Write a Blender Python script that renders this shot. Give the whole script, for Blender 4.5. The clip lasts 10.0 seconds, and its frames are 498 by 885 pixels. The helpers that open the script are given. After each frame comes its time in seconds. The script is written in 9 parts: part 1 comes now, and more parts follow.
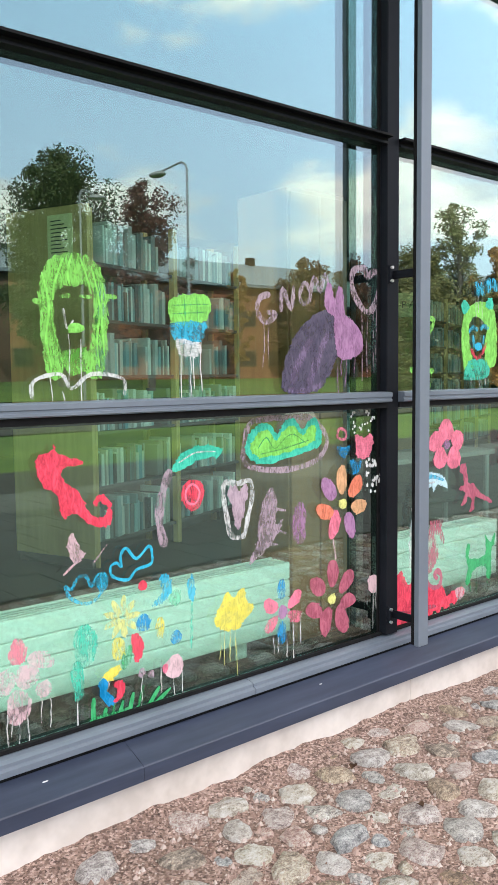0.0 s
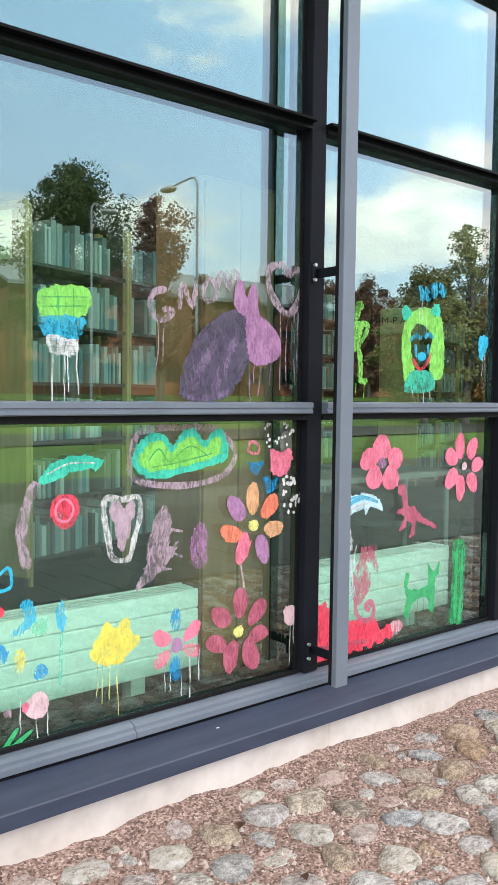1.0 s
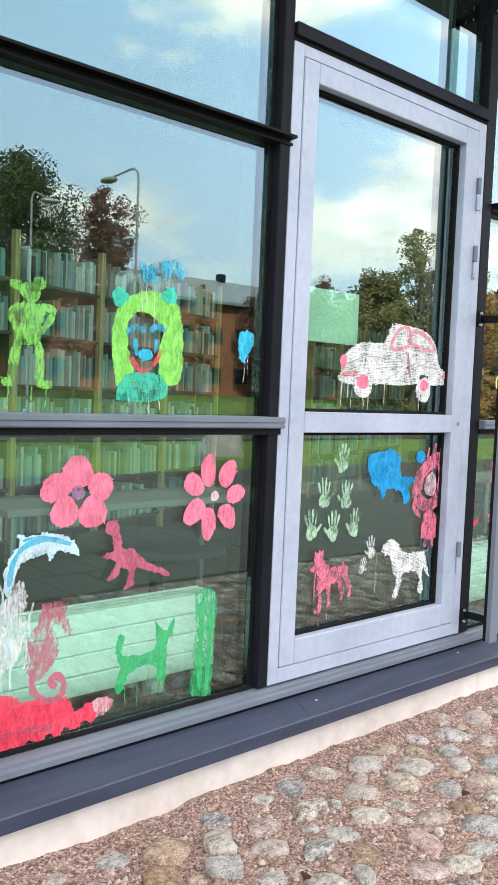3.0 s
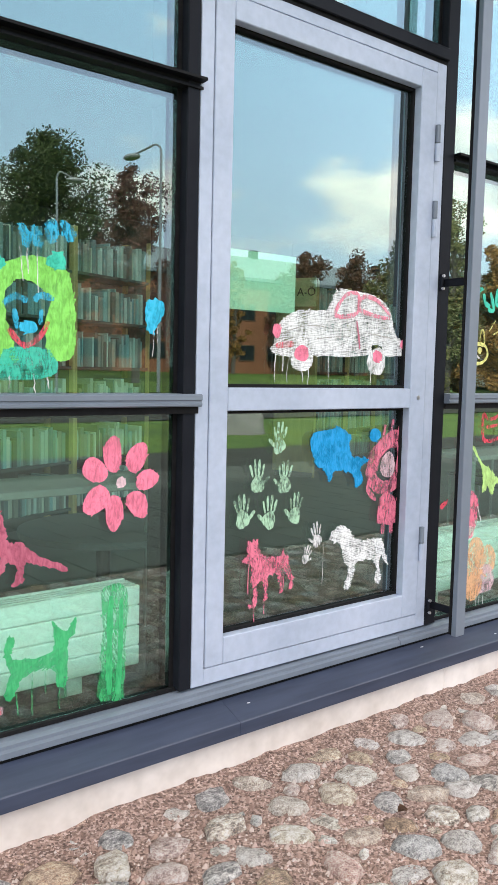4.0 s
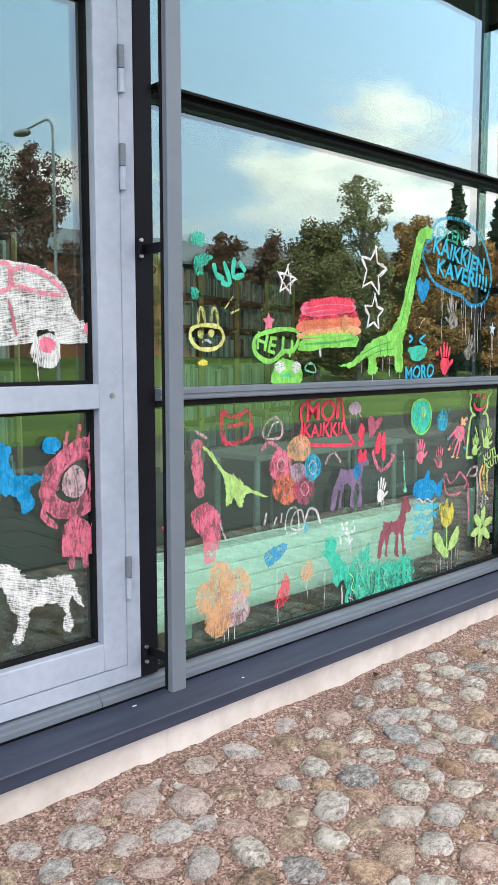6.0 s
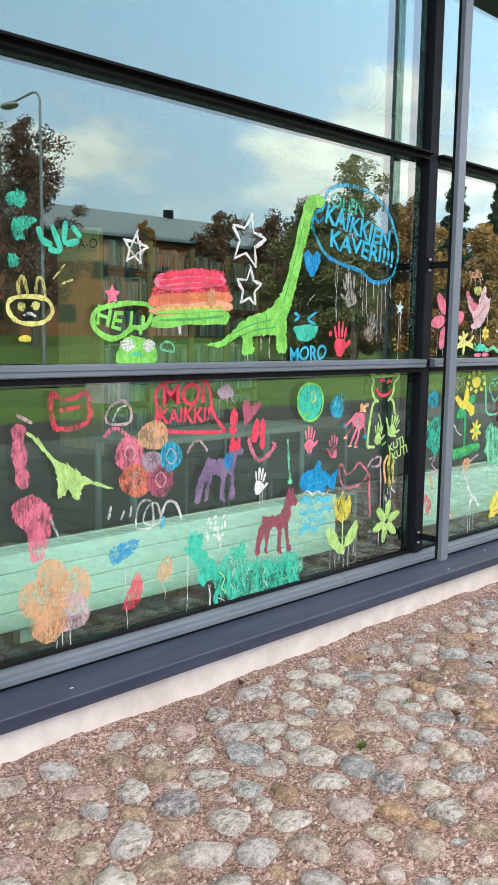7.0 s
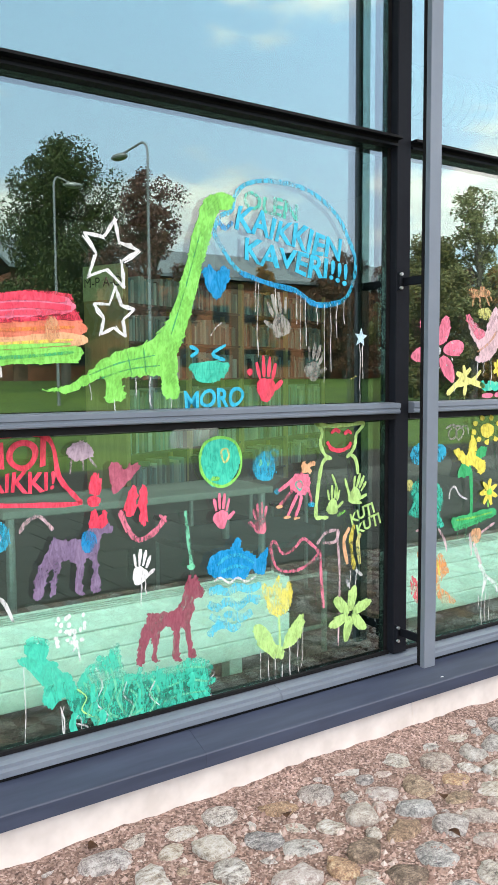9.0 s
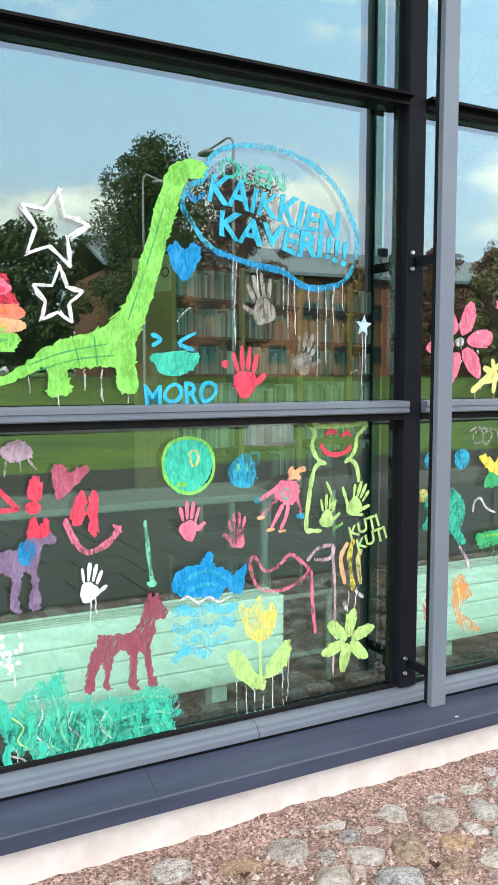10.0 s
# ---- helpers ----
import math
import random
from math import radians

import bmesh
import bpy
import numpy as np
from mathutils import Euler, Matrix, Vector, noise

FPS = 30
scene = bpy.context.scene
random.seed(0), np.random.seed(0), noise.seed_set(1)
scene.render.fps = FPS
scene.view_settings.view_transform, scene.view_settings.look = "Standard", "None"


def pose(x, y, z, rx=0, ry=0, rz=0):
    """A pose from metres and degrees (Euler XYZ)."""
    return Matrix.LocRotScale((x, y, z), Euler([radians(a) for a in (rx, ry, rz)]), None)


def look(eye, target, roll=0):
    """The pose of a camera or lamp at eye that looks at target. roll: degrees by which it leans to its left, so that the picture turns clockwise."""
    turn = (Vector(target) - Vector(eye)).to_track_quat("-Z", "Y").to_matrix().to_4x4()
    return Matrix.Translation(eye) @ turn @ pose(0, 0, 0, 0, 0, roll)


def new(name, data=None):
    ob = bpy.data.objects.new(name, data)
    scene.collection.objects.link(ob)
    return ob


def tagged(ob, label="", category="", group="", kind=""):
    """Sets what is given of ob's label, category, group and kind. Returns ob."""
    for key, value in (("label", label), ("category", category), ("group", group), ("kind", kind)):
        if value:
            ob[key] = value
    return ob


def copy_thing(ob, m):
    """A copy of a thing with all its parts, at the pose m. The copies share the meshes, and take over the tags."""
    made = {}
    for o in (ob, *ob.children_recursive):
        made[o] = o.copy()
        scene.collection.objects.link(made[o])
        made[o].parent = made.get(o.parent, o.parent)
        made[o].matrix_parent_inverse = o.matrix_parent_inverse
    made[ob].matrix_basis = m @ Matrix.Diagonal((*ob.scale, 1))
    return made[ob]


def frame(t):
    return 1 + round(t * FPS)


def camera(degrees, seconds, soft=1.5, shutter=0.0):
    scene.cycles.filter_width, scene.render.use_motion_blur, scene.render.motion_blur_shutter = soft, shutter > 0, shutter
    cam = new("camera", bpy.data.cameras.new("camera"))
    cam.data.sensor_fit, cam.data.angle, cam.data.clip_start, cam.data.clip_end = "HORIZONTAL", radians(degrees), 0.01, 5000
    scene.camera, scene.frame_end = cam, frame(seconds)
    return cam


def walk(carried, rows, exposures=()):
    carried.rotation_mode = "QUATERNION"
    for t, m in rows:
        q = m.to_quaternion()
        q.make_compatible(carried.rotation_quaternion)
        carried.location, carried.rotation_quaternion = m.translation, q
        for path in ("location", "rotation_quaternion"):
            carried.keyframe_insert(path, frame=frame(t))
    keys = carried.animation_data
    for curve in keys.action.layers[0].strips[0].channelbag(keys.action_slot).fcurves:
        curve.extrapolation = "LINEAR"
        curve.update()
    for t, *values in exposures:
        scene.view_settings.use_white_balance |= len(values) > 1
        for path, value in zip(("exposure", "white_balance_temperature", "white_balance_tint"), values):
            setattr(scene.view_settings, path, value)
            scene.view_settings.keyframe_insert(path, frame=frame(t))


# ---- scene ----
cam = camera(33.4, 10.0, soft=1.0)
PATH = [
    (0, (-0.007, -0.031, 1.353), (1.282, 1.489, 1.191), -0.6),
    (0.5, (0.28, -0.074, 1.323), (1.557, 1.462, 1.214), 0.3),
    (1, (0.521, -0.044, 1.31), (1.784, 1.502, 1.191), 0.7),
    (1.5, (0.858, 0.023, 1.336), (2.158, 1.539, 1.222), 0.4),
    (2, (1.143, -0.026, 1.342), (2.479, 1.458, 1.237), 1.0),
    (2.5, (1.428, -0.035, 1.343), (2.773, 1.442, 1.237), 2.4),
    (2.7, (1.584, -0.01, 1.359), (2.925, 1.47, 1.247), 2.5),
    (3.8, (2.183, -0.091, 1.362), (3.46, 1.441, 1.207), 1.4),
    (4, (2.301, -0.079, 1.363), (3.56, 1.465, 1.189), 1.3),
    (4.5, (2.568, -0.014, 1.374), (3.894, 1.474, 1.203), 1.1),
    (5, (2.863, -0.065, 1.384), (4.189, 1.419, 1.192), 0.2),
    (5.5, (3.119, -0.118, 1.383), (4.475, 1.336, 1.172), 0.2),
    (6, (3.492, -0.118, 1.403), (4.87, 1.315, 1.189), -0.0),
    (6.2, (3.613, -0.145, 1.405), (5.008, 1.271, 1.19), -0.3),
    (7.3, (4.376, -0.324, 1.39), (5.739, 1.115, 1.123), 1.1),
    (7.5, (4.531, -0.333, 1.39), (5.908, 1.096, 1.144), 0.8),
    (8, (4.875, -0.354, 1.401), (6.219, 1.112, 1.192), 0.8),
    (8.5, (5.146, -0.276, 1.385), (6.409, 1.261, 1.184), 0.4),
    (9, (5.415, -0.183, 1.391), (6.544, 1.46, 1.229), -0.3),
    (9.5, (5.695, -0.139, 1.386), (6.69, 1.589, 1.232), -0.4),
    (10, (5.938, -0.078, 1.375), (6.876, 1.681, 1.207), 0.1),
]
walk(cam, [(t, look(eye, target, roll)) for t, eye, target, roll in PATH], exposures=[(0, 0.96, 6200, 15), (2.5, 1.09, 6200, 15), (4.5, 0.88, 6200, 15), (7.5, 0.84, 6200, 15), (9.0, 1.07, 6200, 15), (10, 1.16, 6200, 15)])

# ---- world, sun ----
SUN_EL, SUN_AZ = radians(36), radians(-28)
world = bpy.data.worlds.new("world")
scene.world = world
world.use_nodes = True
wn, wl = world.node_tree.nodes, world.node_tree.links
wn.clear()
sky = wn.new("ShaderNodeTexSky")
sky.sky_type, sky.sun_disc = "NISHITA", False
sky.sun_elevation, sky.sun_rotation = SUN_EL, SUN_AZ
sky.air_density, sky.dust_density, sky.ozone_density = 1.0, 0.8, 2.0
coord = wn.new("ShaderNodeTexCoord")
sep = wn.new("ShaderNodeSeparateXYZ")
wl.new(coord.outputs["Generated"], sep.inputs[0])


def wmath(op, a, b):
    n = wn.new("ShaderNodeMath")
    n.operation = op
    for k, v in enumerate((a, b)):
        if isinstance(v, (int, float)):
            n.inputs[k].default_value = v
        else:
            wl.new(v, n.inputs[k])
    return n.outputs[0]


stretch = wn.new("ShaderNodeCombineXYZ")
wl.new(wmath("MULTIPLY", sep.outputs[0], 2.6), stretch.inputs[0])
wl.new(wmath("MULTIPLY", sep.outputs[1], 2.6), stretch.inputs[1])
wl.new(wmath("MULTIPLY", sep.outputs[2], 6.2), stretch.inputs[2])
cloud = wn.new("ShaderNodeTexNoise")
cloud.inputs["Scale"].default_value, cloud.inputs["Detail"].default_value = 1.7, 9.0
cloud.inputs["Roughness"].default_value = 0.55
wl.new(stretch.outputs[0], cloud.inputs["Vector"])
band = wn.new("ShaderNodeValToRGB")  # heaped cloud in a low belt, wisps above it
for p, v in ((0.0, 0.10), (0.12, 0.09), (0.160, 0.19), (0.188, 0.24), (0.215, 0.15), (0.250, 0.03), (0.31, 0.0), (1.0, 0.03)):
    e = band.color_ramp.elements.new(p)
    e.color = (v, v, v, 1)
wl.new(sep.outputs[2], band.inputs[0])
ramp = wn.new("ShaderNodeMapRange")
ramp.interpolation_type = "SMOOTHSTEP"
ramp.inputs["From Min"].default_value, ramp.inputs["From Max"].default_value = 0.585, 0.735
wl.new(wmath("ADD", cloud.outputs["Fac"], band.outputs["Color"]), ramp.inputs["Value"])
amount = wmath("MULTIPLY", ramp.outputs[0], 0.92)
puff = wn.new("ShaderNodeTexNoise")
puff.inputs["Scale"].default_value, puff.inputs["Detail"].default_value = 3.2, 6.0
wl.new(stretch.outputs[0], puff.inputs["Vector"])
tone = wn.new("ShaderNodeValToRGB")
tone.color_ramp.elements[0].position, tone.color_ramp.elements[0].color = 0.36, (8.4, 8.1, 7.7, 1)
tone.color_ramp.elements[1].position, tone.color_ramp.elements[1].color = 0.62, (15.6, 13.9, 11.4, 1)
wl.new(puff.outputs["Fac"], tone.inputs[0])
veil = wn.new("ShaderNodeValToRGB")  # pale near the horizon, blue-green higher up
for p, c in ((0.0, (8.6, 8.7, 8.7)), (0.12, (8.4, 9.1, 9.5)), (0.25, (8.5, 10.0, 11.4)), (0.45, (7.2, 9.9, 12.3)), (1.0, (4.9, 7.9, 11.2))):
    e = veil.color_ramp.elements.new(p)
    e.color = (*c, 1)
wl.new(sep.outputs[2], veil.inputs[0])
haze = wn.new("ShaderNodeMix")
haze.data_type = "RGBA"
haze.inputs["Factor"].default_value = 0.72
wl.new(sky.outputs[0], haze.inputs["A"])
wl.new(veil.outputs["Color"], haze.inputs["B"])
cmix = wn.new("ShaderNodeMix")
cmix.data_type = "RGBA"
wl.new(amount, cmix.inputs["Factor"])
wl.new(haze.outputs["Result"], cmix.inputs["A"])
wl.new(tone.outputs["Color"], cmix.inputs["B"])
back = wn.new("ShaderNodeBackground")
back.inputs["Strength"].default_value = 0.15
wl.new(cmix.outputs["Result"], back.inputs["Color"])
wout = wn.new("ShaderNodeOutputWorld")
wl.new(back.outputs[0], wout.inputs["Surface"])

sun = new("sun", bpy.data.lights.new("sun", "SUN"))
sun.data.energy, sun.data.angle, sun.data.color = 3.6, radians(1.5), (1.0, 0.90, 0.76)
sun_dir = Vector((math.sin(SUN_AZ) * math.cos(SUN_EL), math.cos(SUN_AZ) * math.cos(SUN_EL), math.sin(SUN_EL)))
sun.matrix_world = look(sun_dir * 50, (0, 0, 0))


# ---- materials ----
def mat(name):
    m = bpy.data.materials.new(name)
    m.use_nodes = True
    nt = m.node_tree
    return m, nt, nt.nodes["Principled BSDF"]


def noise_fac(nt, scale, detail=4.0, rough=0.55, vec=None, stretch=None):
    tc = nt.nodes.new("ShaderNodeTexCoord")
    src = tc.outputs["Object"] if vec is None else vec
    if stretch:
        mp = nt.nodes.new("ShaderNodeMapping")
        mp.inputs["Scale"].default_value = stretch
        nt.links.new(src, mp.inputs["Vector"])
        src = mp.outputs[0]
    n = nt.nodes.new("ShaderNodeTexNoise")
    n.inputs["Scale"].default_value, n.inputs["Detail"].default_value = scale, detail
    n.inputs["Roughness"].default_value = rough
    nt.links.new(src, n.inputs["Vector"])
    return n.outputs["Fac"]


def ramp_node(nt, fac, stops):
    r = nt.nodes.new("ShaderNodeValToRGB")
    while len(r.color_ramp.elements) < len(stops):
        r.color_ramp.elements.new(0.5)
    for e, (p, c) in zip(r.color_ramp.elements, stops):
        e.position, e.color = p, (*c, 1)
    nt.links.new(fac, r.inputs[0])
    return r.outputs["Color"]


def mix_rgb(nt, fac, a, b, blend="MIX"):
    m = nt.nodes.new("ShaderNodeMix")
    m.data_type, m.blend_type = "RGBA", blend
    for key, v in (("Factor", fac), ("A", a), ("B", b)):
        if isinstance(v, (int, float)):
            m.inputs[key].default_value = v
        elif isinstance(v, tuple):
            m.inputs[key].default_value = (*v, 1)
        else:
            nt.links.new(v, m.inputs[key])
    return m.outputs["Result"]


def bump(nt, bsdf, fac, strength, dist):
    b = nt.nodes.new("ShaderNodeBump")
    b.inputs["Strength"].default_value, b.inputs["Distance"].default_value = strength, dist
    nt.links.new(fac, b.inputs["Height"])
    nt.links.new(b.outputs[0], bsdf.inputs["Normal"])


def surface(name, dark, light, scale=8.0, rough=0.5, metal=0.0, grain=60.0, relief=0.15, dist=0.002, stretch=None, speck=0.25, spec=0.5):
    """Two scales of variation between two colours, with fine relief."""
    m, nt, b = mat(name)
    big = noise_fac(nt, scale, stretch=stretch)
    fine = noise_fac(nt, grain, 3.0, stretch=stretch)
    col = ramp_node(nt, big, [(0.3, dark), (0.7, light)])
    col = mix_rgb(nt, speck, col, ramp_node(nt, fine, [(0.35, tuple(c * 0.7 for c in dark)), (0.65, tuple(min(1, c * 1.15) for c in light))]))
    nt.links.new(col, b.inputs["Base Color"])
    rr = nt.nodes.new("ShaderNodeMapRange")
    rr.inputs["To Min"].default_value, rr.inputs["To Max"].default_value = max(0.02, rough - 0.1), min(1, rough + 0.12)
    nt.links.new(big, rr.inputs["Value"])
    nt.links.new(rr.outputs[0], b.inputs["Roughness"])
    b.inputs["Metallic"].default_value = metal
    b.inputs["Specular IOR Level"].default_value = spec
    bump(nt, b, fine, relief, dist)
    return m


ALU = surface("painted_aluminium", (0.135, 0.165, 0.208), (0.172, 0.205, 0.252), 3.0, 0.38, 0.0, 40, 0.01, speck=0.05)
DOOR_ALU = surface("door_aluminium", (0.34, 0.40, 0.51), (0.45, 0.51, 0.63), 2.6, 0.38, 0.0, 28, 0.03, speck=0.14)
DARK = surface("dark_metal", (0.005, 0.006, 0.007), (0.009, 0.010, 0.012), 4.0, 0.4, 0.0, 40, 0.01, speck=0.05, spec=0.08)
DARK2 = surface("dark_grey_metal", (0.008, 0.009, 0.013), (0.013, 0.015, 0.020), 4.0, 0.45, 0.0, 40, 0.01, speck=0.08, spec=0.08)
RUBBER = surface("black_gasket", (0.008, 0.008, 0.009), (0.015, 0.015, 0.016), 20, 0.7, spec=0.1)
FLASH = surface("flashing_metal", (0.026, 0.036, 0.066), (0.046, 0.060, 0.100), 5.0, 0.45, 0.0, 30, 0.02, stretch=(0.12, 1, 1), speck=0.35)
STEEL = surface("bolt_steel", (0.5, 0.5, 0.52), (0.65, 0.65, 0.66), 20, 0.3, 0.9)
PLINTH = surface("plinth_render", (0.60, 0.54, 0.49), (0.77, 0.72, 0.68), 1.6, 0.85, 0.0, 11, 0.35, 0.005, speck=0.24)
RADIATOR = surface("radiator_enamel", (0.80, 0.84, 0.80), (0.86, 0.89, 0.86), 3.0, 0.35, 0.0, 60, 0.03)
WOOD = surface("birch_board", (0.44, 0.30, 0.13), (0.56, 0.40, 0.18), 2.0, 0.5, 0.0, 30, 0.1, stretch=(1, 1, 0.12))
PALETOP = surface("pale_laminate", (0.17, 0.18, 0.165), (0.22, 0.23, 0.21), 3.0, 0.5)
BROWNWOOD = surface("brown_stained_wood", (0.29, 0.13, 0.055), (0.38, 0.175, 0.078), 2.0, 0.5, 0.0, 30, 0.1, stretch=(1, 1, 0.12))
SHELFMETAL = surface("shelf_board", (0.05, 0.05, 0.055), (0.08, 0.08, 0.085), 5.0, 0.5)
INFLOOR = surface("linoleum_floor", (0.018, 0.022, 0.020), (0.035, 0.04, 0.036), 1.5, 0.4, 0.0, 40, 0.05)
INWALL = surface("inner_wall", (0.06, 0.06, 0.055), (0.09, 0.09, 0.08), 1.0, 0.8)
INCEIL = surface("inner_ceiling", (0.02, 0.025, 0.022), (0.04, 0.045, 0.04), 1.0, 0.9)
SOFFIT = surface("soffit_board", (0.015, 0.015, 0.016), (0.03, 0.03, 0.03), 2.0, 0.7)
GREENDUCT = surface("green_duct", (0.015, 0.07, 0.04), (0.025, 0.10, 0.055), 2.0, 0.7, spec=0.1)
PAPER = surface("paper_sheet", (0.74, 0.80, 0.72), (0.80, 0.85, 0.78), 3.0, 0.8)
YELLOW_SIGN = surface("yellow_sign", (0.74, 0.70, 0.36), (0.80, 0.76, 0.44), 3.0, 0.6)
INK = surface("black_ink", (0.015, 0.015, 0.015), (0.03, 0.03, 0.03), 10, 0.6)
ASPHALT = surface("asphalt", (0.034, 0.032, 0.025), (0.052, 0.048, 0.038), 0.6, 0.85, 0.0, 60, 0.5, 0.004)
GRASS = surface("lawn_grass", (0.042, 0.095, 0.012), (0.130, 0.200, 0.022), 0.35, 0.9, 0.0, 9.0, 0.6, 0.03)
SLAB = surface("concrete_slab", (0.085, 0.088, 0.078), (0.125, 0.128, 0.112), 1.2, 0.85, 0.0, 50, 0.4, 0.003)
SLAB_BED = surface("slab_joint_sand", (0.035, 0.034, 0.030), (0.055, 0.052, 0.046), 4.0, 0.9)
BARK = surface("bark", (0.07, 0.06, 0.05), (0.16, 0.14, 0.12), 3.0, 0.9, 0.0, 14, 0.6, 0.02)
ROOFING = surface("roof_sheet", (0.14, 0.17, 0.20), (0.20, 0.24, 0.27), 0.4, 0.5)
BRICK = surface("orange_render", (0.24, 0.095, 0.05), (0.32, 0.13, 0.065), 0.5, 0.85)
PALEWALL = surface("pale_render", (0.55, 0.53, 0.48), (0.68, 0.65, 0.6), 0.5, 0.85)
BROWNWALL = surface("brown_cladding", (0.10, 0.06, 0.04), (0.16, 0.10, 0.06), 0.5, 0.8)
DARKGLASS = surface("dark_window", (0.015, 0.02, 0.022), (0.03, 0.04, 0.045), 1.0, 0.08)
BOULDER = surface("boulder_granite", (0.20, 0.18, 0.17), (0.34, 0.31, 0.29), 3.0, 0.85, 0.0, 40, 0.6, 0.01)
LAMP_GREY = surface("galvanised_steel", (0.28, 0.29, 0.30), (0.38, 0.39, 0.40), 4.0, 0.4, 0.6)


def leaf_mat(name, dark, light):
    m, nt, b = mat(name)
    geo = nt.nodes.new("ShaderNodeNewGeometry")
    col = ramp_node(nt, geo.outputs["Random Per Island"], [(0.0, dark), (1.0, light)])
    nt.links.new(col, b.inputs["Base Color"])
    b.inputs["Roughness"].default_value = 0.7
    return m


LEAF_GREEN = leaf_mat("leaf_green", (0.025, 0.045, 0.012), (0.10, 0.12, 0.035))
LEAF_RUST = leaf_mat("leaf_rust", (0.14, 0.07, 0.022), (0.42, 0.22, 0.055))
LEAF_PURPLE = leaf_mat("leaf_purple_brown", (0.06, 0.03, 0.025), (0.26, 0.13, 0.10))
LEAF_OLIVE = leaf_mat("leaf_olive_brown", (0.05, 0.055, 0.018), (0.20, 0.17, 0.05))
LEAF_BROWN = leaf_mat("leaf_red_brown", (0.05, 0.025, 0.015), (0.20, 0.09, 0.045))
LEAF_BIRCH = leaf_mat("leaf_birch", (0.10, 0.11, 0.04), (0.30, 0.28, 0.12))
NEEDLE = leaf_mat("spruce_needles", (0.008, 0.018, 0.008), (0.03, 0.05, 0.02))


def glass_mat():
    m = bpy.data.materials.new("tinted_glass")
    m.use_nodes = True
    nt = m.node_tree
    nt.nodes.clear()
    out = nt.nodes.new("ShaderNodeOutputMaterial")
    mixer = nt.nodes.new("ShaderNodeMixShader")
    tr = nt.nodes.new("ShaderNodeBsdfTransparent")
    tr.inputs["Color"].default_value = (0.80, 0.97, 0.89, 1)
    gl = nt.nodes.new("ShaderNodeBsdfGlossy")
    gl.inputs["Roughness"].default_value = 0.0
    gl.inputs["Color"].default_value = (0.88, 0.99, 1.0, 1)
    lw = nt.nodes.new("ShaderNodeLayerWeight")
    lw.inputs["Blend"].default_value = 0.5
    power = nt.nodes.new("ShaderNodeMath")
    power.operation = "POWER"
    nt.links.new(lw.outputs["Facing"], power.inputs[0])
    power.inputs[1].default_value = 2.5
    gloss = nt.nodes.new("ShaderNodeMath")
    gloss.operation = "MULTIPLY_ADD"
    nt.links.new(power.outputs[0], gloss.inputs[0])
    gloss.inputs[1].default_value, gloss.inputs[2].default_value = 0.72, 0.125
    nt.links.new(gloss.outputs[0], mixer.inputs[0])
    nt.links.new(tr.outputs[0], mixer.inputs[1])
    nt.links.new(gl.outputs[0], mixer.inputs[2])
    nt.links.new(mixer.outputs[0], out.inputs["Surface"])
    return m


GLASS = glass_mat()


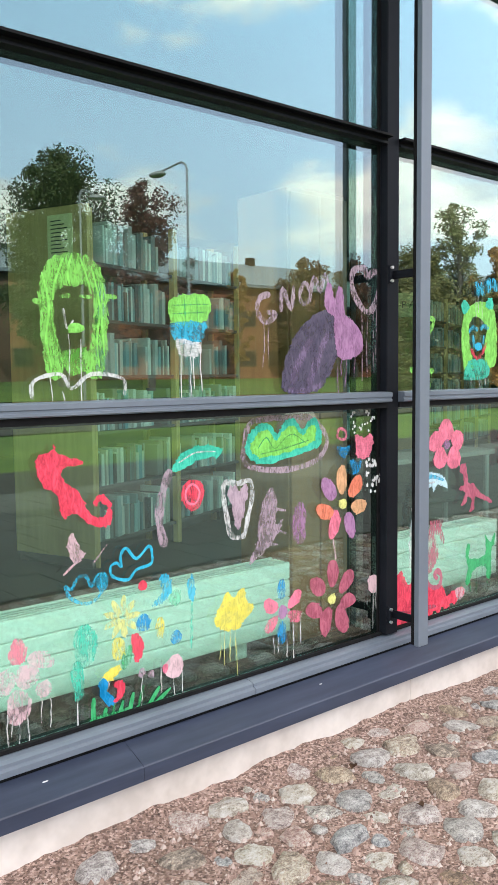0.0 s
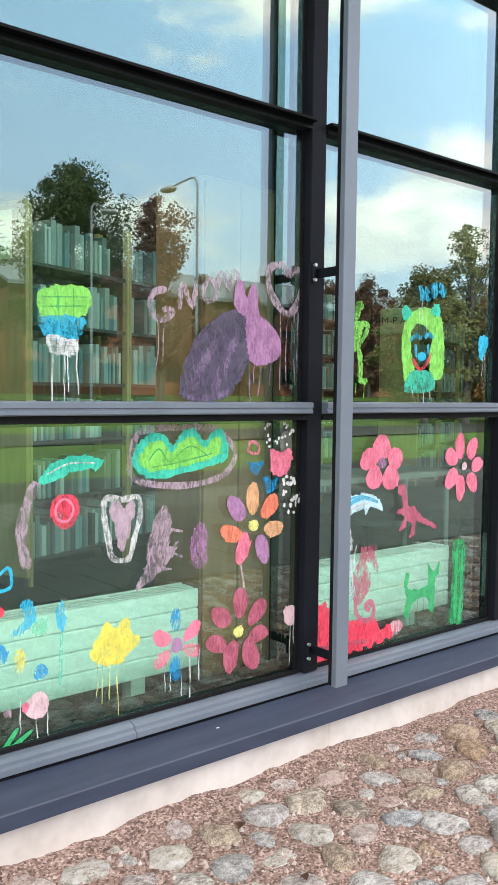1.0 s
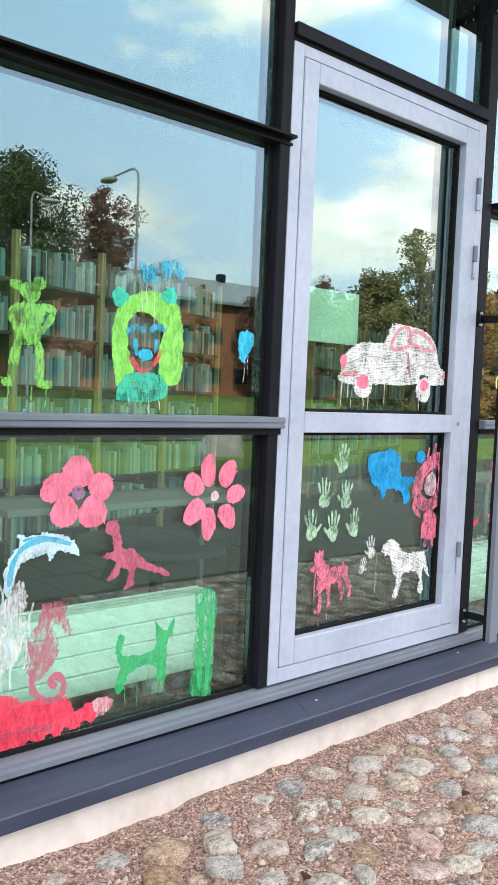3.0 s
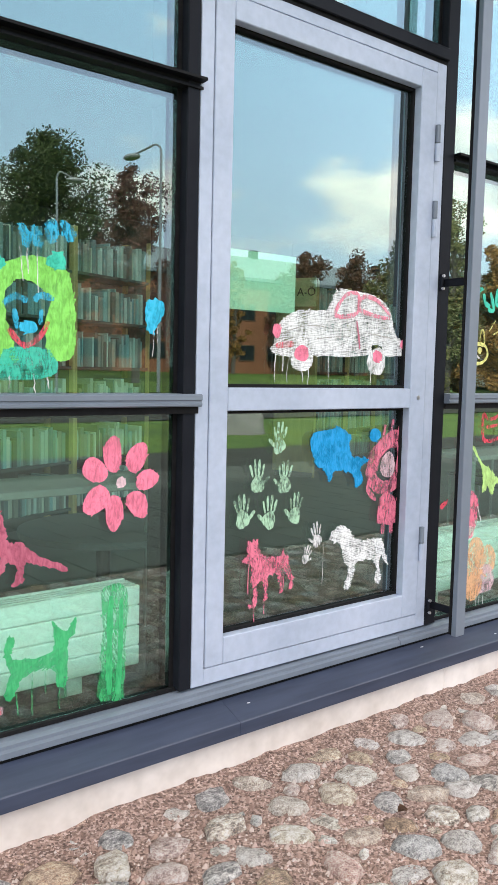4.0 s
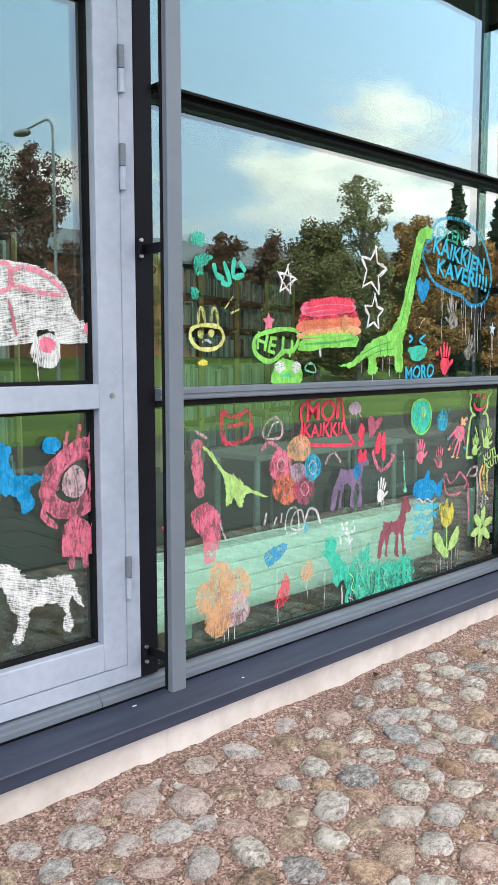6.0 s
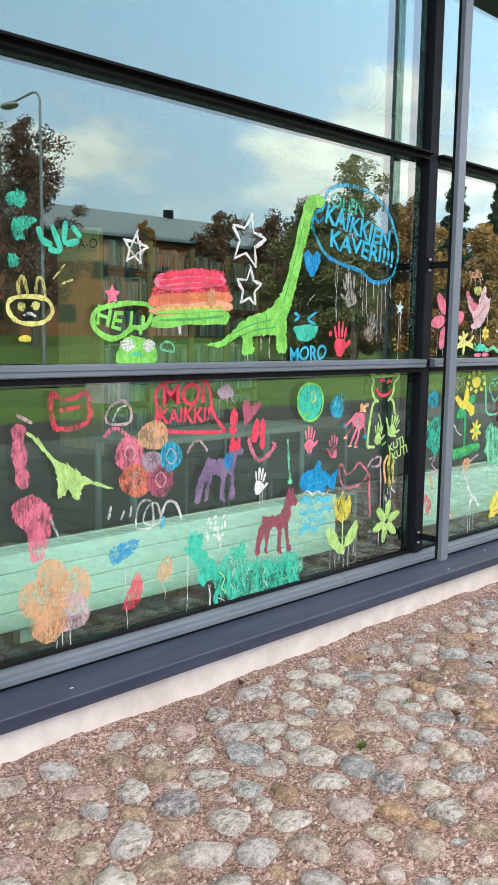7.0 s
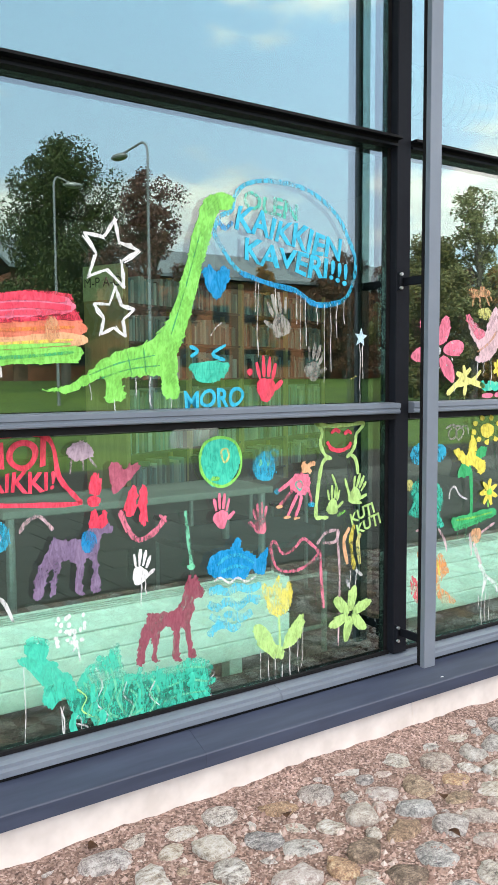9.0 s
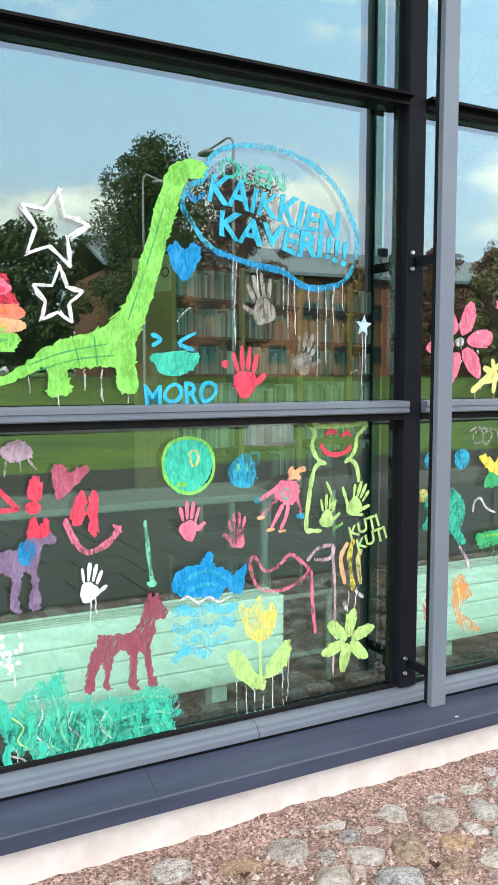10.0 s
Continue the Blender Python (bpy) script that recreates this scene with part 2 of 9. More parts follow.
def stone_mat():
    m, nt, b = mat("granite_cobble")
    info = nt.nodes.new("ShaderNodeObjectInfo")
    geo = nt.nodes.new("ShaderNodeNewGeometry")
    pick = nt.nodes.new("ShaderNodeMath")
    pick.operation = "ADD"
    nt.links.new(info.outputs["Random"], pick.inputs[0])
    nt.links.new(geo.outputs["Random Per Island"], pick.inputs[1])
    fr = nt.nodes.new("ShaderNodeMath")
    fr.operation = "FRACT"
    nt.links.new(pick.outputs[0], fr.inputs[0])
    base = ramp_node(nt, fr.outputs[0], [(0.0, (0.50, 0.50, 0.50)), (0.10, (0.68, 0.655, 0.60)), (0.20, (0.40, 0.44, 0.48)), (0.30, (0.60, 0.58, 0.56)), (0.38, (0.40, 0.32, 0.24)), (0.46, (0.66, 0.63, 0.57)), (0.54, (0.34, 0.36, 0.39)), (0.62, (0.60, 0.59, 0.59)), (0.70, (0.62, 0.48, 0.45)), (0.76, (0.50, 0.51, 0.53)), (0.83, (0.70, 0.68, 0.65)), (0.88, (0.24, 0.20, 0.165)), (0.92, (0.52, 0.37, 0.25)), (1.0, (0.52, 0.52, 0.53))])
    tc = nt.nodes.new("ShaderNodeNewGeometry")
    speck = noise_fac(nt, 210, 3.0, 0.7, tc.outputs["Position"])
    patch = noise_fac(nt, 22, 4.0, 0.6, tc.outputs["Position"])
    chips = noise_fac(nt, 58, 5.0, 0.75, tc.outputs["Position"])
    col = mix_rgb(nt, 0.5, base, ramp_node(nt, speck, [(0.36, (0.10, 0.10, 0.11)), (0.50, (0.5, 0.48, 0.46)), (0.64, (0.95, 0.92, 0.88))]), "OVERLAY")
    col = mix_rgb(nt, 0.6, col, ramp_node(nt, patch, [(0.35, (0.30, 0.285, 0.27)), (0.65, (0.84, 0.82, 0.79))]), "OVERLAY")
    col = mix_rgb(nt, 0.6, col, ramp_node(nt, chips, [(0.36, (0.12, 0.11, 0.105)), (0.50, (0.47, 0.455, 0.44)), (0.64, (0.90, 0.88, 0.85))]), "OVERLAY")
    # pale and dark veins in about half of the stones
    stretch = nt.nodes.new("ShaderNodeMapping")
    stretch.inputs["Scale"].default_value = (26, 75, 60)
    stretch.inputs["Rotation"].default_value = (0.2, 0.3, 0.5)
    nt.links.new(tc.outputs["Position"], stretch.inputs["Vector"])
    vein = noise_fac(nt, 1.0, 4.0, 0.7, stretch.outputs["Vector"])
    veined = ramp_node(nt, fr.outputs[0], [(0.0, (0.75, 0.75, 0.75)), (0.30, (0.1, 0.1, 0.1)), (0.52, (0.7, 0.7, 0.7)), (0.68, (0.1, 0.1, 0.1)), (0.85, (0.85, 0.85, 0.85)), (0.9, (0.1, 0.1, 0.1))])
    col = mix_rgb(nt, veined, col, ramp_node(nt, vein, [(0.38, (0.13, 0.13, 0.14)), (0.47, (0.45, 0.44, 0.43)), (0.60, (0.96, 0.95, 0.92))]), "OVERLAY")
    nt.links.new(col, b.inputs["Base Color"])
    b.inputs["Roughness"].default_value = 0.8
    both = nt.nodes.new("ShaderNodeMath")
    both.operation = "MULTIPLY_ADD"
    nt.links.new(chips, both.inputs[0])
    both.inputs[1].default_value = 2.4
    nt.links.new(patch, both.inputs[2])
    bump(nt, b, both.outputs[0], 1.0, 0.012)
    return m


def grit_mat():
    m, nt, b = mat("gritty_mortar")
    tc = nt.nodes.new("ShaderNodeNewGeometry")
    v = nt.nodes.new("ShaderNodeTexVoronoi")
    v.inputs["Scale"].default_value = 150
    nt.links.new(tc.outputs["Position"], v.inputs["Vector"])
    sepc = nt.nodes.new("ShaderNodeSeparateColor")
    nt.links.new(v.outputs["Color"], sepc.inputs[0])
    col = ramp_node(nt, sepc.outputs[0], [(0.0, (0.085, 0.062, 0.052)), (0.35, (0.20, 0.150, 0.130)), (0.65, (0.30, 0.236, 0.210)), (1.0, (0.46, 0.395, 0.37))])
    big = noise_fac(nt, 2.0, 4.0, 0.6, tc.outputs["Position"])
    clump = noise_fac(nt, 38, 4.0, 0.65, tc.outputs["Position"])
    col = mix_rgb(nt, 0.6, col, ramp_node(nt, clump, [(0.34, (0.20, 0.155, 0.135)), (0.5, (0.50, 0.46, 0.445)), (0.66, (0.74, 0.70, 0.68))]), "OVERLAY")
    col = mix_rgb(nt, 0.55, col, ramp_node(nt, big, [(0.3, (0.40, 0.34, 0.30)), (0.7, (0.70, 0.62, 0.59))]), "OVERLAY")
    nt.links.new(col, b.inputs["Base Color"])
    b.inputs["Roughness"].default_value = 0.9
    inv = nt.nodes.new("ShaderNodeMath")
    inv.operation = "SUBTRACT"
    inv.inputs[0].default_value = 1.0
    nt.links.new(v.outputs["Distance"], inv.inputs[1])
    bump(nt, b, inv.outputs[0], 0.8, 0.005)
    return m


def grain_mat():
    m, nt, b = mat("gravel_grain")
    geo = nt.nodes.new("ShaderNodeNewGeometry")
    col = ramp_node(nt, geo.outputs["Random Per Island"], [(0.0, (0.16, 0.10, 0.08)), (0.4, (0.32, 0.22, 0.18)), (0.7, (0.42, 0.31, 0.27)), (1.0, (0.56, 0.50, 0.46))])
    nt.links.new(col, b.inputs["Base Color"])
    b.inputs["Roughness"].default_value = 0.85
    return m


COBBLE, GRIT, GRAIN = stone_mat(), grit_mat(), grain_mat()


def book_mat():
    m, nt, b = mat("book_cover")
    info = nt.nodes.new("ShaderNodeObjectInfo")
    geo = nt.nodes.new("ShaderNodeNewGeometry")
    pick = nt.nodes.new("ShaderNodeMath")
    pick.operation = "ADD"
    nt.links.new(info.outputs["Random"], pick.inputs[0])
    nt.links.new(geo.outputs["Random Per Island"], pick.inputs[1])
    wrap = nt.nodes.new("ShaderNodeMath")
    wrap.operation = "FRACT"
    nt.links.new(pick.outputs[0], wrap.inputs[0])
    col = ramp_node(nt, wrap.outputs[0], [(0.0, (0.72, 0.74, 0.72)), (0.10, (0.08, 0.18, 0.22)), (0.22, (0.70, 0.72, 0.70)), (0.34, (0.04, 0.04, 0.05)), (0.48, (0.30, 0.48, 0.52)), (0.60, (0.04, 0.05, 0.06)), (0.72, (0.62, 0.66, 0.66)), (0.85, (0.12, 0.10, 0.09)), (0.92, (0.66, 0.66, 0.60)), (1.0, (0.10, 0.28, 0.36))])
    nt.links.new(col, b.inputs["Base Color"])
    b.inputs["Roughness"].default_value = 0.5
    return m


BOOK = book_mat()


def paint_mat(name, col, cover=0.8):
    """Brushed window paint: streaks of thinner and thicker colour on the pane."""
    m, nt, b = mat("window_paint_" + name)
    geo = nt.nodes.new("ShaderNodeNewGeometry")
    bend = nt.nodes.new("ShaderNodeMapping")
    bend.inputs["Rotation"].default_value = (0.0, 0.6 + 0.37 * (len(name) % 5), 0.0)
    bend.inputs["Scale"].default_value = (1.0, 1.0, 0.34)
    nt.links.new(geo.outputs["Position"], bend.inputs["Vector"])
    sn = nt.nodes.new("ShaderNodeTexNoise")
    sn.inputs["Scale"].default_value, sn.inputs["Detail"].default_value = 62, 5.0
    sn.inputs["Roughness"].default_value, sn.inputs["Distortion"].default_value = 0.62, 1.5
    nt.links.new(bend.outputs[0], sn.inputs["Vector"])
    streak = sn.outputs["Fac"]
    blot = noise_fac(nt, 16, 4.0, 0.6, geo.outputs["Position"])
    light = tuple(min(1.0, c * 0.92 + 0.055) for c in col)
    tint = ramp_node(nt, streak, [(0.34, tuple(c * 0.88 for c in col)), (0.5, col), (0.66, light)])
    tint = mix_rgb(nt, 0.25, tint, ramp_node(nt, blot, [(0.35, tuple(c * 0.65 for c in col)), (0.65, light)]))
    nt.links.new(tint, b.inputs["Base Color"])
    b.inputs["Roughness"].default_value = 0.55
    summed = nt.nodes.new("ShaderNodeMath")
    summed.operation = "MULTIPLY_ADD"
    nt.links.new(blot, summed.inputs[0])
    summed.inputs[1].default_value = 0.8
    nt.links.new(streak, summed.inputs[2])
    mr = nt.nodes.new("ShaderNodeMapRange")
    mr.inputs["From Min"].default_value, mr.inputs["From Max"].default_value = 0.72, 1.02
    mr.inputs["To Min"].default_value, mr.inputs["To Max"].default_value = max(0.05, cover - (0.15 if cover > 0.7 else 0.38)), min(1.0, cover + 0.25)
    nt.links.new(summed.outputs[0], mr.inputs["Value"])
    nt.links.new(mr.outputs[0], b.inputs["Alpha"])
    b.inputs["Specular IOR Level"].default_value = 0.2
    bump(nt, b, streak, 0.3, 0.002)
    return m


# ---- mesh helpers ----
def part(name, bm, material, parent=None, label=""):
    me = bpy.data.meshes.new(name)
    bm.to_mesh(me)
    bm.free()
    me.materials.append(material)
    ob = new(name, me)
    ob.parent = parent
    if label:
        tagged(ob, label)
    return ob


def thing(name, label, category, group="", kind="", at=(0, 0, 0)):
    ob = new(name)
    ob.empty_display_size = 0.1
    ob.location = at
    return tagged(ob, label, category, group, kind)


def add_box(bm, x0, x1, y0, y1, z0, z1, bevel=0.0):
    r = bmesh.ops.create_cube(bm, size=1.0, matrix=Matrix.LocRotScale(((x0 + x1) / 2, (y0 + y1) / 2, (z0 + z1) / 2), None, (x1 - x0, y1 - y0, z1 - z0)))
    if bevel:
        edges = {e for v in r["verts"] for e in v.link_edges}
        bmesh.ops.bevel(bm, geom=list(edges), offset=bevel, segments=1, affect="EDGES")
    return bm


def box(x0, x1, y0, y1, z0, z1, bevel=0.0):
    return add_box(bmesh.new(), x0, x1, y0, y1, z0, z1, bevel)


def add_rod(bm, a, b, r0, r1=None, sides=8):
    a, b = Vector(a), Vector(b)
    r1 = r0 if r1 is None else r1
    m = Matrix.Translation((a + b) / 2) @ (b - a).to_track_quat("Z", "Y").to_matrix().to_4x4()
    bmesh.ops.create_cone(bm, cap_ends=True, segments=sides, radius1=r0, radius2=r1, depth=(b - a).length, matrix=m)
    return bm


def extrude_x(profile, x0, x1):
    """A bar along x with the given outline of (y, z) corners."""
    bm = bmesh.new()
    a = [bm.verts.new((x0, y, z)) for y, z in profile]
    b = [bm.verts.new((x1, y, z)) for y, z in profile]
    n = len(profile)
    for i in range(n):
        bm.faces.new((a[i], a[(i + 1) % n], b[(i + 1) % n], b[i]))
    bm.faces.new(list(reversed(a)))
    bm.faces.new(b)
    bmesh.ops.recalc_face_normals(bm, faces=bm.faces[:])
    return bm


def structure(name, bm, material, label, category):
    return tagged(part(name, bm, material), label, category, kind="structure")


# ---- the glazed front ----
G = 2.265            # outer face of the panes
POSTS = [-2.44, 0.12, 2.69, 5.245, 7.815, 10.38, 12.94]
DOORPOST = 3.925
X0, X1 = -2.6, 13.1
TOP = 3.80

facade = thing("facade_frame", "dark and silver aluminium glazing frame with outer fins", "facade", kind="structure")
for x in POSTS:
    part("mullion", box(x - 0.037, x + 0.037, G - 0.045, G - 0.004, 0.247, TOP, 0.003), DARK2, facade, "dark grey outer mullion cap")
    part("inner_post", box(x - 0.032, x + 0.032, G + 0.03, G + 0.17, 0.16, TOP, 0.004), DARK, facade)
    part("gasket", box(x - 0.05, x + 0.05, G - 0.004, G + 0.03, 0.247, TOP), RUBBER, facade)
part("mullion", box(DOORPOST - 0.037, DOORPOST + 0.012, G - 0.045, G - 0.004, 0.247, TOP, 0.003), DARK2, facade)
part("inner_post", box(DOORPOST - 0.04, DOORPOST + 0.02, G + 0.03, G + 0.17, 0.16, TOP, 0.004), DARK, facade)
part("gasket", box(DOORPOST - 0.05, DOORPOST + 0.02, G - 0.004, G + 0.03, 0.247, TOP), RUBBER, facade)

# spans of glass between the posts; the door fills its own span
SPANS = [(a, b) for a, b in zip(POSTS[:-1], POSTS[1:]) if a != 2.69] + [(2.69, DOORPOST)]
UPPER = [(G - 0.004, 2.278), (G - 0.004, 2.308), (G - 0.073, 2.310), (G - 0.076, 2.300), (G - 0.044, 2.297), (G - 0.040, 2.289), (G - 0.050, 2.286), (G - 0.052, 2.276)]
MIDDLE = [(G - 0.004, 1.236), (G - 0.004, 1.279), (G - 0.070, 1.278), (G - 0.076, 1.274), (G - 0.076, 1.259), (G - 0.071, 1.256), (G - 0.071, 1.250), (G - 0.075, 1.247), (G - 0.075, 1.240), (G - 0.070, 1.236)]
LOWER = [(G - 0.004, 0.196), (G - 0.004, 0.243), (G - 0.046, 0.238), (G - 0.060, 0.233), (G - 0.060, 0.222), (G - 0.066, 0.220), (G - 0.073, 0.217), (G - 0.073, 0.199), (G - 0.068, 0.196)]
for a, b in SPANS:
    end = b + 0.02 if b == DOORPOST else b - 0.038
    part("upper_transom", extrude_x(UPPER, a + 0.038, end), DARK, facade, "black upper transom with projecting lips")
    part("middle_transom", extrude_x(MIDDLE, a + 0.038, end), ALU, facade, "silver middle transom")
    part("transom_gasket", box(a + 0.038, end, G - 0.052, G - 0.004, 1.212, 1.2355), RUBBER, facade)
    part("inner_transom", box(a + 0.033, b - 0.033, G + 0.03, G + 0.12, 1.20, 1.27), DARK, facade)
    part("inner_transom", box(a + 0.033, b - 0.033, G + 0.03, G + 0.15, 2.250, 2.305), DARK, facade)
    part("bottom_gasket", box(a + 0.038, end, G - 0.02, G - 0.004, 0.2435, 0.256), RUBBER, facade)
for a, b in zip([X0, 1.90, 5.02, 7.19], [1.897, 5.017, 7.187, X1]):
    part("sill_rail", extrude_x(LOWER, a, b), ALU, facade, "silver bottom rail")
    part("sill_gasket", box(a, b, G - 0.055, G - 0.004, 0.176, 0.1955), RUBBER, facade)
part("inner_sill", box(X0, X1, G + 0.031, G + 0.16, 0.17, 0.240), DARK, facade)
part("door_head", box(DOORPOST + 0.013, POSTS[3] - 0.038, G - 0.06, G - 0.004, 2.672, 2.722, 0.003), DARK2, facade)
part("head_gasket", box(DOORPOST + 0.013, POSTS[3] - 0.038, G - 0.045, G - 0.004, 2.655, 2.671), RUBBER, facade)

n_pane = 0
for a, b in SPANS:
    for z0, z1 in ((0.2445, 1.2345), (1.281, 2.277), (2.310, TOP)):
        n_pane += 1
        right = b + 0.0 if b == DOORPOST else b
        p = structure("window_%d" % n_pane, box(a + 0.052, right - 0.052, G, G + 0.022, z0, z1), GLASS, "tinted reflecting window pane", "window")
n_pane += 1
structure("window_%d" % n_pane, box(DOORPOST + 0.022, POSTS[3] - 0.052, G, G + 0.022, 2.724, TOP), GLASS, "narrow tinted pane over the door", "window")


def outer_fin(x):
    fin = thing("facade_fin", "silver upright flat bar standing off the window frame", "fin", "upright fins of the glass front", at=(x, 0, 0))
    part("bar", box(-0.031, 0.031, 2.054, 2.079, 0.235, 4.2, 0.002), ALU, fin)
    part("back_strip", box(-0.033, -0.020, 2.0795, 2.092, 0.24, 4.2), RUBBER, fin)
    for z in (0.335, 1.757, 3.2):
        arm = part("bracket", box(-0.005, 0.005, 2.0795, G - 0.046, z - 0.017, z + 0.017, 0.002), DARK2, fin)
        part("plate", box(-0.036, -0.024, G - 0.062, G - 0.0455, z - 0.036, z + 0.036, 0.002), DARK2, arm)
        for dz in (-0.027, 0.027):
            bm = bmesh.new()
            add_rod(bm, (-0.030, G - 0.070, z + dz), (-0.030, G - 0.060, z + dz), 0.0065, sides=8)
            part("bolt", bm, STEEL, arm)
    return fin


first_fin = outer_fin(POSTS[1])
for x in POSTS[2:6]:
    copy_thing(first_fin, Matrix.Translation((x, 0, 0)))

# ---- the glazed door ----
door = tagged(thing("door_1", "closed silver aluminium glazed door in the glass front", "door", kind="structure"), category="door")
FL, FR, LL, LR, GL, GR = DOORPOST + 0.014, POSTS[3] - 0.040, 3.995, 5.143, 4.074, 5.047
FT, LT, GT, GB, LB = 2.658, 2.612, 2.535, 0.408, 0.310
YF = G - 0.045
part("frame_side", box(FL, LL - 0.003, YF, G + 0.06, 0.248, FT, 0.002), DOOR_ALU, door)
part("frame_side", box(LR + 0.003, FR, YF, G + 0.06, 0.248, FT, 0.002), DOOR_ALU, door)
part("frame_bottom", box(LL - 0.003, LR + 0.003, YF, G + 0.06, 0.248, LB - 0.003, 0.002), DOOR_ALU, door)
part("frame_top", box(LL - 0.003, LR + 0.003, YF, G + 0.06, LT + 0.003, FT, 0.002), DOOR_ALU, door)
leaf = part("door_leaf", box(LL, GL, YF - 0.004, G + 0.05, LB, LT, 0.003), DOOR_ALU, door)
part("stile", box(GR, LR, YF - 0.004, G + 0.05, LB, LT, 0.003), DOOR_ALU, leaf)
for z0, z1 in ((LB, GB), (1.218, 1.300), (GT, LT)):
    part("rail", box(GL + 0.0005, GR - 0.0005, YF - 0.004, G + 0.05, z0, z1, 0.003), DOOR_ALU, leaf)
for z0, z1 in ((GB, 1.218), (1.300, GT)):
    part("glass", box(GL + 0.012, GR - 0.012, G + 0.002, G + 0.022, z0 + 0.012, z1 - 0.012), GLASS, leaf)
    part("gasket", box(GL, GL + 0.012, G - 0.012, G + 0.03, z0, z1), RUBBER, leaf)
    part("gasket", box(GR - 0.012, GR, G - 0.012, G + 0.03, z0, z1), RUBBER, leaf)
    part("gasket", box(GL + 0.012, GR - 0.012, G - 0.012, G + 0.03, z0, z0 + 0.012), RUBBER, leaf)
    part("gasket", box(GL + 0.012, GR - 0.012, G - 0.012, G + 0.03, z1 - 0.012, z1), RUBBER, leaf)
part("lock", add_rod(bmesh.new(), (5.096, YF - 0.008, 1.262), (5.096, YF - 0.0035, 1.262), 0.009, sides=14), STEEL, leaf)
for z in (0.625, 2.015, 2.326):
    hinge = part("hinge", add_rod(bmesh.new(), (LR + 0.006, YF - 0.012, z - 0.074), (LR + 0.006, YF - 0.012, z + 0.0), 0.011, sides=12), DOOR_ALU, door)
    part("pin", add_rod(bmesh.new(), (LR + 0.006, YF - 0.012, z + 0.003), (LR + 0.006, YF - 0.012, z + 0.074), 0.011, sides=12), ALU, hinge)

# ---- flashing and plinth ----
SLOPE = [(G - 0.062, 0.184), (G - 0.172, 0.142), (G - 0.176, 0.138), (G - 0.176, 0.093), (G - 0.168, 0.090), (G - 0.168, 0.130), (G - 0.062, 0.172)]
flashing = tagged(thing("sill_flashing", "dark blue-grey sloping sheet metal sill", "flashing", kind="structure"), category="flashing")
for a, b in zip([X0, 1.35, 4.06, 6.80, 9.5], [1.348, 4.0585, 6.7990, 9.499, X1]):
    part("sheet", extrude_x(SLOPE, a, b), FLASH, flashing)
plinth = tagged(thing("plinth", "off-white rendered concrete plinth under the windows", "plinth", kind="structure"), category="plinth")
for a, b in zip([X0, 0.16, 2.705, 5.25, 7.80, 10.4], [0.154, 2.696, 5.244, 7.794, 10.394, X1]):
    part("plinth_block", box(a, b, G - 0.135, G + 0.15, -0.35, 0.128, 0.004), PLINTH, plinth)
part("joint_filler", box(X0, X1, G - 0.131, G + 0.15, -0.35, 0.120), PLINTH, plinth)

# ---- roof over the front ----
structure("roof_overhang", box(X0 - 4, X1 + 6, 1.265, G + 0.2, TOP + 0.002, TOP + 0.28), SOFFIT, "dark overhanging eave above the glass front", "roof")
structure("roof", box(X0 - 4, X1 + 6, G + 0.2, 12.2, TOP + 0.15, TOP + 0.4), SOFFIT, "flat dark roof of the library", "roof")

# ---- added area lamps behind the panes that stand in for daylight indoors ----
for a, b in zip(POSTS[1:5], POSTS[2:6]):
    # low lamp brightens the radiators, high one the room; neither is a real fitting
    for y, z0, z1, watts in ((G + 0.21, 0.30, 1.20, 1.7), (G + 0.36, 1.30, 3.50, 8.3)):
        panel = new("window_daylight", bpy.data.lights.new("window_daylight", "AREA"))
        panel.data.shape, panel.data.size, panel.data.size_y = "RECTANGLE", b - a - 0.1, z1 - z0
        panel.data.energy, panel.data.color = watts, (0.90, 1.0, 0.98)
        panel.matrix_world = look(((a + b) / 2, y, (z0 + z1) / 2), ((a + b) / 2, 6.0, (z0 + z1) / 2 - 0.1))

# ---- the library inside ----
FZ = 0.15
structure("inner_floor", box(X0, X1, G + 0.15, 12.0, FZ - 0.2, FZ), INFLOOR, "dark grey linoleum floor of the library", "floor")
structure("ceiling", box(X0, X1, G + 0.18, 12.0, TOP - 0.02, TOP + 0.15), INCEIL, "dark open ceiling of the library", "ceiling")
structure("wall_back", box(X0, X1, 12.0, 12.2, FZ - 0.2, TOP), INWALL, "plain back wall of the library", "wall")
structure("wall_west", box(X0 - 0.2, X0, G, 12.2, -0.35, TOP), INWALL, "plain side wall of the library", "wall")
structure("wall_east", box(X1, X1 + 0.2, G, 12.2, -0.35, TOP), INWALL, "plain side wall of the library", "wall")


def duct(x0, x1, y, z, r):
    ob = thing("ventilation_duct", "green ribbed round ventilation duct under the ceiling", "duct")
    bm = bmesh.new()
    add_rod(bm, (x0, y, z), (x1, y, z), r, sides=20)
    part("pipe", bm, GREENDUCT, ob)
    bm = bmesh.new()
    x = x0
    while x < x1:
        add_rod(bm, (x, y, z), (x + 0.012, y, z), r + 0.008, sides=20)
        x += 0.09
    part("ribs", bm, GREENDUCT, ob)
    for x in (x0 + 0.5, (x0 + x1) / 2, x1 - 0.5):
        part("hanger", box(x - 0.015, x + 0.015, y - 0.01, y + 0.01, z + r, TOP - 0.02), DARK, ob)
    return ob


duct(9.8, X1 - 0.5, 4.4, 3.5, 0.18)


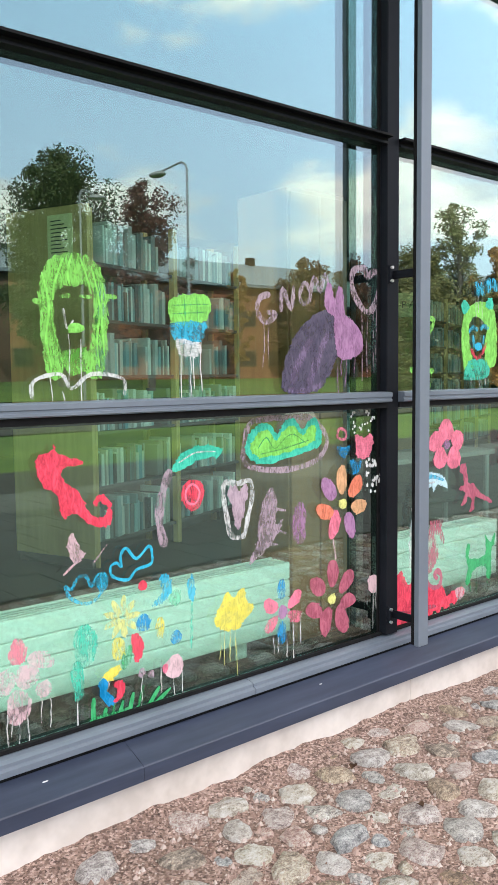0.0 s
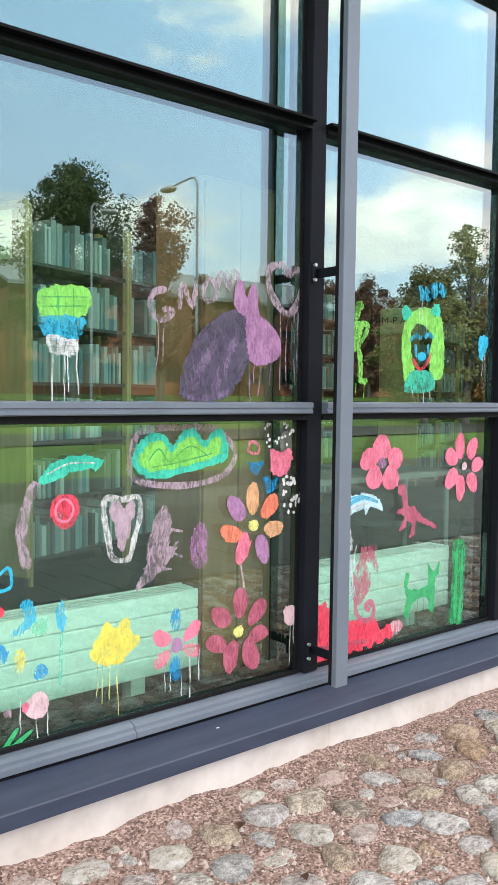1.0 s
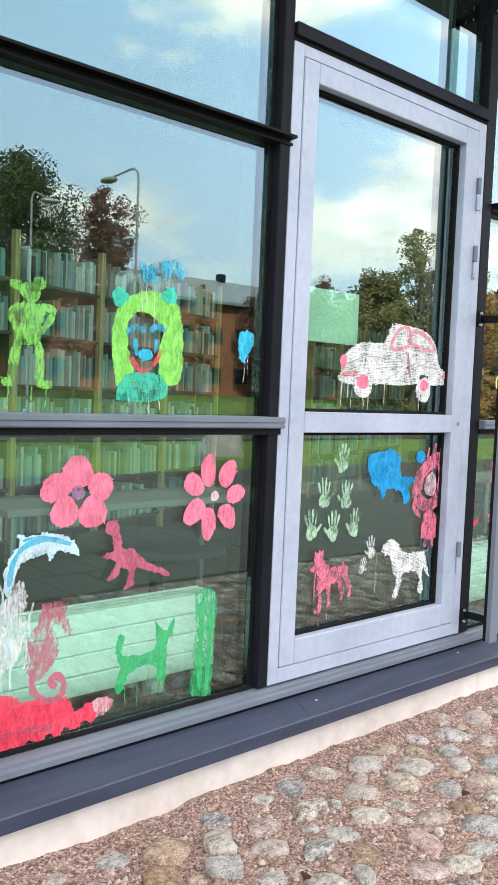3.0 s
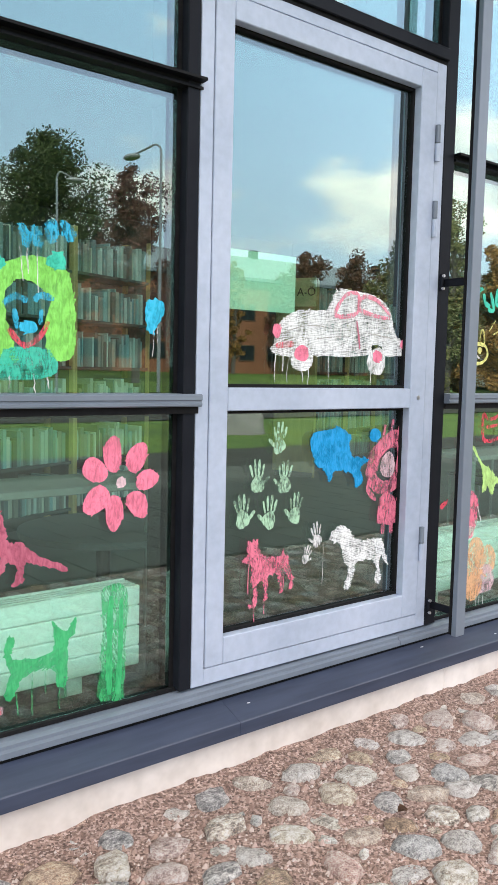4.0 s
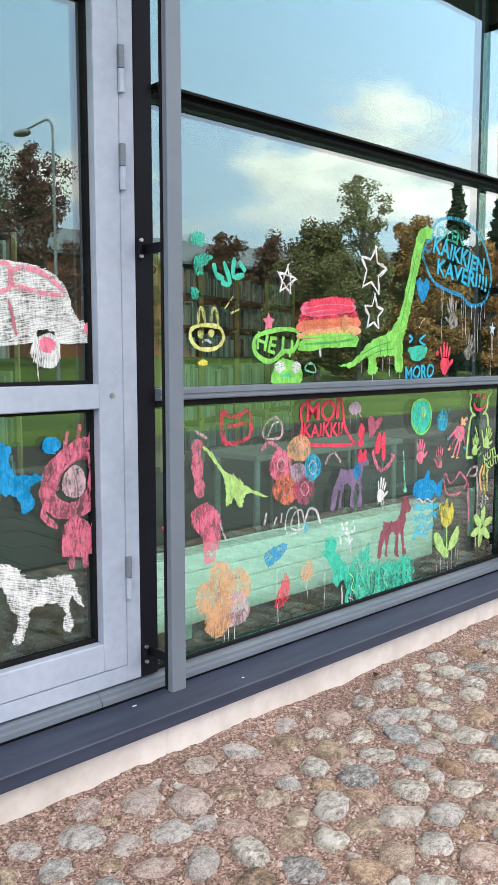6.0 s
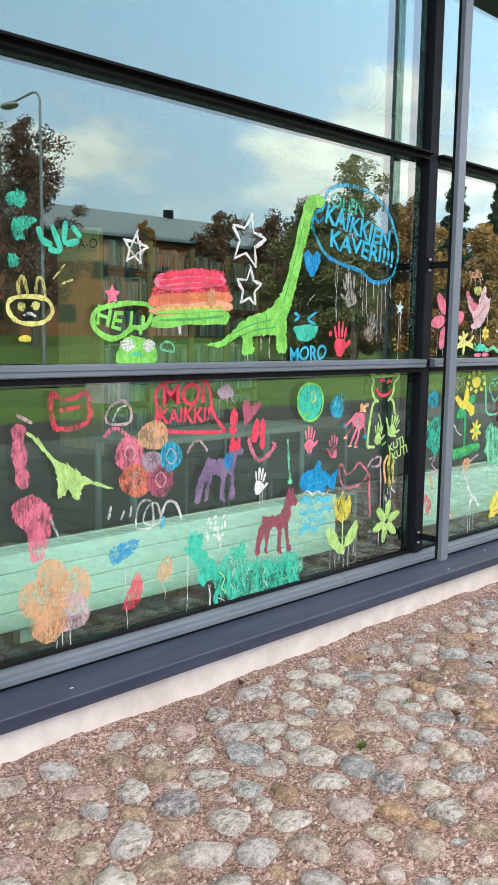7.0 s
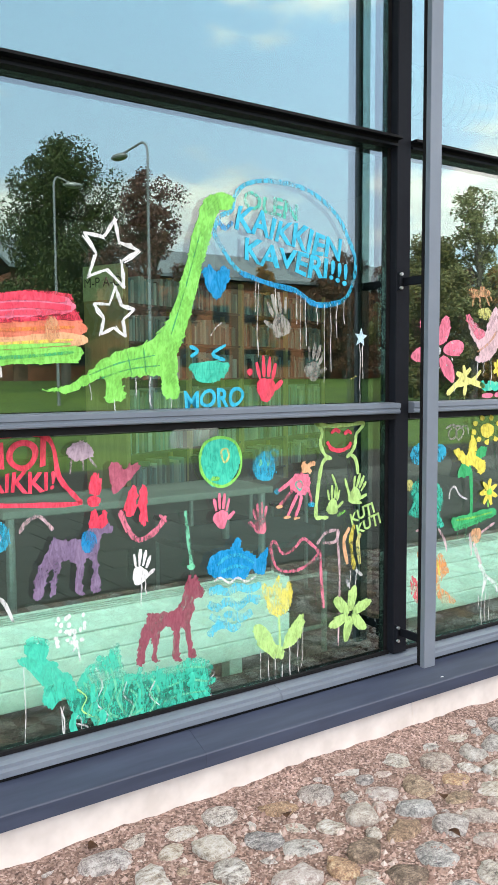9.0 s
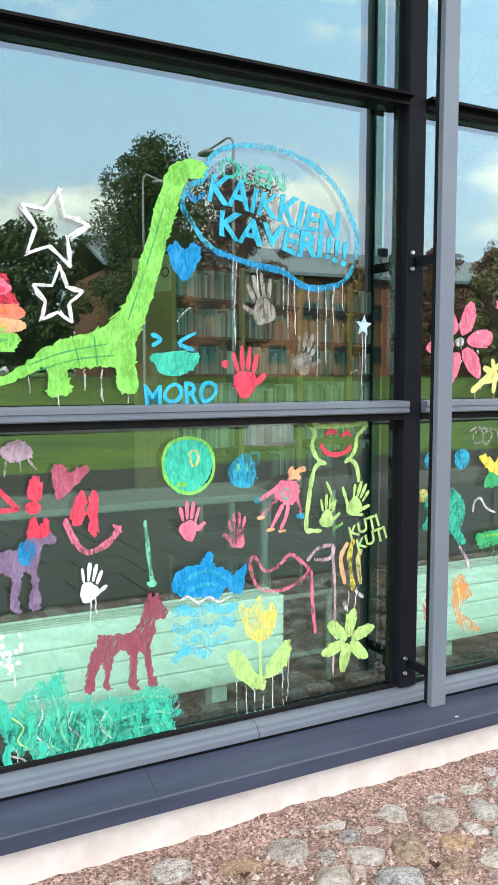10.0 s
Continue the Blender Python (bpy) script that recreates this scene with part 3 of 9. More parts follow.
def radiator(x0, x1):
    ob = thing("radiator", "long low white radiator with horizontal grooves below the window", "radiator", "radiators along the glass front")
    z0, z1, y0, y1 = 0.262, 0.565, 2.50, 2.62
    n = 4
    h = (z1 - z0) / n
    for k in range(n):
        part("panel", box(x0, x1, y0, y0 + 0.018, z0 + k * h + 0.002, z0 + (k + 1) * h - 0.002, 0.004), RADIATOR, ob)
    part("core", box(x0 + 0.004, x1 - 0.004, y0 + 0.012, y1 - 0.01, z0 + 0.004, z1 - 0.014), RADIATOR, ob)
    part("back_panel", box(x0, x1, y1 - 0.012, y1, z0, z1, 0.003), RADIATOR, ob)
    for k in range(3):
        y = y0 + 0.030 + 0.024 * k
        part("grille_bar", box(x0 + 0.004, x1 - 0.004, y, y + 0.012, z1 - 0.012, z1 - 0.002), RADIATOR, ob)
    bm = bmesh.new()
    x = x0 + 0.02
    while x < x1 - 0.03:
        add_box(bm, x, x + 0.012, y0 + 0.020, y1 - 0.014, z1 - 0.016, z1 - 0.0125)
        x += 0.034
    part("grille_webs", bm, RADIATOR, ob)
    if x1 - x0 > 1.5:
        for z in (z0 + 0.03, z1 - 0.04):
            part("pipe", add_rod(bmesh.new(), (x1 - 0.01, y0 + 0.08, z), (x1 + 0.24, y0 + 0.08, z), 0.010, sides=10), PALETOP, ob)
        part("riser", add_rod(bmesh.new(), (x1 + 0.25, y0 + 0.08, FZ), (x1 + 0.25, y0 + 0.08, z1 - 0.03), 0.013, sides=10), PALETOP, ob)
    for x in (x0 + 0.25, x1 - 0.25):
        part("foot", box(x - 0.03, x + 0.03, y0 + 0.03, y1 - 0.03, FZ, z0 + 0.01), RADIATOR, ob)
    return ob


for a, b in ((0.35, 2.36), (2.86, 3.90), (5.42, 7.46), (8.02, 10.0)):
    radiator(a, b)


ROW_TURN = radians(21)
SHELVES = (0.16, 0.51, 0.86, 1.21, 1.56, 1.91)
CASE_W = 0.925


def row_frame(x, y, k):
    """Matrix of the k-th case in a slanting row that starts at (x, y)."""
    return Matrix.Translation((x, y, FZ)) @ Matrix.Rotation(ROW_TURN, 4, "Z") @ Matrix.Translation((k * CASE_W, 0, 0))


def bookcase(m):
    ob = thing("bookcase", "open birch bookcase with dark shelves full of books", "bookcase", "bookcases in the library")
    ob.matrix_basis = m
    for y0 in (0.0, 0.25):
        part("upright", box(0, 0.022, y0, y0 + 0.045, 0, 2.23, 0.003), WOOD, ob)
        part("upright", box(CASE_W - 0.024, CASE_W - 0.002, y0, y0 + 0.045, 0, 2.23, 0.003), WOOD, ob)
    part("divider", box(0.004, 0.018, 0.0455, 0.2495, 0, 2.2), SHELFMETAL, ob)
    part("back_board", box(0.028, CASE_W - 0.03, 0.285, 0.30, 0.0, 2.18), SHELFMETAL, ob)
    for z in SHELVES:
        part("shelf", box(0.0285, CASE_W - 0.0305, 0.01, 0.2845, z - 0.022, z, 0.002), SHELFMETAL, ob)
    return ob


book_shapes = []
for w, h, d in ((0.022, 0.21, 0.15), (0.034, 0.235, 0.16), (0.028, 0.19, 0.14), (0.045, 0.25, 0.18), (0.018, 0.225, 0.15)):
    me = bpy.data.meshes.new("book")
    b_ = box(0, w, 0, d, 0, h, 0.0015)
    b_.to_mesh(me)
    b_.free()
    me.materials.append(BOOK)
    book_shapes.append((me, w))


def fill_row(m, z, rnd):
    x = 0.033
    while x < CASE_W - 0.08:
        if rnd.random() < 0.07:
            x += rnd.uniform(0.05, 0.14)
            continue
        me, w = book_shapes[rnd.randrange(len(book_shapes))]
        if x + w > CASE_W - 0.032:
            break
        bk = new("book", me)
        bk.matrix_basis = m @ Matrix.Translation((x, 0.02 + rnd.uniform(0.0, 0.03), z)) @ Matrix.Diagonal((1, 1, rnd.uniform(0.9, 1.1), 1))
        tagged(bk, "upright library book with a plain spine on a shelf", "book", "books on the shelves")
        x += w + 0.002


verts, faces = [], []


def far_row(m, z, rnd):
    x = 0.033
    while x < CASE_W - 0.08:
        w, h = rnd.uniform(0.014, 0.042), rnd.uniform(0.18, 0.27)
        if rnd.random() > 0.09:
            x1, y0, y1, z1, n = x + w - 0.002, 0.02 + rnd.uniform(0, 0.03), 0.22, z + h, len(verts)
            verts.extend(m @ Vector(c) for c in ((x, y0, z), (x1, y0, z), (x1, y0, z1), (x, y0, z1), (x, y1, z), (x1, y1, z), (x1, y1, z1), (x, y1, z1)))
            faces.extend(((n, n + 1, n + 2, n + 3), (n + 3, n + 2, n + 6, n + 7), (n + 1, n + 5, n + 6, n + 2), (n, n + 3, n + 7, n + 4), (n + 4, n + 7, n + 6, n + 5)))
        x += w


for row, (x, y, count) in enumerate(((2.59, 4.50, 5), (8.84, 6.76, 4))):
    for k in range(count):
        m, rnd = row_frame(x, y, k), random.Random(10 + 7 * k + 50 * row)
        bookcase(m)
        for z in SHELVES:
            if row == 0 and k < 2 and 0.5 < z:
                fill_row(m, z, rnd)
            else:
                far_row(m, z, rnd)
me = bpy.data.meshes.new("shelf_books")
me.from_pydata(verts, [], faces)
me.materials.append(BOOK)
tagged(new("shelf_books", me), "rows of upright library books on the further shelves", "books", kind="stuff")


def text_ob(name, body, size, loc, material, parent=None, rot=(90, 0, 0), align="CENTER", thick=0.0):
    cu = bpy.data.curves.new(name, "FONT")
    cu.body, cu.size, cu.align_x, cu.align_y, cu.extrude, cu.offset = body, size, align, "CENTER", 0.0, thick
    tmp = bpy.data.objects.new(name, cu)
    scene.collection.objects.link(tmp)
    dg = bpy.context.evaluated_depsgraph_get()
    me = bpy.data.meshes.new_from_object(tmp.evaluated_get(dg))
    bpy.data.objects.remove(tmp)
    me.materials.clear()
    me.materials.append(material)
    ob = new(name, me)
    ob.location, ob.rotation_euler = loc, [radians(a) for a in rot]
    ob.parent = parent
    return ob


def end_panel(x, y, depth, height):
    ob = thing("bookcase_end", "plain birch end board of a bookcase row", "panel", "end boards of the bookcase rows")
    ob.matrix_basis = row_frame(x, y, 0)
    part("board", box(-0.034, -0.002, 0, depth, 0.06, height, 0.003), WOOD, ob)
    part("base", box(-0.030, -0.002, 0.02, depth - 0.02, 0, 0.059, 0.003), SHELFMETAL, ob)
    return ob


def on_end(name, label, category, x, y, along, z):
    """An empty on the face of an end board; its x runs to the viewer's right, its y into the board."""
    ob = thing(name, label, category)
    ob.matrix_basis = row_frame(x, y, 0) @ Matrix.Translation((-0.036, along, z)) @ Matrix.Rotation(radians(-90), 4, "Z")
    return ob


end_panel(2.59, 4.50, 0.66, 2.25)
notice = on_end("notice_sheet", "pale printed list pinned to the birch end board", "notice", 2.59, 4.50, 0.21, 2.06)
part("sheet", box(-0.10, 0.10, -0.003, 0, -0.14, 0.14), YELLOW_SIGN, notice)
for k in range(9):
    part("text_bar", box(-0.07, 0.01 + 0.05 * ((k * 7) % 3) / 2, -0.006, -0.0035, 0.10 - 0.024 * k, 0.106 - 0.024 * k), INK, notice)
end_panel(8.84, 6.76, 0.52, 2.25)
sign = on_end("shelf_sign", "yellow shelf sign with black letters on the end board", "sign", 8.84, 6.76, 0.26, 2.10)
part("board", box(-0.25, 0.25, -0.012, 0, -0.16, 0.16, 0.002), YELLOW_SIGN, sign)
for words_, lx in (("M-P", -0.13), ("A-\u00d6", 0.13)):
    text_ob("letters", words_, 0.13, (lx, -0.016, 0.0), INK, sign)
paper = thing("paper_poster", "pale green blank sheet taped inside the door pane", "poster", at=(4.125, G + 0.026, 1.58))
part("sheet", box(0, 0.318, 0, 0.003, 0, 0.212), PAPER, paper)


def table(x, y):
    ob = thing("table", "narrow pale reading counter on thin metal legs", "table", "reading counters behind the radiators", at=(x, y, FZ))
    part("top", box(-0.62, 0.62, -0.19, 0.19, 0.71, 0.74, 0.004), PALETOP, ob)
    for sx in (-0.58, 0.58):
        for sy in (-0.15, 0.15):
            part("leg", add_rod(bmesh.new(), (sx, sy, 0), (sx, sy, 0.71), 0.018, sides=10), LAMP_GREY, ob)
    return ob


def chair(x, y, rz):
    ob = thing("chair", "dark plastic stacking chair on metal legs", "chair", "chairs at the reading table", at=(x, y, FZ))
    ob.rotation_euler = (0, 0, radians(rz))
    part("seat", box(-0.21, 0.21, -0.2, 0.2, 0.43, 0.455, 0.008), DARK, ob)
    part("backrest", box(-0.2, 0.2, 0.19, 0.215, 0.60, 0.82, 0.008), DARK, ob)
    for sx in (-0.19, 0.19):
        part("leg", add_rod(bmesh.new(), (sx, -0.18, 0), (sx, -0.18, 0.43), 0.011), LAMP_GREY, ob)
        part("leg", add_rod(bmesh.new(), (sx, 0.2, 0), (sx, 0.2, 0.62), 0.011), LAMP_GREY, ob)
    return ob


table(3.78, 3.03)
table(7.0, 3.02)


def round_table(x, y, r, z):
    ob = thing("coffee_table", "low round black table on a single column", "table", "low round tables", at=(x, y, FZ))
    h = z - FZ
    top = add_rod(bmesh.new(), (0, 0, h - 0.03), (0, 0, h), r, sides=40)
    part("tabletop", top, SHELFMETAL, ob)
    part("column", add_rod(bmesh.new(), (0, 0, 0.02), (0, 0, h - 0.031), 0.035, sides=16), DARK, ob)
    part("foot", add_rod(bmesh.new(), (0, 0, 0.0), (0, 0, 0.02), r * 0.55, sides=32), DARK, ob)


round_table(7.75, 3.35, 0.42, 0.60)
round_table(4.25, 3.40, 0.40, 0.60)
chair(7.8, 3.75, 180)
chair(8.6, 3.75, 175)


def cabinet(x0, x1, y0, y1, height):
    ob = thing("tall_cabinet", "tall narrow brown wooden cabinet standing behind the window", "cabinet", at=(x0, y0, FZ))
    part("body", box(0, x1 - x0, 0.018, y1 - y0, 0, height, 0.003), BROWNWOOD, ob)
    w = (x1 - x0) / 2
    for k in range(2):
        d = part("door", box(k * w + 0.004, (k + 1) * w - 0.004, 0, 0.018, 0.06, height - 0.02, 0.003), BROWNWOOD, ob)
        part("handle", box(k * w + (w - 0.04 if k == 0 else 0.025), k * w + (w - 0.025 if k == 0 else 0.04), -0.02, -0.0005, height * 0.6, height * 0.6 + 0.12, 0.003), LAMP_GREY, d)
    return ob


cabinet(2.39, 2.74, 2.52, 2.86, 1.98)

# ---- the ground outside ----
GZ = -0.06


def ground_z(x, y):
    far = max(0.0, -y - 24)
    return GZ - 0.006 * min(2.2 - y, 12) + 0.055 * min(far, 22) + 0.02 * math.sin(x * 0.9 + y * 1.7) * min(1.0, max(0.0, -y - 8) / 6)


def ground_strip(name, y0, y1, material, label, category, x0=-40.0, x1=110.0, nx=60, ny=10, lift=0.0):
    bm = bmesh.new()
    grid = [[bm.verts.new((x0 + (x1 - x0) * i / nx, y0 + (y1 - y0) * j / ny, 0)) for i in range(nx + 1)] for j in range(ny + 1)]
    for row in grid:
        for v in row:
            v.co.z = ground_z(v.co.x, v.co.y) + lift
    for j in range(ny):
        for i in range(nx):
            bm.faces.new((grid[j][i], grid[j][i + 1], grid[j + 1][i + 1], grid[j + 1][i]))
    bmesh.ops.recalc_face_normals(bm, faces=bm.faces[:])
    ob = structure(name, bm, material, label, category)
    return ob


ground_strip("ground", -400.0, G + 0.1, GRASS, "wide green lawn round the library", "ground", -300, 500, 80, 201, -0.03)
ground_strip("road", -7.6, -5.2, ASPHALT, "grey asphalt driveway in front of the library", "road", ny=6)
ground_strip("street", -21.5, -15.5, ASPHALT, "grey asphalt street beyond the lawn", "road", ny=6, lift=0.0)
pavement = ground_strip("pavement", -0.35, G + 0.1, GRIT, "rounded granite cobbles bedded in pinkish gritty mortar", "pavement", -6.0, 16.0, 44, 9, 0.004)
footpath = ground_strip("footpath", -5.2, -0.352, SLAB_BED, "dark grey concrete paving slabs along the cobbles", "pavement", -8.0, 34.0, 60, 9, -0.004)


# ---- trees seen in the panes ----
def leaf_cloud(name, material, parent, clumps, per, size, seed):
    rnd = random.Random(seed)
    verts, faces = [], []
    for cx, cy, cz, r, rz in clumps:
        for _ in range(per):
            u, th = rnd.uniform(-1, 1), rnd.uniform(0, 6.283)
            q = math.sqrt(1 - u * u)
            k = rnd.random() ** 0.45
            p = Vector((cx + r * k * q * math.cos(th), cy + r * k * q * math.sin(th), cz + rz * k * u))
            a = Vector((rnd.gauss(0, 1), rnd.gauss(0, 1), rnd.gauss(0, 1))).normalized()
            b = a.orthogonal().normalized()
            s = size * rnd.uniform(0.6, 1.3)
            n = len(verts)
            verts += [p - a * s, p + b * s * 0.5, p + a * s, p - b * s * 0.5]
            faces.append((n, n + 1, n + 2, n + 3))
    me = bpy.data.meshes.new(name)
    me.from_pydata(verts, [], faces)
    me.materials.append(material)
    ob = new(name, me)
    ob.parent = parent
    return ob


def broadleaf(name, x, y, height, spread, material, label, seed, per=90, n=46, low=0.25, size=0.16, drop=0.0):
    rnd = random.Random(seed)
    z0 = ground_z(x, y)
    tree = thing(name, label, "tree", at=(x, y, z0))
    trunk = bmesh.new()
    top = Vector((rnd.uniform(-0.3, 0.3), rnd.uniform(-0.3, 0.3), height * 0.86))
    mid = Vector((top.x * 0.4 + 0.15, top.y * 0.4, height * 0.45))
    add_rod(trunk, (0, 0, -0.3), mid, height * 0.022, height * 0.014)
    add_rod(trunk, mid, top, height * 0.014, 0.03)
    part("trunk", trunk, BARK, tree)
    clumps = []
    limb = bmesh.new()
    for k in range(n):
        f = low + (0.98 - low) * (k + rnd.random()) / n
        reach = spread * (math.sin(math.pi * min(1.0, (f - low) / (1 - low) * 0.85 + 0.14)) ** 0.7) * rnd.uniform(0.35, 1.05)
        th = rnd.uniform(0, 6.283)
        base = Vector((0, 0, 0)).lerp(top, max(0.15, f - 0.14))
        tip = Vector((reach * math.cos(th), reach * math.sin(th), height * f - drop * reach))
        add_rod(limb, base, tip, 0.05, 0.012, sides=5)
        r = spread * rnd.uniform(0.13, 0.26)
        clumps.append((tip.x, tip.y, tip.z, r, r * rnd.uniform(0.6, 1.0)))
        inner = base.lerp(tip, rnd.uniform(0.35, 0.75))
        clumps.append((inner.x, inner.y, inner.z + 0.2, r * 1.15, r * 0.9))
    part("limbs", limb, BARK, tree)
    leaf_cloud("crown", material, tree, clumps, per, size, seed + 1)
    return tree


def spruce(x, y, height, seed):
    rnd = random.Random(seed)
    z0 = ground_z(x, y)
    tree = thing("spruce_tree", "tall dark green narrow spruce", "tree", "spruces", at=(x, y, z0))
    part("trunk", add_rod(bmesh.new(), (0, 0, -0.3), (0, 0, height), 0.2, 0.02), BARK, tree)
    clumps = []
    for k in range(170):
        f = 0.06 + 0.93 * (k / 170)
        reach = height * 0.17 * (1 - f) ** 0.85 * rnd.uniform(0.6, 1.1)
        th = rnd.uniform(0, 6.283)
        for s in (0.2, 0.55, 0.95):
            clumps.append((reach * s * math.cos(th), reach * s * math.sin(th), height * f - 0.3 * reach * s, 0.12 + reach * 0.24, 0.2))
    leaf_cloud("crown", NEEDLE, tree, clumps, 30, 0.14, seed)
    return tree


broadleaf("broadleaf_tree", 24.0, -41.0, 13.9, 4.9, LEAF_GREEN, "large dark green broadleaf tree", 3, per=300, n=80, size=0.095, drop=0.12)
broadleaf("broadleaf_tree", 18.0, -47.0, 9.4, 4.2, LEAF_GREEN, "dark green broadleaf tree beside the houses", 4, per=150, n=60, size=0.15, low=0.1)
broadleaf("ornamental_tree", 27.0, -36.0, 11.9, 3.2, LEAF_PURPLE, "small purple-leaved ornamental tree with thin foliage", 5, per=170, n=60, size=0.085, low=0.2)
broadleaf("birch_tree", 36.3, -21.6, 10.3, 2.3, LEAF_BIRCH, "slender birch with thin yellowing foliage", 6, per=120, n=50, size=0.075, low=0.3, drop=0.25)
broadleaf("broadleaf_tree", 34.8, -23.0, 7.9, 2.9, LEAF_OLIVE, "rounded olive-brown tree by the street", 7, per=240, n=60, low=0.08, size=0.09)
broadleaf("maple_tree", 38.3, -19.7, 8.1, 2.5, LEAF_RUST, "orange-brown autumn maple by the street", 8, per=210, n=54, low=0.10, size=0.085)
broadleaf("maple_tree", 41.2, -17.3, 7.0, 2.2, LEAF_RUST, "orange-brown autumn maple by the street", 9, per=200, n=50, low=0.10, size=0.085)
broadleaf("maple_tree", 40.5, -25.5, 6.2, 2.8, LEAF_RUST, "orange-brown autumn maple by the street", 19, per=200, n=50, low=0.06, size=0.085)
broadleaf("red_brown_tree", 50.0, -46.5, 10.0, 3.4, LEAF_BROWN, "red-brown autumn tree in front of the houses", 31, per=150, n=50, low=0.06, size=0.13)
broadleaf("red_brown_tree", 56.0, -46.5, 10.4, 3.6, LEAF_BROWN, "red-brown autumn tree in front of the houses", 32, per=150, n=50, low=0.06, size=0.13)
broadleaf("red_brown_tree", 62.5, -45.0, 9.6, 3.6, LEAF_BROWN, "red-brown autumn tree in front of the houses", 33, per=150, n=50, low=0.06, size=0.13)
broadleaf("maple_tree", 41.8, -46.0, 8.6, 1.3, LEAF_RUST, "slender orange autumn tree in front of the houses", 34, per=110, n=40, low=0.12, size=0.11)
broadleaf("broadleaf_tree", 52.0, -28.0, 8.6, 4.0, LEAF_RUST, "rusty brown tree by the street", 12, per=160, n=50, low=0.08, size=0.12)
spruce(45.6, -22.0, 11.6, 21)
spruce(51.0, -22.5, 11.0, 22)
spruce(66.0, -24.0, 12.0, 23)


def boulder(x, y, wide, high, seed):
    bm = bmesh.new()
    bmesh.ops.create_icosphere(bm, subdivisions=4, radius=1.0)
    off = Vector((seed, 2.0 * seed, 0))
    for v in bm.verts:
        k = 1 + 0.22 * noise.noise(v.co * 1.3 + off) + 0.07 * noise.noise(v.co * 4.0 + off)
        v.co = Vector((v.co.x * wide / 2 * k, v.co.y * wide * 0.42 * k, v.co.z * high * k))
    for f in bm.faces:
        f.smooth = True
    ob = tagged(part("boulder", bm, BOULDER), "rounded grey granite boulder on the lawn", "boulder")
    ob.location = (x, y, ground_z(x, y) - 0.05)


boulder(14.7, -10.8, 1.2, 0.66, 3)


def street_lamp(x, y, height, arm):
    z0 = ground_z(x, y)
    lamp = thing("street_lamp", "grey steel street lamp with a bent arm", "street lamp", "street lamps", at=(x, y, z0))
    bm = bmesh.new()
    add_rod(bm, (0, 0, -0.2), (0, 0, height * 0.55), 0.075, 0.06, 12)
    add_rod(bm, (0, 0, height * 0.55), (0, 0, height - 0.35), 0.05, 0.045, 12)
    part("pole", bm, LAMP_GREY, lamp)
    bm = bmesh.new()
    prev = Vector((0, 0, height - 0.36))
    for k in range(1, 7):
        a = math.pi / 2 * k / 6
        p = Vector((arm[0] * 0.25 * (1 - math.cos(a)), arm[1] * 0.25 * (1 - math.cos(a)), height - 0.36 + 0.36 * math.sin(a)))
        add_rod(bm, prev, p, 0.042, sides=10)
        prev = p
    tip = Vector((arm[0], arm[1], height - 0.22))
    add_rod(bm, prev, tip, 0.04, sides=10)
    part("arm", bm, LAMP_GREY, lamp)
    bm = bmesh.new()
    m = Matrix.Translation(tip + Vector((arm[0] * 0.12, arm[1] * 0.12, -0.08))) @ Matrix.Rotation(math.atan2(arm[1], arm[0]), 4, "Z") @ Matrix.Diagonal((0.42, 0.2, 0.13, 1))
    bmesh.ops.create_uvsphere(bm, u_segments=16, v_segments=8, radius=1.0, matrix=m)
    part("lamp_head", bm, LAMP_GREY, lamp)
    return lamp


street_lamp(19.45, -21.9, 9.75, (-0.34, -1.3))
street_lamp(18.9, -29.3, 9.6, (0.68, 0.2))


# ---- houses across the street ----
def long_house(x, y, length, depth, wall_h, roof_h, rz, wall, label, bays):
    z0 = ground_z(x, y) - 0.2
    ob = thing("long_house", label, "house", at=(x, y, z0))
    ob.rotation_euler = (0, 0, radians(rz))
    part("wall", box(0, length, 0, depth, 0, wall_h), wall, ob)
    bm = bmesh.new()
    prof = [(-0.8, wall_h), (depth / 2, wall_h + roof_h), (depth + 0.8, wall_h), (depth + 0.8, wall_h + 0.25), (depth / 2, wall_h + roof_h + 0.25), (-0.8, wall_h + 0.25)]
    tmp = extrude_x([(a, b) for a, b in prof], -0.8, length + 0.8)
    roof = part("roof", tmp, ROOFING, ob)
    for k in range(3):
        cx = length * (0.2 + 0.3 * k)
        part("chimney", box(cx, cx + 0.7, depth / 2 - 0.3, depth / 2 + 0.3, wall_h + roof_h - 0.3, wall_h + roof_h + 0.9), DARK2, roof)
    step = length / bays
    for k in range(bays):
        for z in ([1.0] if wall_h < 4.5 else [1.2, 4.6]):
            cx = step * (k + 0.5)
            w = part("window", box(cx - step * 0.28, cx + step * 0.28, depth - 0.05, depth + 0.06, z, z + 1.4), BROWNWALL, ob)
            part("pane", box(cx - step * 0.24, cx + step * 0.24, depth + 0.04, depth + 0.08, z + 0.1, z + 1.3), DARKGLASS, w)
    for k in range(0, bays, 3):
        cx = step * k
        part("wall_panel", box(cx - 0.5, cx + 0.5, depth, depth + 0.04, 0, wall_h), BROWNWALL, ob)
    return ob


long_house(26.0, -64.0, 52.0, 12.0, 7.9, 2.7, 4.0, BRICK, "long low orange house with a blue-grey roof", 18)
long_house(54.0, -40.0, 46.0, 12.0, 4.4, 3.8, 0.0, PALEWALL, "pale low house with a grey roof", 12)
long_house(-20.0, -66.0, 36.0, 12.0, 7.4, 2.4, 0.0, BRICK, "long low orange house with a blue-grey roof", 12)


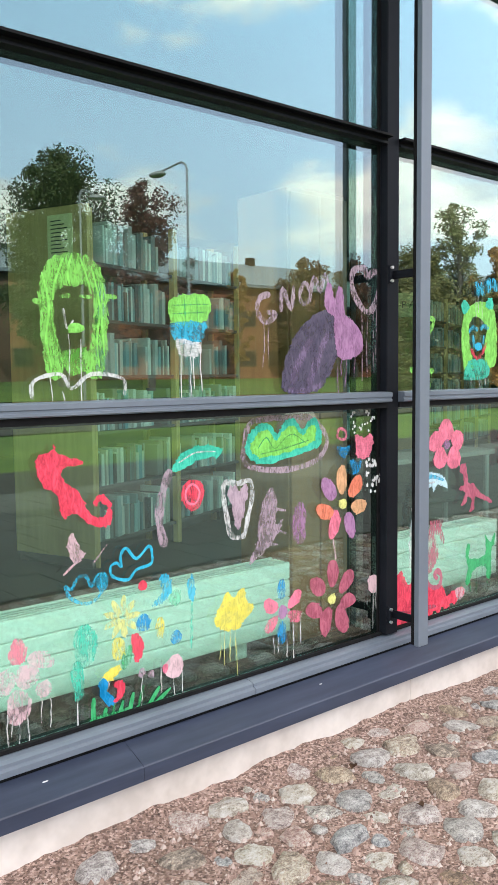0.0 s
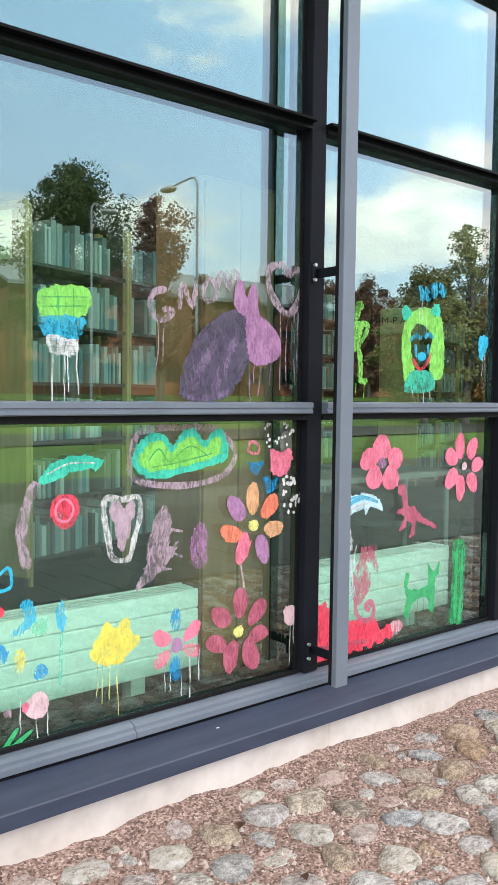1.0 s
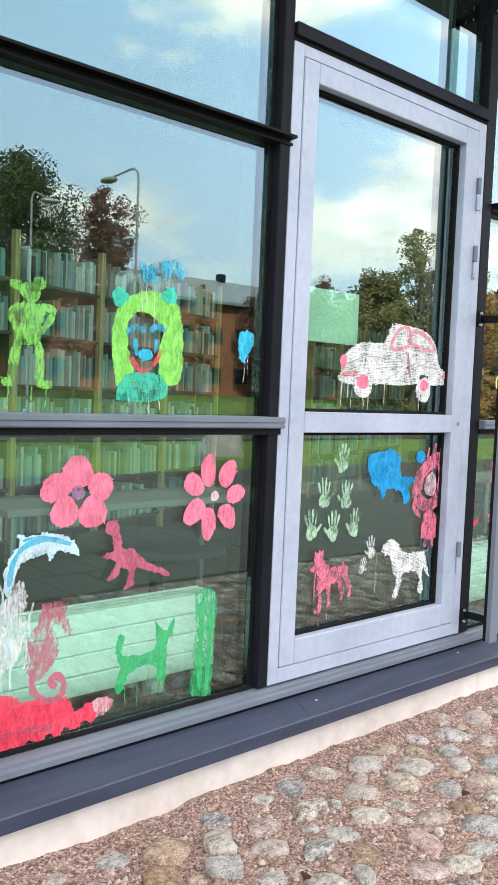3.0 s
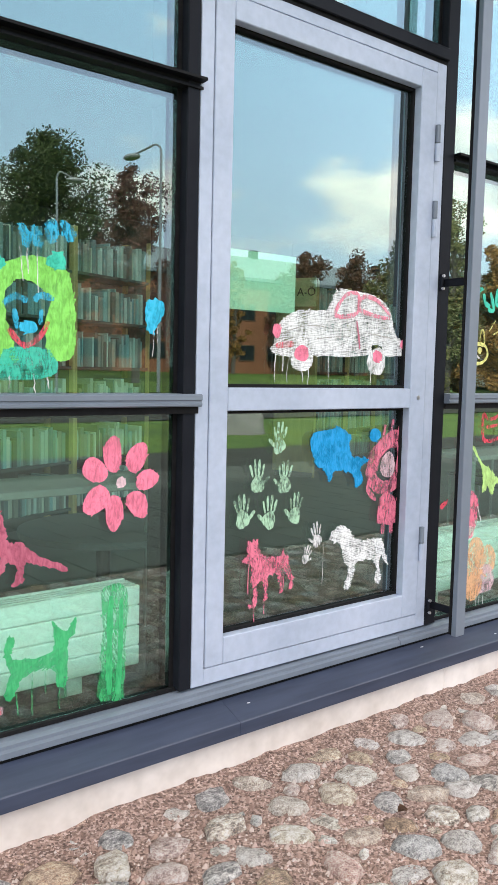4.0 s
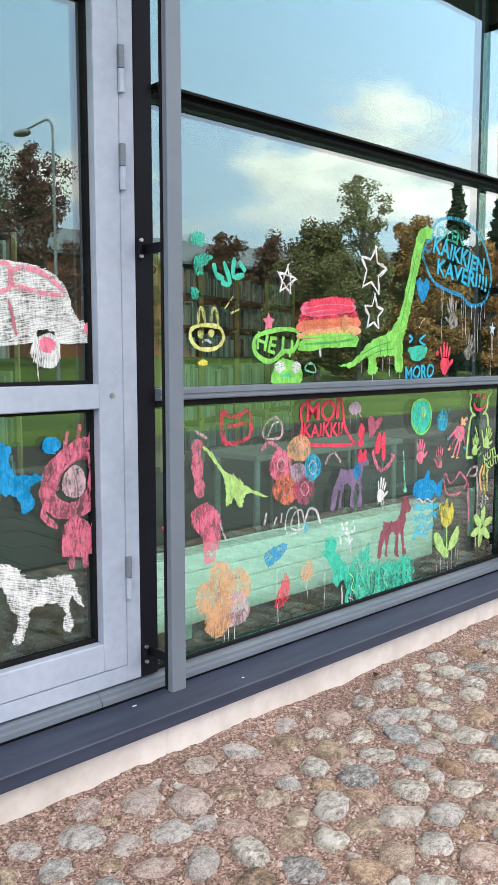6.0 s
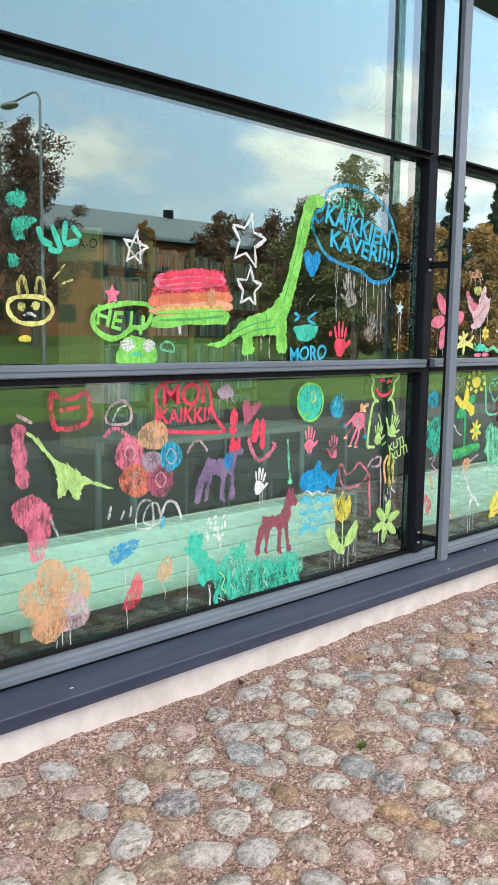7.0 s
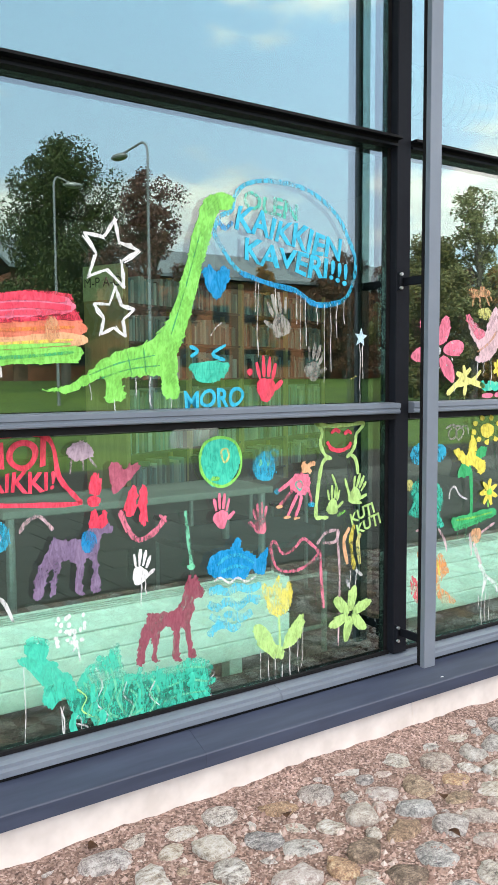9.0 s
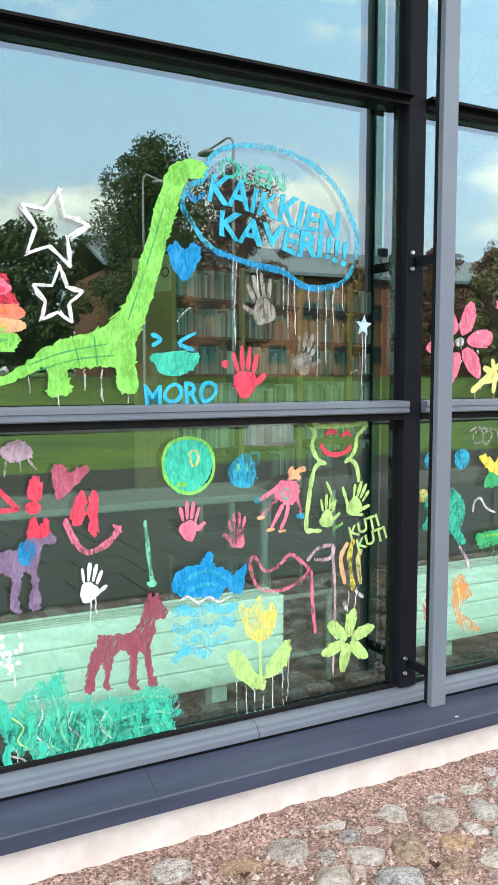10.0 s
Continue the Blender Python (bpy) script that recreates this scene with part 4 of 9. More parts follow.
# ---- a hedge of distant woods ----
def far_woods():
    rnd = random.Random(77)
    ob = tagged(thing("far_woods", "distant line of dark mixed woods behind the houses", "woods", kind="stuff"), category="woods")
    clumps = []
    for k in range(260):
        x = -60 + 220 * rnd.random()
        y = -95 - 25 * rnd.random()
        h = rnd.uniform(5, 11.5)
        z = ground_z(x, y)
        for f in (0.25, 0.55, 0.85):
            clumps.append((x, y, z + h * f, 2.6 * (1.15 - f), h * 0.2))
    leaf_cloud("foliage", LEAF_GREEN, ob, clumps, 26, 0.55, 78)
    return ob


far_woods()

# ---- window paintings ----
PALETTE = {
    "PINK": (0.90, 0.22, 0.34), "ROSE": (0.50, 0.12, 0.19), "RED": (0.88, 0.06, 0.12), "CORAL": (0.85, 0.24, 0.14), "ORANGE": (0.85, 0.30, 0.05),
    "PEACH": (0.82, 0.46, 0.24), "YELLOW": (0.84, 0.75, 0.10), "LEMON": (0.80, 0.80, 0.26), "LEMONG": (0.50, 0.78, 0.25), "LIME": (0.26, 0.74, 0.12),
    "GREEN": (0.04, 0.44, 0.15), "MINT": (0.20, 0.72, 0.44), "TURQ": (0.05, 0.62, 0.44), "SKY": (0.03, 0.52, 0.78), "BLUE": (0.0, 0.31, 0.67),
    "PURPLE": (0.095, 0.080, 0.135), "VIOLET": (0.23, 0.165, 0.29), "LILAC": (0.44, 0.22, 0.42), "MAUVE": (0.50, 0.38, 0.46), "MAROON": (0.30, 0.06, 0.10),
    "WHITE": (0.84, 0.86, 0.86), "GREY": (0.42, 0.41, 0.37), "PALE": (0.78, 0.55, 0.60), "PALEBLUE": (0.55, 0.78, 0.88), "PRINTG": (0.50, 0.80, 0.55),
}
PAINTS = {}


def paint_of(key, wash=False):
    if (key, wash) not in PAINTS:
        thin = key.endswith("~")
        base = PALETTE[key.rstrip("~")]
        cover = 0.50 if thin else 0.84
        if key == "PRINTG":
            cover = 0.50
        if key == "WHITE":
            cover = 0.78
        if wash:
            cover *= 0.66 if key.startswith("WHITE") else 0.88
        PAINTS[key, wash] = paint_mat(key.rstrip("~").lower() + ("_thin" if thin else "") + ("_wash" if wash else ""), base, cover)
    return PAINTS[key, wash]


brush = random.Random(31)
layer = [0]


def drawing(name, label, x, z):
    layer[0] = 0
    return thing(name, label, "window painting", "paintings on the glass front", at=(x, G - 0.0012, z))


def sheet(d, key, name, faces, wash=False, rise=0.0):
    """One coat of paint: flat outlines in the plane of the pane, each coat a hair above the last."""
    layer[0] = layer[0] % 24 + 1
    bm = bmesh.new()
    y = -0.0003 * layer[0]
    for k, outline in enumerate(faces):
        lift = y - rise * (k // 3)
        vs = [bm.verts.new((px, lift, pz)) for px, pz in outline]
        bm.faces.new(vs)
    for f in bm.faces:
        f.normal_update()
        if f.normal.y > 0:
            f.normal_flip()
    return part(name, bm, paint_of(key, wash), d)


def smooth(pts, closed, steps=4):
    n = len(pts)
    out = []
    for i in range(n if closed else n - 1):
        p0, p1, p2, p3 = (pts[(i + k) % n] if closed else pts[min(max(i + k, 0), n - 1)] for k in (-1, 0, 1, 2))
        for s in range(steps):
            t = s / steps
            out.append(tuple(0.5 * (2 * b + (c - a) * t + (2 * a - 5 * b + 4 * c - e) * t * t + (3 * b - a - 3 * c + e) * t ** 3) for a, b, c, e in zip(p0, p1, p2, p3)))
    if not closed:
        out.append(pts[-1])
    return out


def hatch(outline, key):
    """Brush strokes side by side that follow the long way of an outline."""
    n = len(outline)
    cx, cz = sum(p[0] for p in outline) / n, sum(p[1] for p in outline) / n
    sxx = sum((p[0] - cx) ** 2 for p in outline)
    szz = sum((p[1] - cz) ** 2 for p in outline)
    sxz = sum((p[0] - cx) * (p[1] - cz) for p in outline)
    turn = 0.5 * math.atan2(2 * sxz, sxx - szz) + brush.gauss(0, 0.12)
    c, q = math.cos(turn), math.sin(turn)
    local = [((x - cx) * c + (z - cz) * q, (z - cz) * c - (x - cx) * q) for x, z in outline]
    low, high = min(v for u, v in local), max(v for u, v in local)
    step = max(0.0052 if key.startswith("WHITE") else 0.0075, (high - low) / 60)
    wide = step * (0.74 if key.startswith("WHITE") else 0.90)
    quads, v = [], low + step * 0.5
    while v < high:
        cuts = []
        for k in range(n):
            (u0, v0), (u1, v1) = local[k], local[(k + 1) % n]
            if (v0 <= v) != (v1 <= v):
                cuts.append(u0 + (u1 - u0) * (v - v0) / (v1 - v0))
        cuts.sort()
        for u0, u1 in zip(cuts[::2], cuts[1::2]):
            a = u0
            while u1 - a > 0.008:
                end = min(u1, a + brush.uniform(0.05, 0.16))
                if u1 - end < 0.02:
                    end = u1
                lean = brush.gauss(0, step * (0.8 if key.startswith("WHITE") else 0.4))
                pts = [(a + (end - a) * t + brush.gauss(0, 0.0011) * (t in (0, 1)), v + lean * (2 * t - 1) + brush.gauss(0, step * 0.10)) for t in (0, 0.33, 0.67, 1)]
                quads += ribbon([(cx + x * c - z * q, cz + x * q + z * c) for x, z in pts], wide, False)
                a = end + brush.uniform(-0.004, 0.004)
        v += step * brush.uniform(0.92, 1.08)
    return quads


def brushed(d, key, name, outline):
    """A thin wash of colour with thicker strokes laid over it."""
    ob = sheet(d, key, name, [outline], wash=True)
    over = hatch(outline, key)
    if over:
        tagged(sheet(d, key, "brushwork", over, rise=0.0004 / len(over)), "loose thicker brushwork over the wash", kind="stuff")
    return ob


def fill(d, key, pts):
    line = smooth(pts, True, 6)
    edge = []
    for k, (x, z) in enumerate(line):
        (ax, az), (bx, bz) = line[k - 1], line[(k + 1) % len(line)]
        m = math.hypot(bx - ax, bz - az) or 1.0
        s = max(-0.005, min(0.005, brush.gauss(0, 0.0024)))
        edge.append((x + (bz - az) / m * s, z - (bx - ax) / m * s))
    return brushed(d, key, "painted_area", edge)


def ribbon(line, width, closed):
    n = len(line)
    quads, left, right = [], [], []
    for i, (x, z) in enumerate(line):
        a = line[(i - 1) % n] if closed or i else line[0]
        b = line[(i + 1) % n] if closed or i < n - 1 else line[-1]
        dx, dz = b[0] - a[0], b[1] - a[1]
        k = math.hypot(dx, dz) or 1.0
        w = width * 0.5 * brush.uniform(0.72, 1.18)
        if not closed and i in (0, n - 1):
            w *= 0.6
        left.append((x - dz / k * w, z + dx / k * w))
        right.append((x + dz / k * w, z - dx / k * w))
    for i in range(n if closed else n - 1):
        j = (i + 1) % n
        quads.append((left[i], left[j], right[j], right[i]))
    return quads


def stroke(d, key, width, pts):
    return sheet(d, key, "brush_stroke", ribbon(smooth(pts, False), width, False))


def loop(d, key, width, pts):
    return sheet(d, key, "outline_stroke", ribbon(smooth(pts, True), width, True))


def oval(x, z, rx, rz, turn, n=22, wob=0.05):
    c, s = math.cos(radians(turn)), math.sin(radians(turn))
    ph = brush.uniform(0, 6.283)
    out = []
    for k in range(n):
        a = 6.28319 * k / n
        w = 1 + wob * math.sin(3 * a + ph) + brush.gauss(0, wob * 0.4)
        u, v = rx * w * math.cos(a), rz * w * math.sin(a)
        out.append((x + u * c - v * s, z + u * s + v * c))
    return out


def spot(d, key, x, z, rx, rz, turn):
    return brushed(d, key, "dab", oval(x, z, rx, rz, turn))


def petals(d, key, x, z, r1, r2, n, turn, fat):
    for k in range(n):
        a = radians(turn) + 6.28319 * k / n
        m = (r1 + r2) / 2 * brush.uniform(0.94, 1.05)
        brushed(d, key, "petal", oval(x + m * math.sin(a), z + m * math.cos(a), r2 * fat, (r2 - r1) / 2, -math.degrees(a)))


def star(d, key, width, x, z, big, small, n, turn):
    pts = []
    for k in range(2 * n):
        a = radians(turn) + 3.14159 * k / n
        r = (big if k % 2 == 0 else small) * brush.uniform(0.92, 1.08)
        pts.append((x + r * math.sin(a) * 0.9, z + r * math.cos(a)))
    if width <= 0:
        return sheet(d, key, "star", [pts])
    for k in range(2 * n):
        a, b = pts[k], pts[(k + 1) % (2 * n)]
        mid = ((a[0] + b[0]) / 2, (a[1] + b[1]) / 2)
        sheet(d, key, "brush_stroke", ribbon([a, mid, b], width * 0.85, False))
        wob = [(p[0] + brush.uniform(-0.6, 0.6) * width, p[1] + brush.uniform(-0.6, 0.6) * width) for p in (a, mid, b)]
        sheet(d, key, "brush_stroke", ribbon(wob, width * 0.45, False))


def drips(d, key, runs):
    for x, z, length in runs:
        line, k = [], 0
        px, run = x, length * brush.uniform(0.85, 1.5)
        while k <= 6:
            line.append((px, z - run * k / 6))
            px += brush.gauss(0, 0.0022)
            k += 1
        sheet(d, key, "drip", ribbon(line, brush.uniform(0.0032, 0.0052), False))


def print_mark(d, key, x, z, size, turn, mirror):
    """A palm-sized blot with five rays."""
    flip = -1 if mirror else 1
    c, s = math.cos(radians(turn)), math.sin(radians(turn))

    def place(u, v):
        u *= flip
        return x + (u * c + v * s) * size, z + (-u * s + v * c) * size
    px, pz = place(0, -0.12)
    sheet(d, key, "blot", [oval(px, pz, size * 0.23, size * 0.25, 0, wob=0.10)])
    for u0, v0, u1, v1, w in ((-0.15, 0.10, -0.24, 0.44, 0.085), (-0.05, 0.14, -0.07, 0.58, 0.09), (0.06, 0.14, 0.10, 0.56, 0.09), (0.16, 0.08, 0.25, 0.42, 0.08), (0.20, -0.14, 0.42, 0.06, 0.10)):
        a, b = place(u0, v0), place(u1, v1)
        mids = [(a[0] + (b[0] - a[0]) * t, a[1] + (b[1] - a[1]) * t) for t in (0, 0.35, 0.7, 1.0)]
        sheet(d, key, "ray", ribbon(mids, size * w * 1.15, False))


def speckle(d, key, x0, z0, x1, z1, n, r):
    for _ in range(n):
        sheet(d, key, "dot", [oval(brush.uniform(x0, x1), brush.uniform(z0, z1), r * brush.uniform(0.7, 1.2), r * brush.uniform(0.8, 1.4), 0, 8, 0.08)])


def words(d, key, body, x, z, height, width, turn):
    layer[0] += 1
    ob = text_ob("lettering", body, 1.0, (x, -0.0003 * layer[0], z), paint_of(key), d, (90, turn, 0), thick=0.026)
    xs = [v.co.x for v in ob.data.vertices]
    zs = [v.co.y for v in ob.data.vertices]
    cx, cz = (min(xs) + max(xs)) / 2, (min(zs) + max(zs)) / 2
    fx, fz = width / (max(xs) - min(xs)), height / (max(zs) - min(zs))
    for v in ob.data.vertices:
        px, py = (v.co.x - cx) * fx, (v.co.y - cz) * fz
        # unsteady hand: the line of letters rises and falls and leans
        lean = math.sin(px * 3.1 / height + turn)
        v.co.x = px + 0.07 * py * lean + 0.03 * height * math.sin(5.0 * py / height + px * 9)
        v.co.y = py * (1 + 0.10 * math.sin(px * 2.3 / height)) + 0.045 * height * math.sin(px * 2.9 / height + 1.3 * turn)
    return ob


d = drawing("hair_shape_painting", "lime green brushed shape with a pale neckline on the pane", 1.239, 1.519)
fill(d, "LIME~", [(-0.108, 0.013), (-0.108, 0.112), (-0.075, 0.180), (0.000, 0.211), (0.077, 0.192), (0.116, 0.126), (0.123, 0.022), (0.116, -0.084), (0.098, -0.163), (0.058, -0.172), (0.039, -0.137), (0.061, -0.050), (0.073, 0.020), (0.065, 0.105), (0.007, 0.111), (-0.050, 0.095), (-0.067, 0.014), (-0.054, -0.052), (-0.034, -0.120), (-0.049, -0.171), (-0.086, -0.162), (-0.102, -0.087)])
fill(d, "LIME~", [(-0.040, -0.086), (-0.019, -0.120), (0.020, -0.123), (0.044, -0.076), (0.039, -0.137), (-0.001, -0.163), (-0.034, -0.137)])
stroke(d, "LIME", 0.0072, [(-0.100, 0.145), (-0.079, 0.047), (-0.091, -0.053), (-0.076, -0.137)])
stroke(d, "LIME", 0.0072, [(0.067, 0.174), (0.094, 0.055), (0.081, -0.050), (0.088, -0.137)])
stroke(d, "LIME", 0.0072, [(-0.028, 0.192), (-0.059, 0.115), (-0.066, 0.064)])
stroke(d, "LIME", 0.0072, [(0.029, 0.197), (0.050, 0.139), (0.065, 0.088)])
stroke(d, "LIME", 0.0072, [(0.105, 0.125), (0.099, 0.021), (0.106, -0.102)])
stroke(d, "LIME", 0.0072, [(0.000, 0.203), (-0.015, 0.151), (-0.008, 0.110)])
stroke(d, "WHITE~", 0.0127, [(-0.142, -0.233), (-0.137, -0.178), (-0.048, -0.157), (-0.012, -0.202), (0.058, -0.158), (0.170, -0.173), (0.175, -0.227)])
stroke(d, "LIME~", 0.0145, [(-0.133, 0.061), (-0.092, 0.053)])
stroke(d, "LIME~", 0.0145, [(0.110, 0.086), (0.155, 0.083)])
stroke(d, "WHITE~", 0.0072, [(-0.033, 0.041), (-0.023, -0.018), (0.000, 0.007)])
spot(d, "LIME", 0.007, -0.017, 0.0289, 0.0153, 0)
stroke(d, "LIME~", 0.0127, [(-0.047, 0.074), (-0.009, 0.081)])
stroke(d, "LIME~", 0.0127, [(0.022, 0.081), (0.064, 0.078)])
drips(d, "WHITE~", [(-0.020, -0.035, 0.136), (0.022, -0.051, 0.153), (-0.044, -0.205, 0.042), (-0.086, -0.162, 0.068)])
d = drawing("block_painting", "green and turquoise brushed block with dripping lines on the pane", 1.680, 1.524)
fill(d, "LIME", [(-0.080, 0.077), (-0.010, 0.104), (0.086, 0.095), (0.080, 0.032), (0.024, 0.003), (-0.070, 0.007)])
fill(d, "SKY~", [(-0.070, 0.007), (0.065, 0.008), (0.055, -0.042), (0.023, -0.066), (-0.064, -0.048)])
fill(d, "WHITE~", [(-0.055, -0.048), (0.040, -0.062), (0.034, -0.104), (-0.042, -0.101)])
stroke(d, "GREEN~", 0.0043, [(-0.076, 0.063), (0.081, 0.074)])
stroke(d, "GREEN~", 0.0043, [(-0.072, 0.035), (0.075, 0.047)])
stroke(d, "GREEN~", 0.0043, [(-0.022, 0.099), (-0.019, 0.009)])
stroke(d, "GREEN~", 0.0043, [(0.030, 0.098), (0.031, 0.007)])
drips(d, "WHITE~", [(-0.037, -0.095, 0.152), (-0.002, -0.100, 0.143), (0.045, -0.056, 0.181), (0.010, -0.095, 0.114)])
d = drawing("scribble_painting", "pale mauve scribbled loops on the pane", 2.168, 1.624)
stroke(d, "MAUVE~", 0.0225, [(-0.119, 0.024), (-0.169, 0.008), (-0.183, -0.040), (-0.143, -0.079), (-0.092, -0.048), (-0.137, -0.042)])
stroke(d, "MAUVE~", 0.0200, [(-0.067, -0.039), (-0.057, 0.049), (-0.015, -0.028), (0.000, 0.062)])
loop(d, "MAUVE~", 0.0175, [(0.030, 0.033), (0.059, 0.077), (0.089, 0.025), (0.047, -0.004)])
stroke(d, "MAUVE~", 0.0200, [(0.083, 0.025), (0.108, 0.101), (0.138, 0.049), (0.166, 0.116), (0.201, 0.042)])
drips(d, "MAUVE~", [(-0.156, -0.079, 0.145), (-0.129, -0.074, 0.104)])
d = drawing("violet_shape_painting", "dark violet rounded shape with a lilac front on the pane", 2.318, 1.468)
fill(d, "PURPLE", [(-0.210, -0.175), (-0.204, -0.087), (-0.136, 0.040), (-0.030, 0.118), (0.064, 0.138), (0.112, 0.091), (0.096, -0.020), (0.032, -0.120), (-0.016, -0.174), (-0.122, -0.187)])
stroke(d, "VIOLET~", 0.0369, [(-0.166, -0.150), (-0.122, -0.066), (-0.061, 0.021)])
stroke(d, "VIOLET~", 0.0369, [(-0.077, -0.162), (-0.031, -0.065), (0.032, 0.045)])
stroke(d, "PURPLE", 0.0316, [(-0.122, -0.119), (-0.061, -0.033), (0.000, 0.076)])
stroke(d, "VIOLET~", 0.0264, [(-0.187, -0.171), (-0.092, -0.177), (0.000, -0.153)])
fill(d, "LILAC", [(0.070, 0.120), (0.144, 0.114), (0.222, 0.049), (0.229, -0.019), (0.161, -0.053), (0.086, -0.038)])
fill(d, "LILAC", [(0.016, 0.136), (0.023, 0.229), (0.048, 0.235), (0.070, 0.177), (0.089, 0.227), (0.112, 0.213), (0.118, 0.113)])
drips(d, "LILAC~", [(0.089, -0.047, 0.120), (0.135, -0.053, 0.130), (0.185, -0.042, 0.109), (0.112, -0.047, 0.076)])
d = drawing("heart_outline_painting", "pale grey heart outline with long drips on the pane", 2.573, 1.689)
loop(d, "MAUVE~", 0.0285, [(-0.010, -0.080), (-0.078, -0.005), (-0.078, 0.073), (-0.011, 0.089), (0.007, 0.057), (0.058, 0.083), (0.083, 0.028), (0.042, -0.066)])
drips(d, "MAUVE~", [(-0.027, -0.081, 0.216), (0.014, -0.090, 0.296), (0.059, -0.054, 0.182), (0.042, -0.066, 0.227)])
d = drawing("red_shape_painting", "bright red curling shape on the pane", 1.228, 1.018)
fill(d, "RED", [(-0.125, 0.063), (-0.119, 0.096), (-0.072, 0.117), (-0.062, 0.130), (-0.050, 0.100), (0.026, 0.075), (0.022, 0.062), (-0.036, 0.056), (-0.037, 0.021), (0.010, -0.018), (0.038, -0.074), (0.067, -0.104), (0.107, -0.109), (0.114, -0.079), (0.088, -0.062), (0.078, -0.075), (0.064, -0.064), (0.079, -0.043), (0.109, -0.042), (0.131, -0.084), (0.123, -0.138), (0.066, -0.135), (-0.002, -0.087), (-0.041, -0.097), (-0.058, -0.029), (-0.103, 0.010)])
d = drawing("pink_smear_painting", "small pale pink smear with thin trails on the pane", 1.223, 0.816)
fill(d, "PALE~", [(-0.023, 0.027), (-0.008, 0.055), (0.019, 0.003), (0.034, -0.023), (0.008, -0.045), (-0.016, -0.015)])
stroke(d, "PALE~", 0.0075, [(-0.041, -0.073), (0.039, -0.014)])
stroke(d, "PALE~", 0.0056, [(0.058, -0.058), (0.116, 0.002)])
d = drawing("brush_shape_painting", "turquoise leaf with a pale mauve stalk on the pane", 1.671, 0.996)
fill(d, "TURQ", [(-0.075, 0.036), (-0.034, 0.090), (0.038, 0.115), (0.137, 0.100), (0.127, 0.073), (0.037, 0.066), (-0.031, 0.038)])
stroke(d, "MAUVE~", 0.0346, [(-0.082, 0.042), (-0.113, -0.027), (-0.131, -0.121), (-0.110, -0.219)])
stroke(d, "WHITE~", 0.0065, [(-0.047, 0.062), (0.025, 0.092), (0.112, 0.090)])
d = drawing("dot_painting", "pinkish red round dot on the pane", 1.682, 0.943)
spot(d, "RED~", 0.000, 0.000, 0.0485, 0.0546, 0)
loop(d, "PINK", 0.0088, [(-0.029, 0.016), (0.000, 0.037), (0.029, 0.007), (0.011, -0.031), (-0.025, -0.023)])
d = drawing("heart_shield_painting", "mauve heart inside a white shield outline on the pane", 1.880, 0.875)
loop(d, "WHITE~", 0.0211, [(-0.064, 0.058), (-0.053, 0.097), (0.004, 0.088), (0.063, 0.093), (0.071, 0.034), (0.048, -0.046), (0.028, -0.106), (-0.030, -0.098), (-0.047, -0.035)])
fill(d, "MAUVE", [(-0.043, 0.066), (-0.009, 0.083), (0.009, 0.061), (0.036, 0.085), (0.052, 0.057), (0.029, -0.024), (0.002, -0.082), (-0.023, 0.003)])
d = drawing("lilac_smear_painting", "feathery lilac smear on the pane", 2.024, 0.796)
fill(d, "MAUVE~", [(0.024, 0.141), (0.052, 0.079), (0.040, -0.005), (0.080, 0.011), (0.051, -0.039), (-0.020, -0.104), (-0.090, -0.135), (-0.048, -0.057), (-0.047, 0.006), (-0.019, 0.087)])
stroke(d, "MAUVE~", 0.0098, [(-0.005, 0.064), (0.095, 0.042)])
stroke(d, "MAUVE~", 0.0098, [(-0.019, 0.002), (0.095, -0.045)])
stroke(d, "MAUVE~", 0.0098, [(-0.062, -0.066), (0.051, -0.082)])
d = drawing("lilac_smear_painting", "small lilac pink smear on the pane", 2.187, 0.786)
fill(d, "LILAC~", [(-0.018, 0.057), (0.022, 0.075), (0.040, 0.007), (0.024, -0.080), (-0.024, -0.073), (-0.036, -0.006)])
d = drawing("cloud_painting", "green and turquoise cloud in a mauve ring on the pane", 2.106, 1.096)
loop(d, "MAUVE~", 0.0226, [(-0.188, 0.001), (-0.166, 0.078), (-0.084, 0.095), (0.001, 0.096), (0.134, 0.090), (0.212, 0.043), (0.237, -0.014), (0.180, -0.077), (0.029, -0.102), (-0.141, -0.084), (-0.194, -0.049)])
fill(d, "TURQ", [(-0.183, -0.023), (-0.172, 0.037), (-0.125, 0.070), (-0.070, 0.078), (-0.028, 0.038), (0.007, 0.079), (0.059, 0.089), (0.104, 0.048), (0.134, 0.079), (0.174, 0.089), (0.205, 0.021), (0.186, -0.026), (0.029, -0.059), (-0.113, -0.070)])
fill(d, "LIME", [(-0.159, -0.017), (-0.142, 0.025), (-0.109, 0.048), (-0.073, 0.053), (-0.034, 0.013), (0.010, 0.053), (0.059, 0.061), (0.101, 0.022), (0.137, 0.053), (0.168, 0.058), (0.174, 0.018), (0.143, -0.011), (0.029, -0.034), (-0.099, -0.046)])
stroke(d, "GREEN~", 0.0050, [(-0.126, -0.013), (-0.084, 0.026), (-0.043, -0.018), (0.015, 0.021), (0.059, 0.029), (0.119, -0.007)])
stroke(d, "GREEN~", 0.0050, [(-0.113, -0.034), (0.000, -0.021), (0.134, 0.003)])
d = drawing("flower_painting", "flower with peach, coral and lilac petals on the pane", 2.430, 0.830)
spot(d, "PEACH", -0.003, 0.099, 0.0299, 0.0598, 0)
spot(d, "CORAL", 0.078, 0.064, 0.0333, 0.0529, -45)
spot(d, "PEACH", 0.098, -0.020, 0.0299, 0.0460, 90)
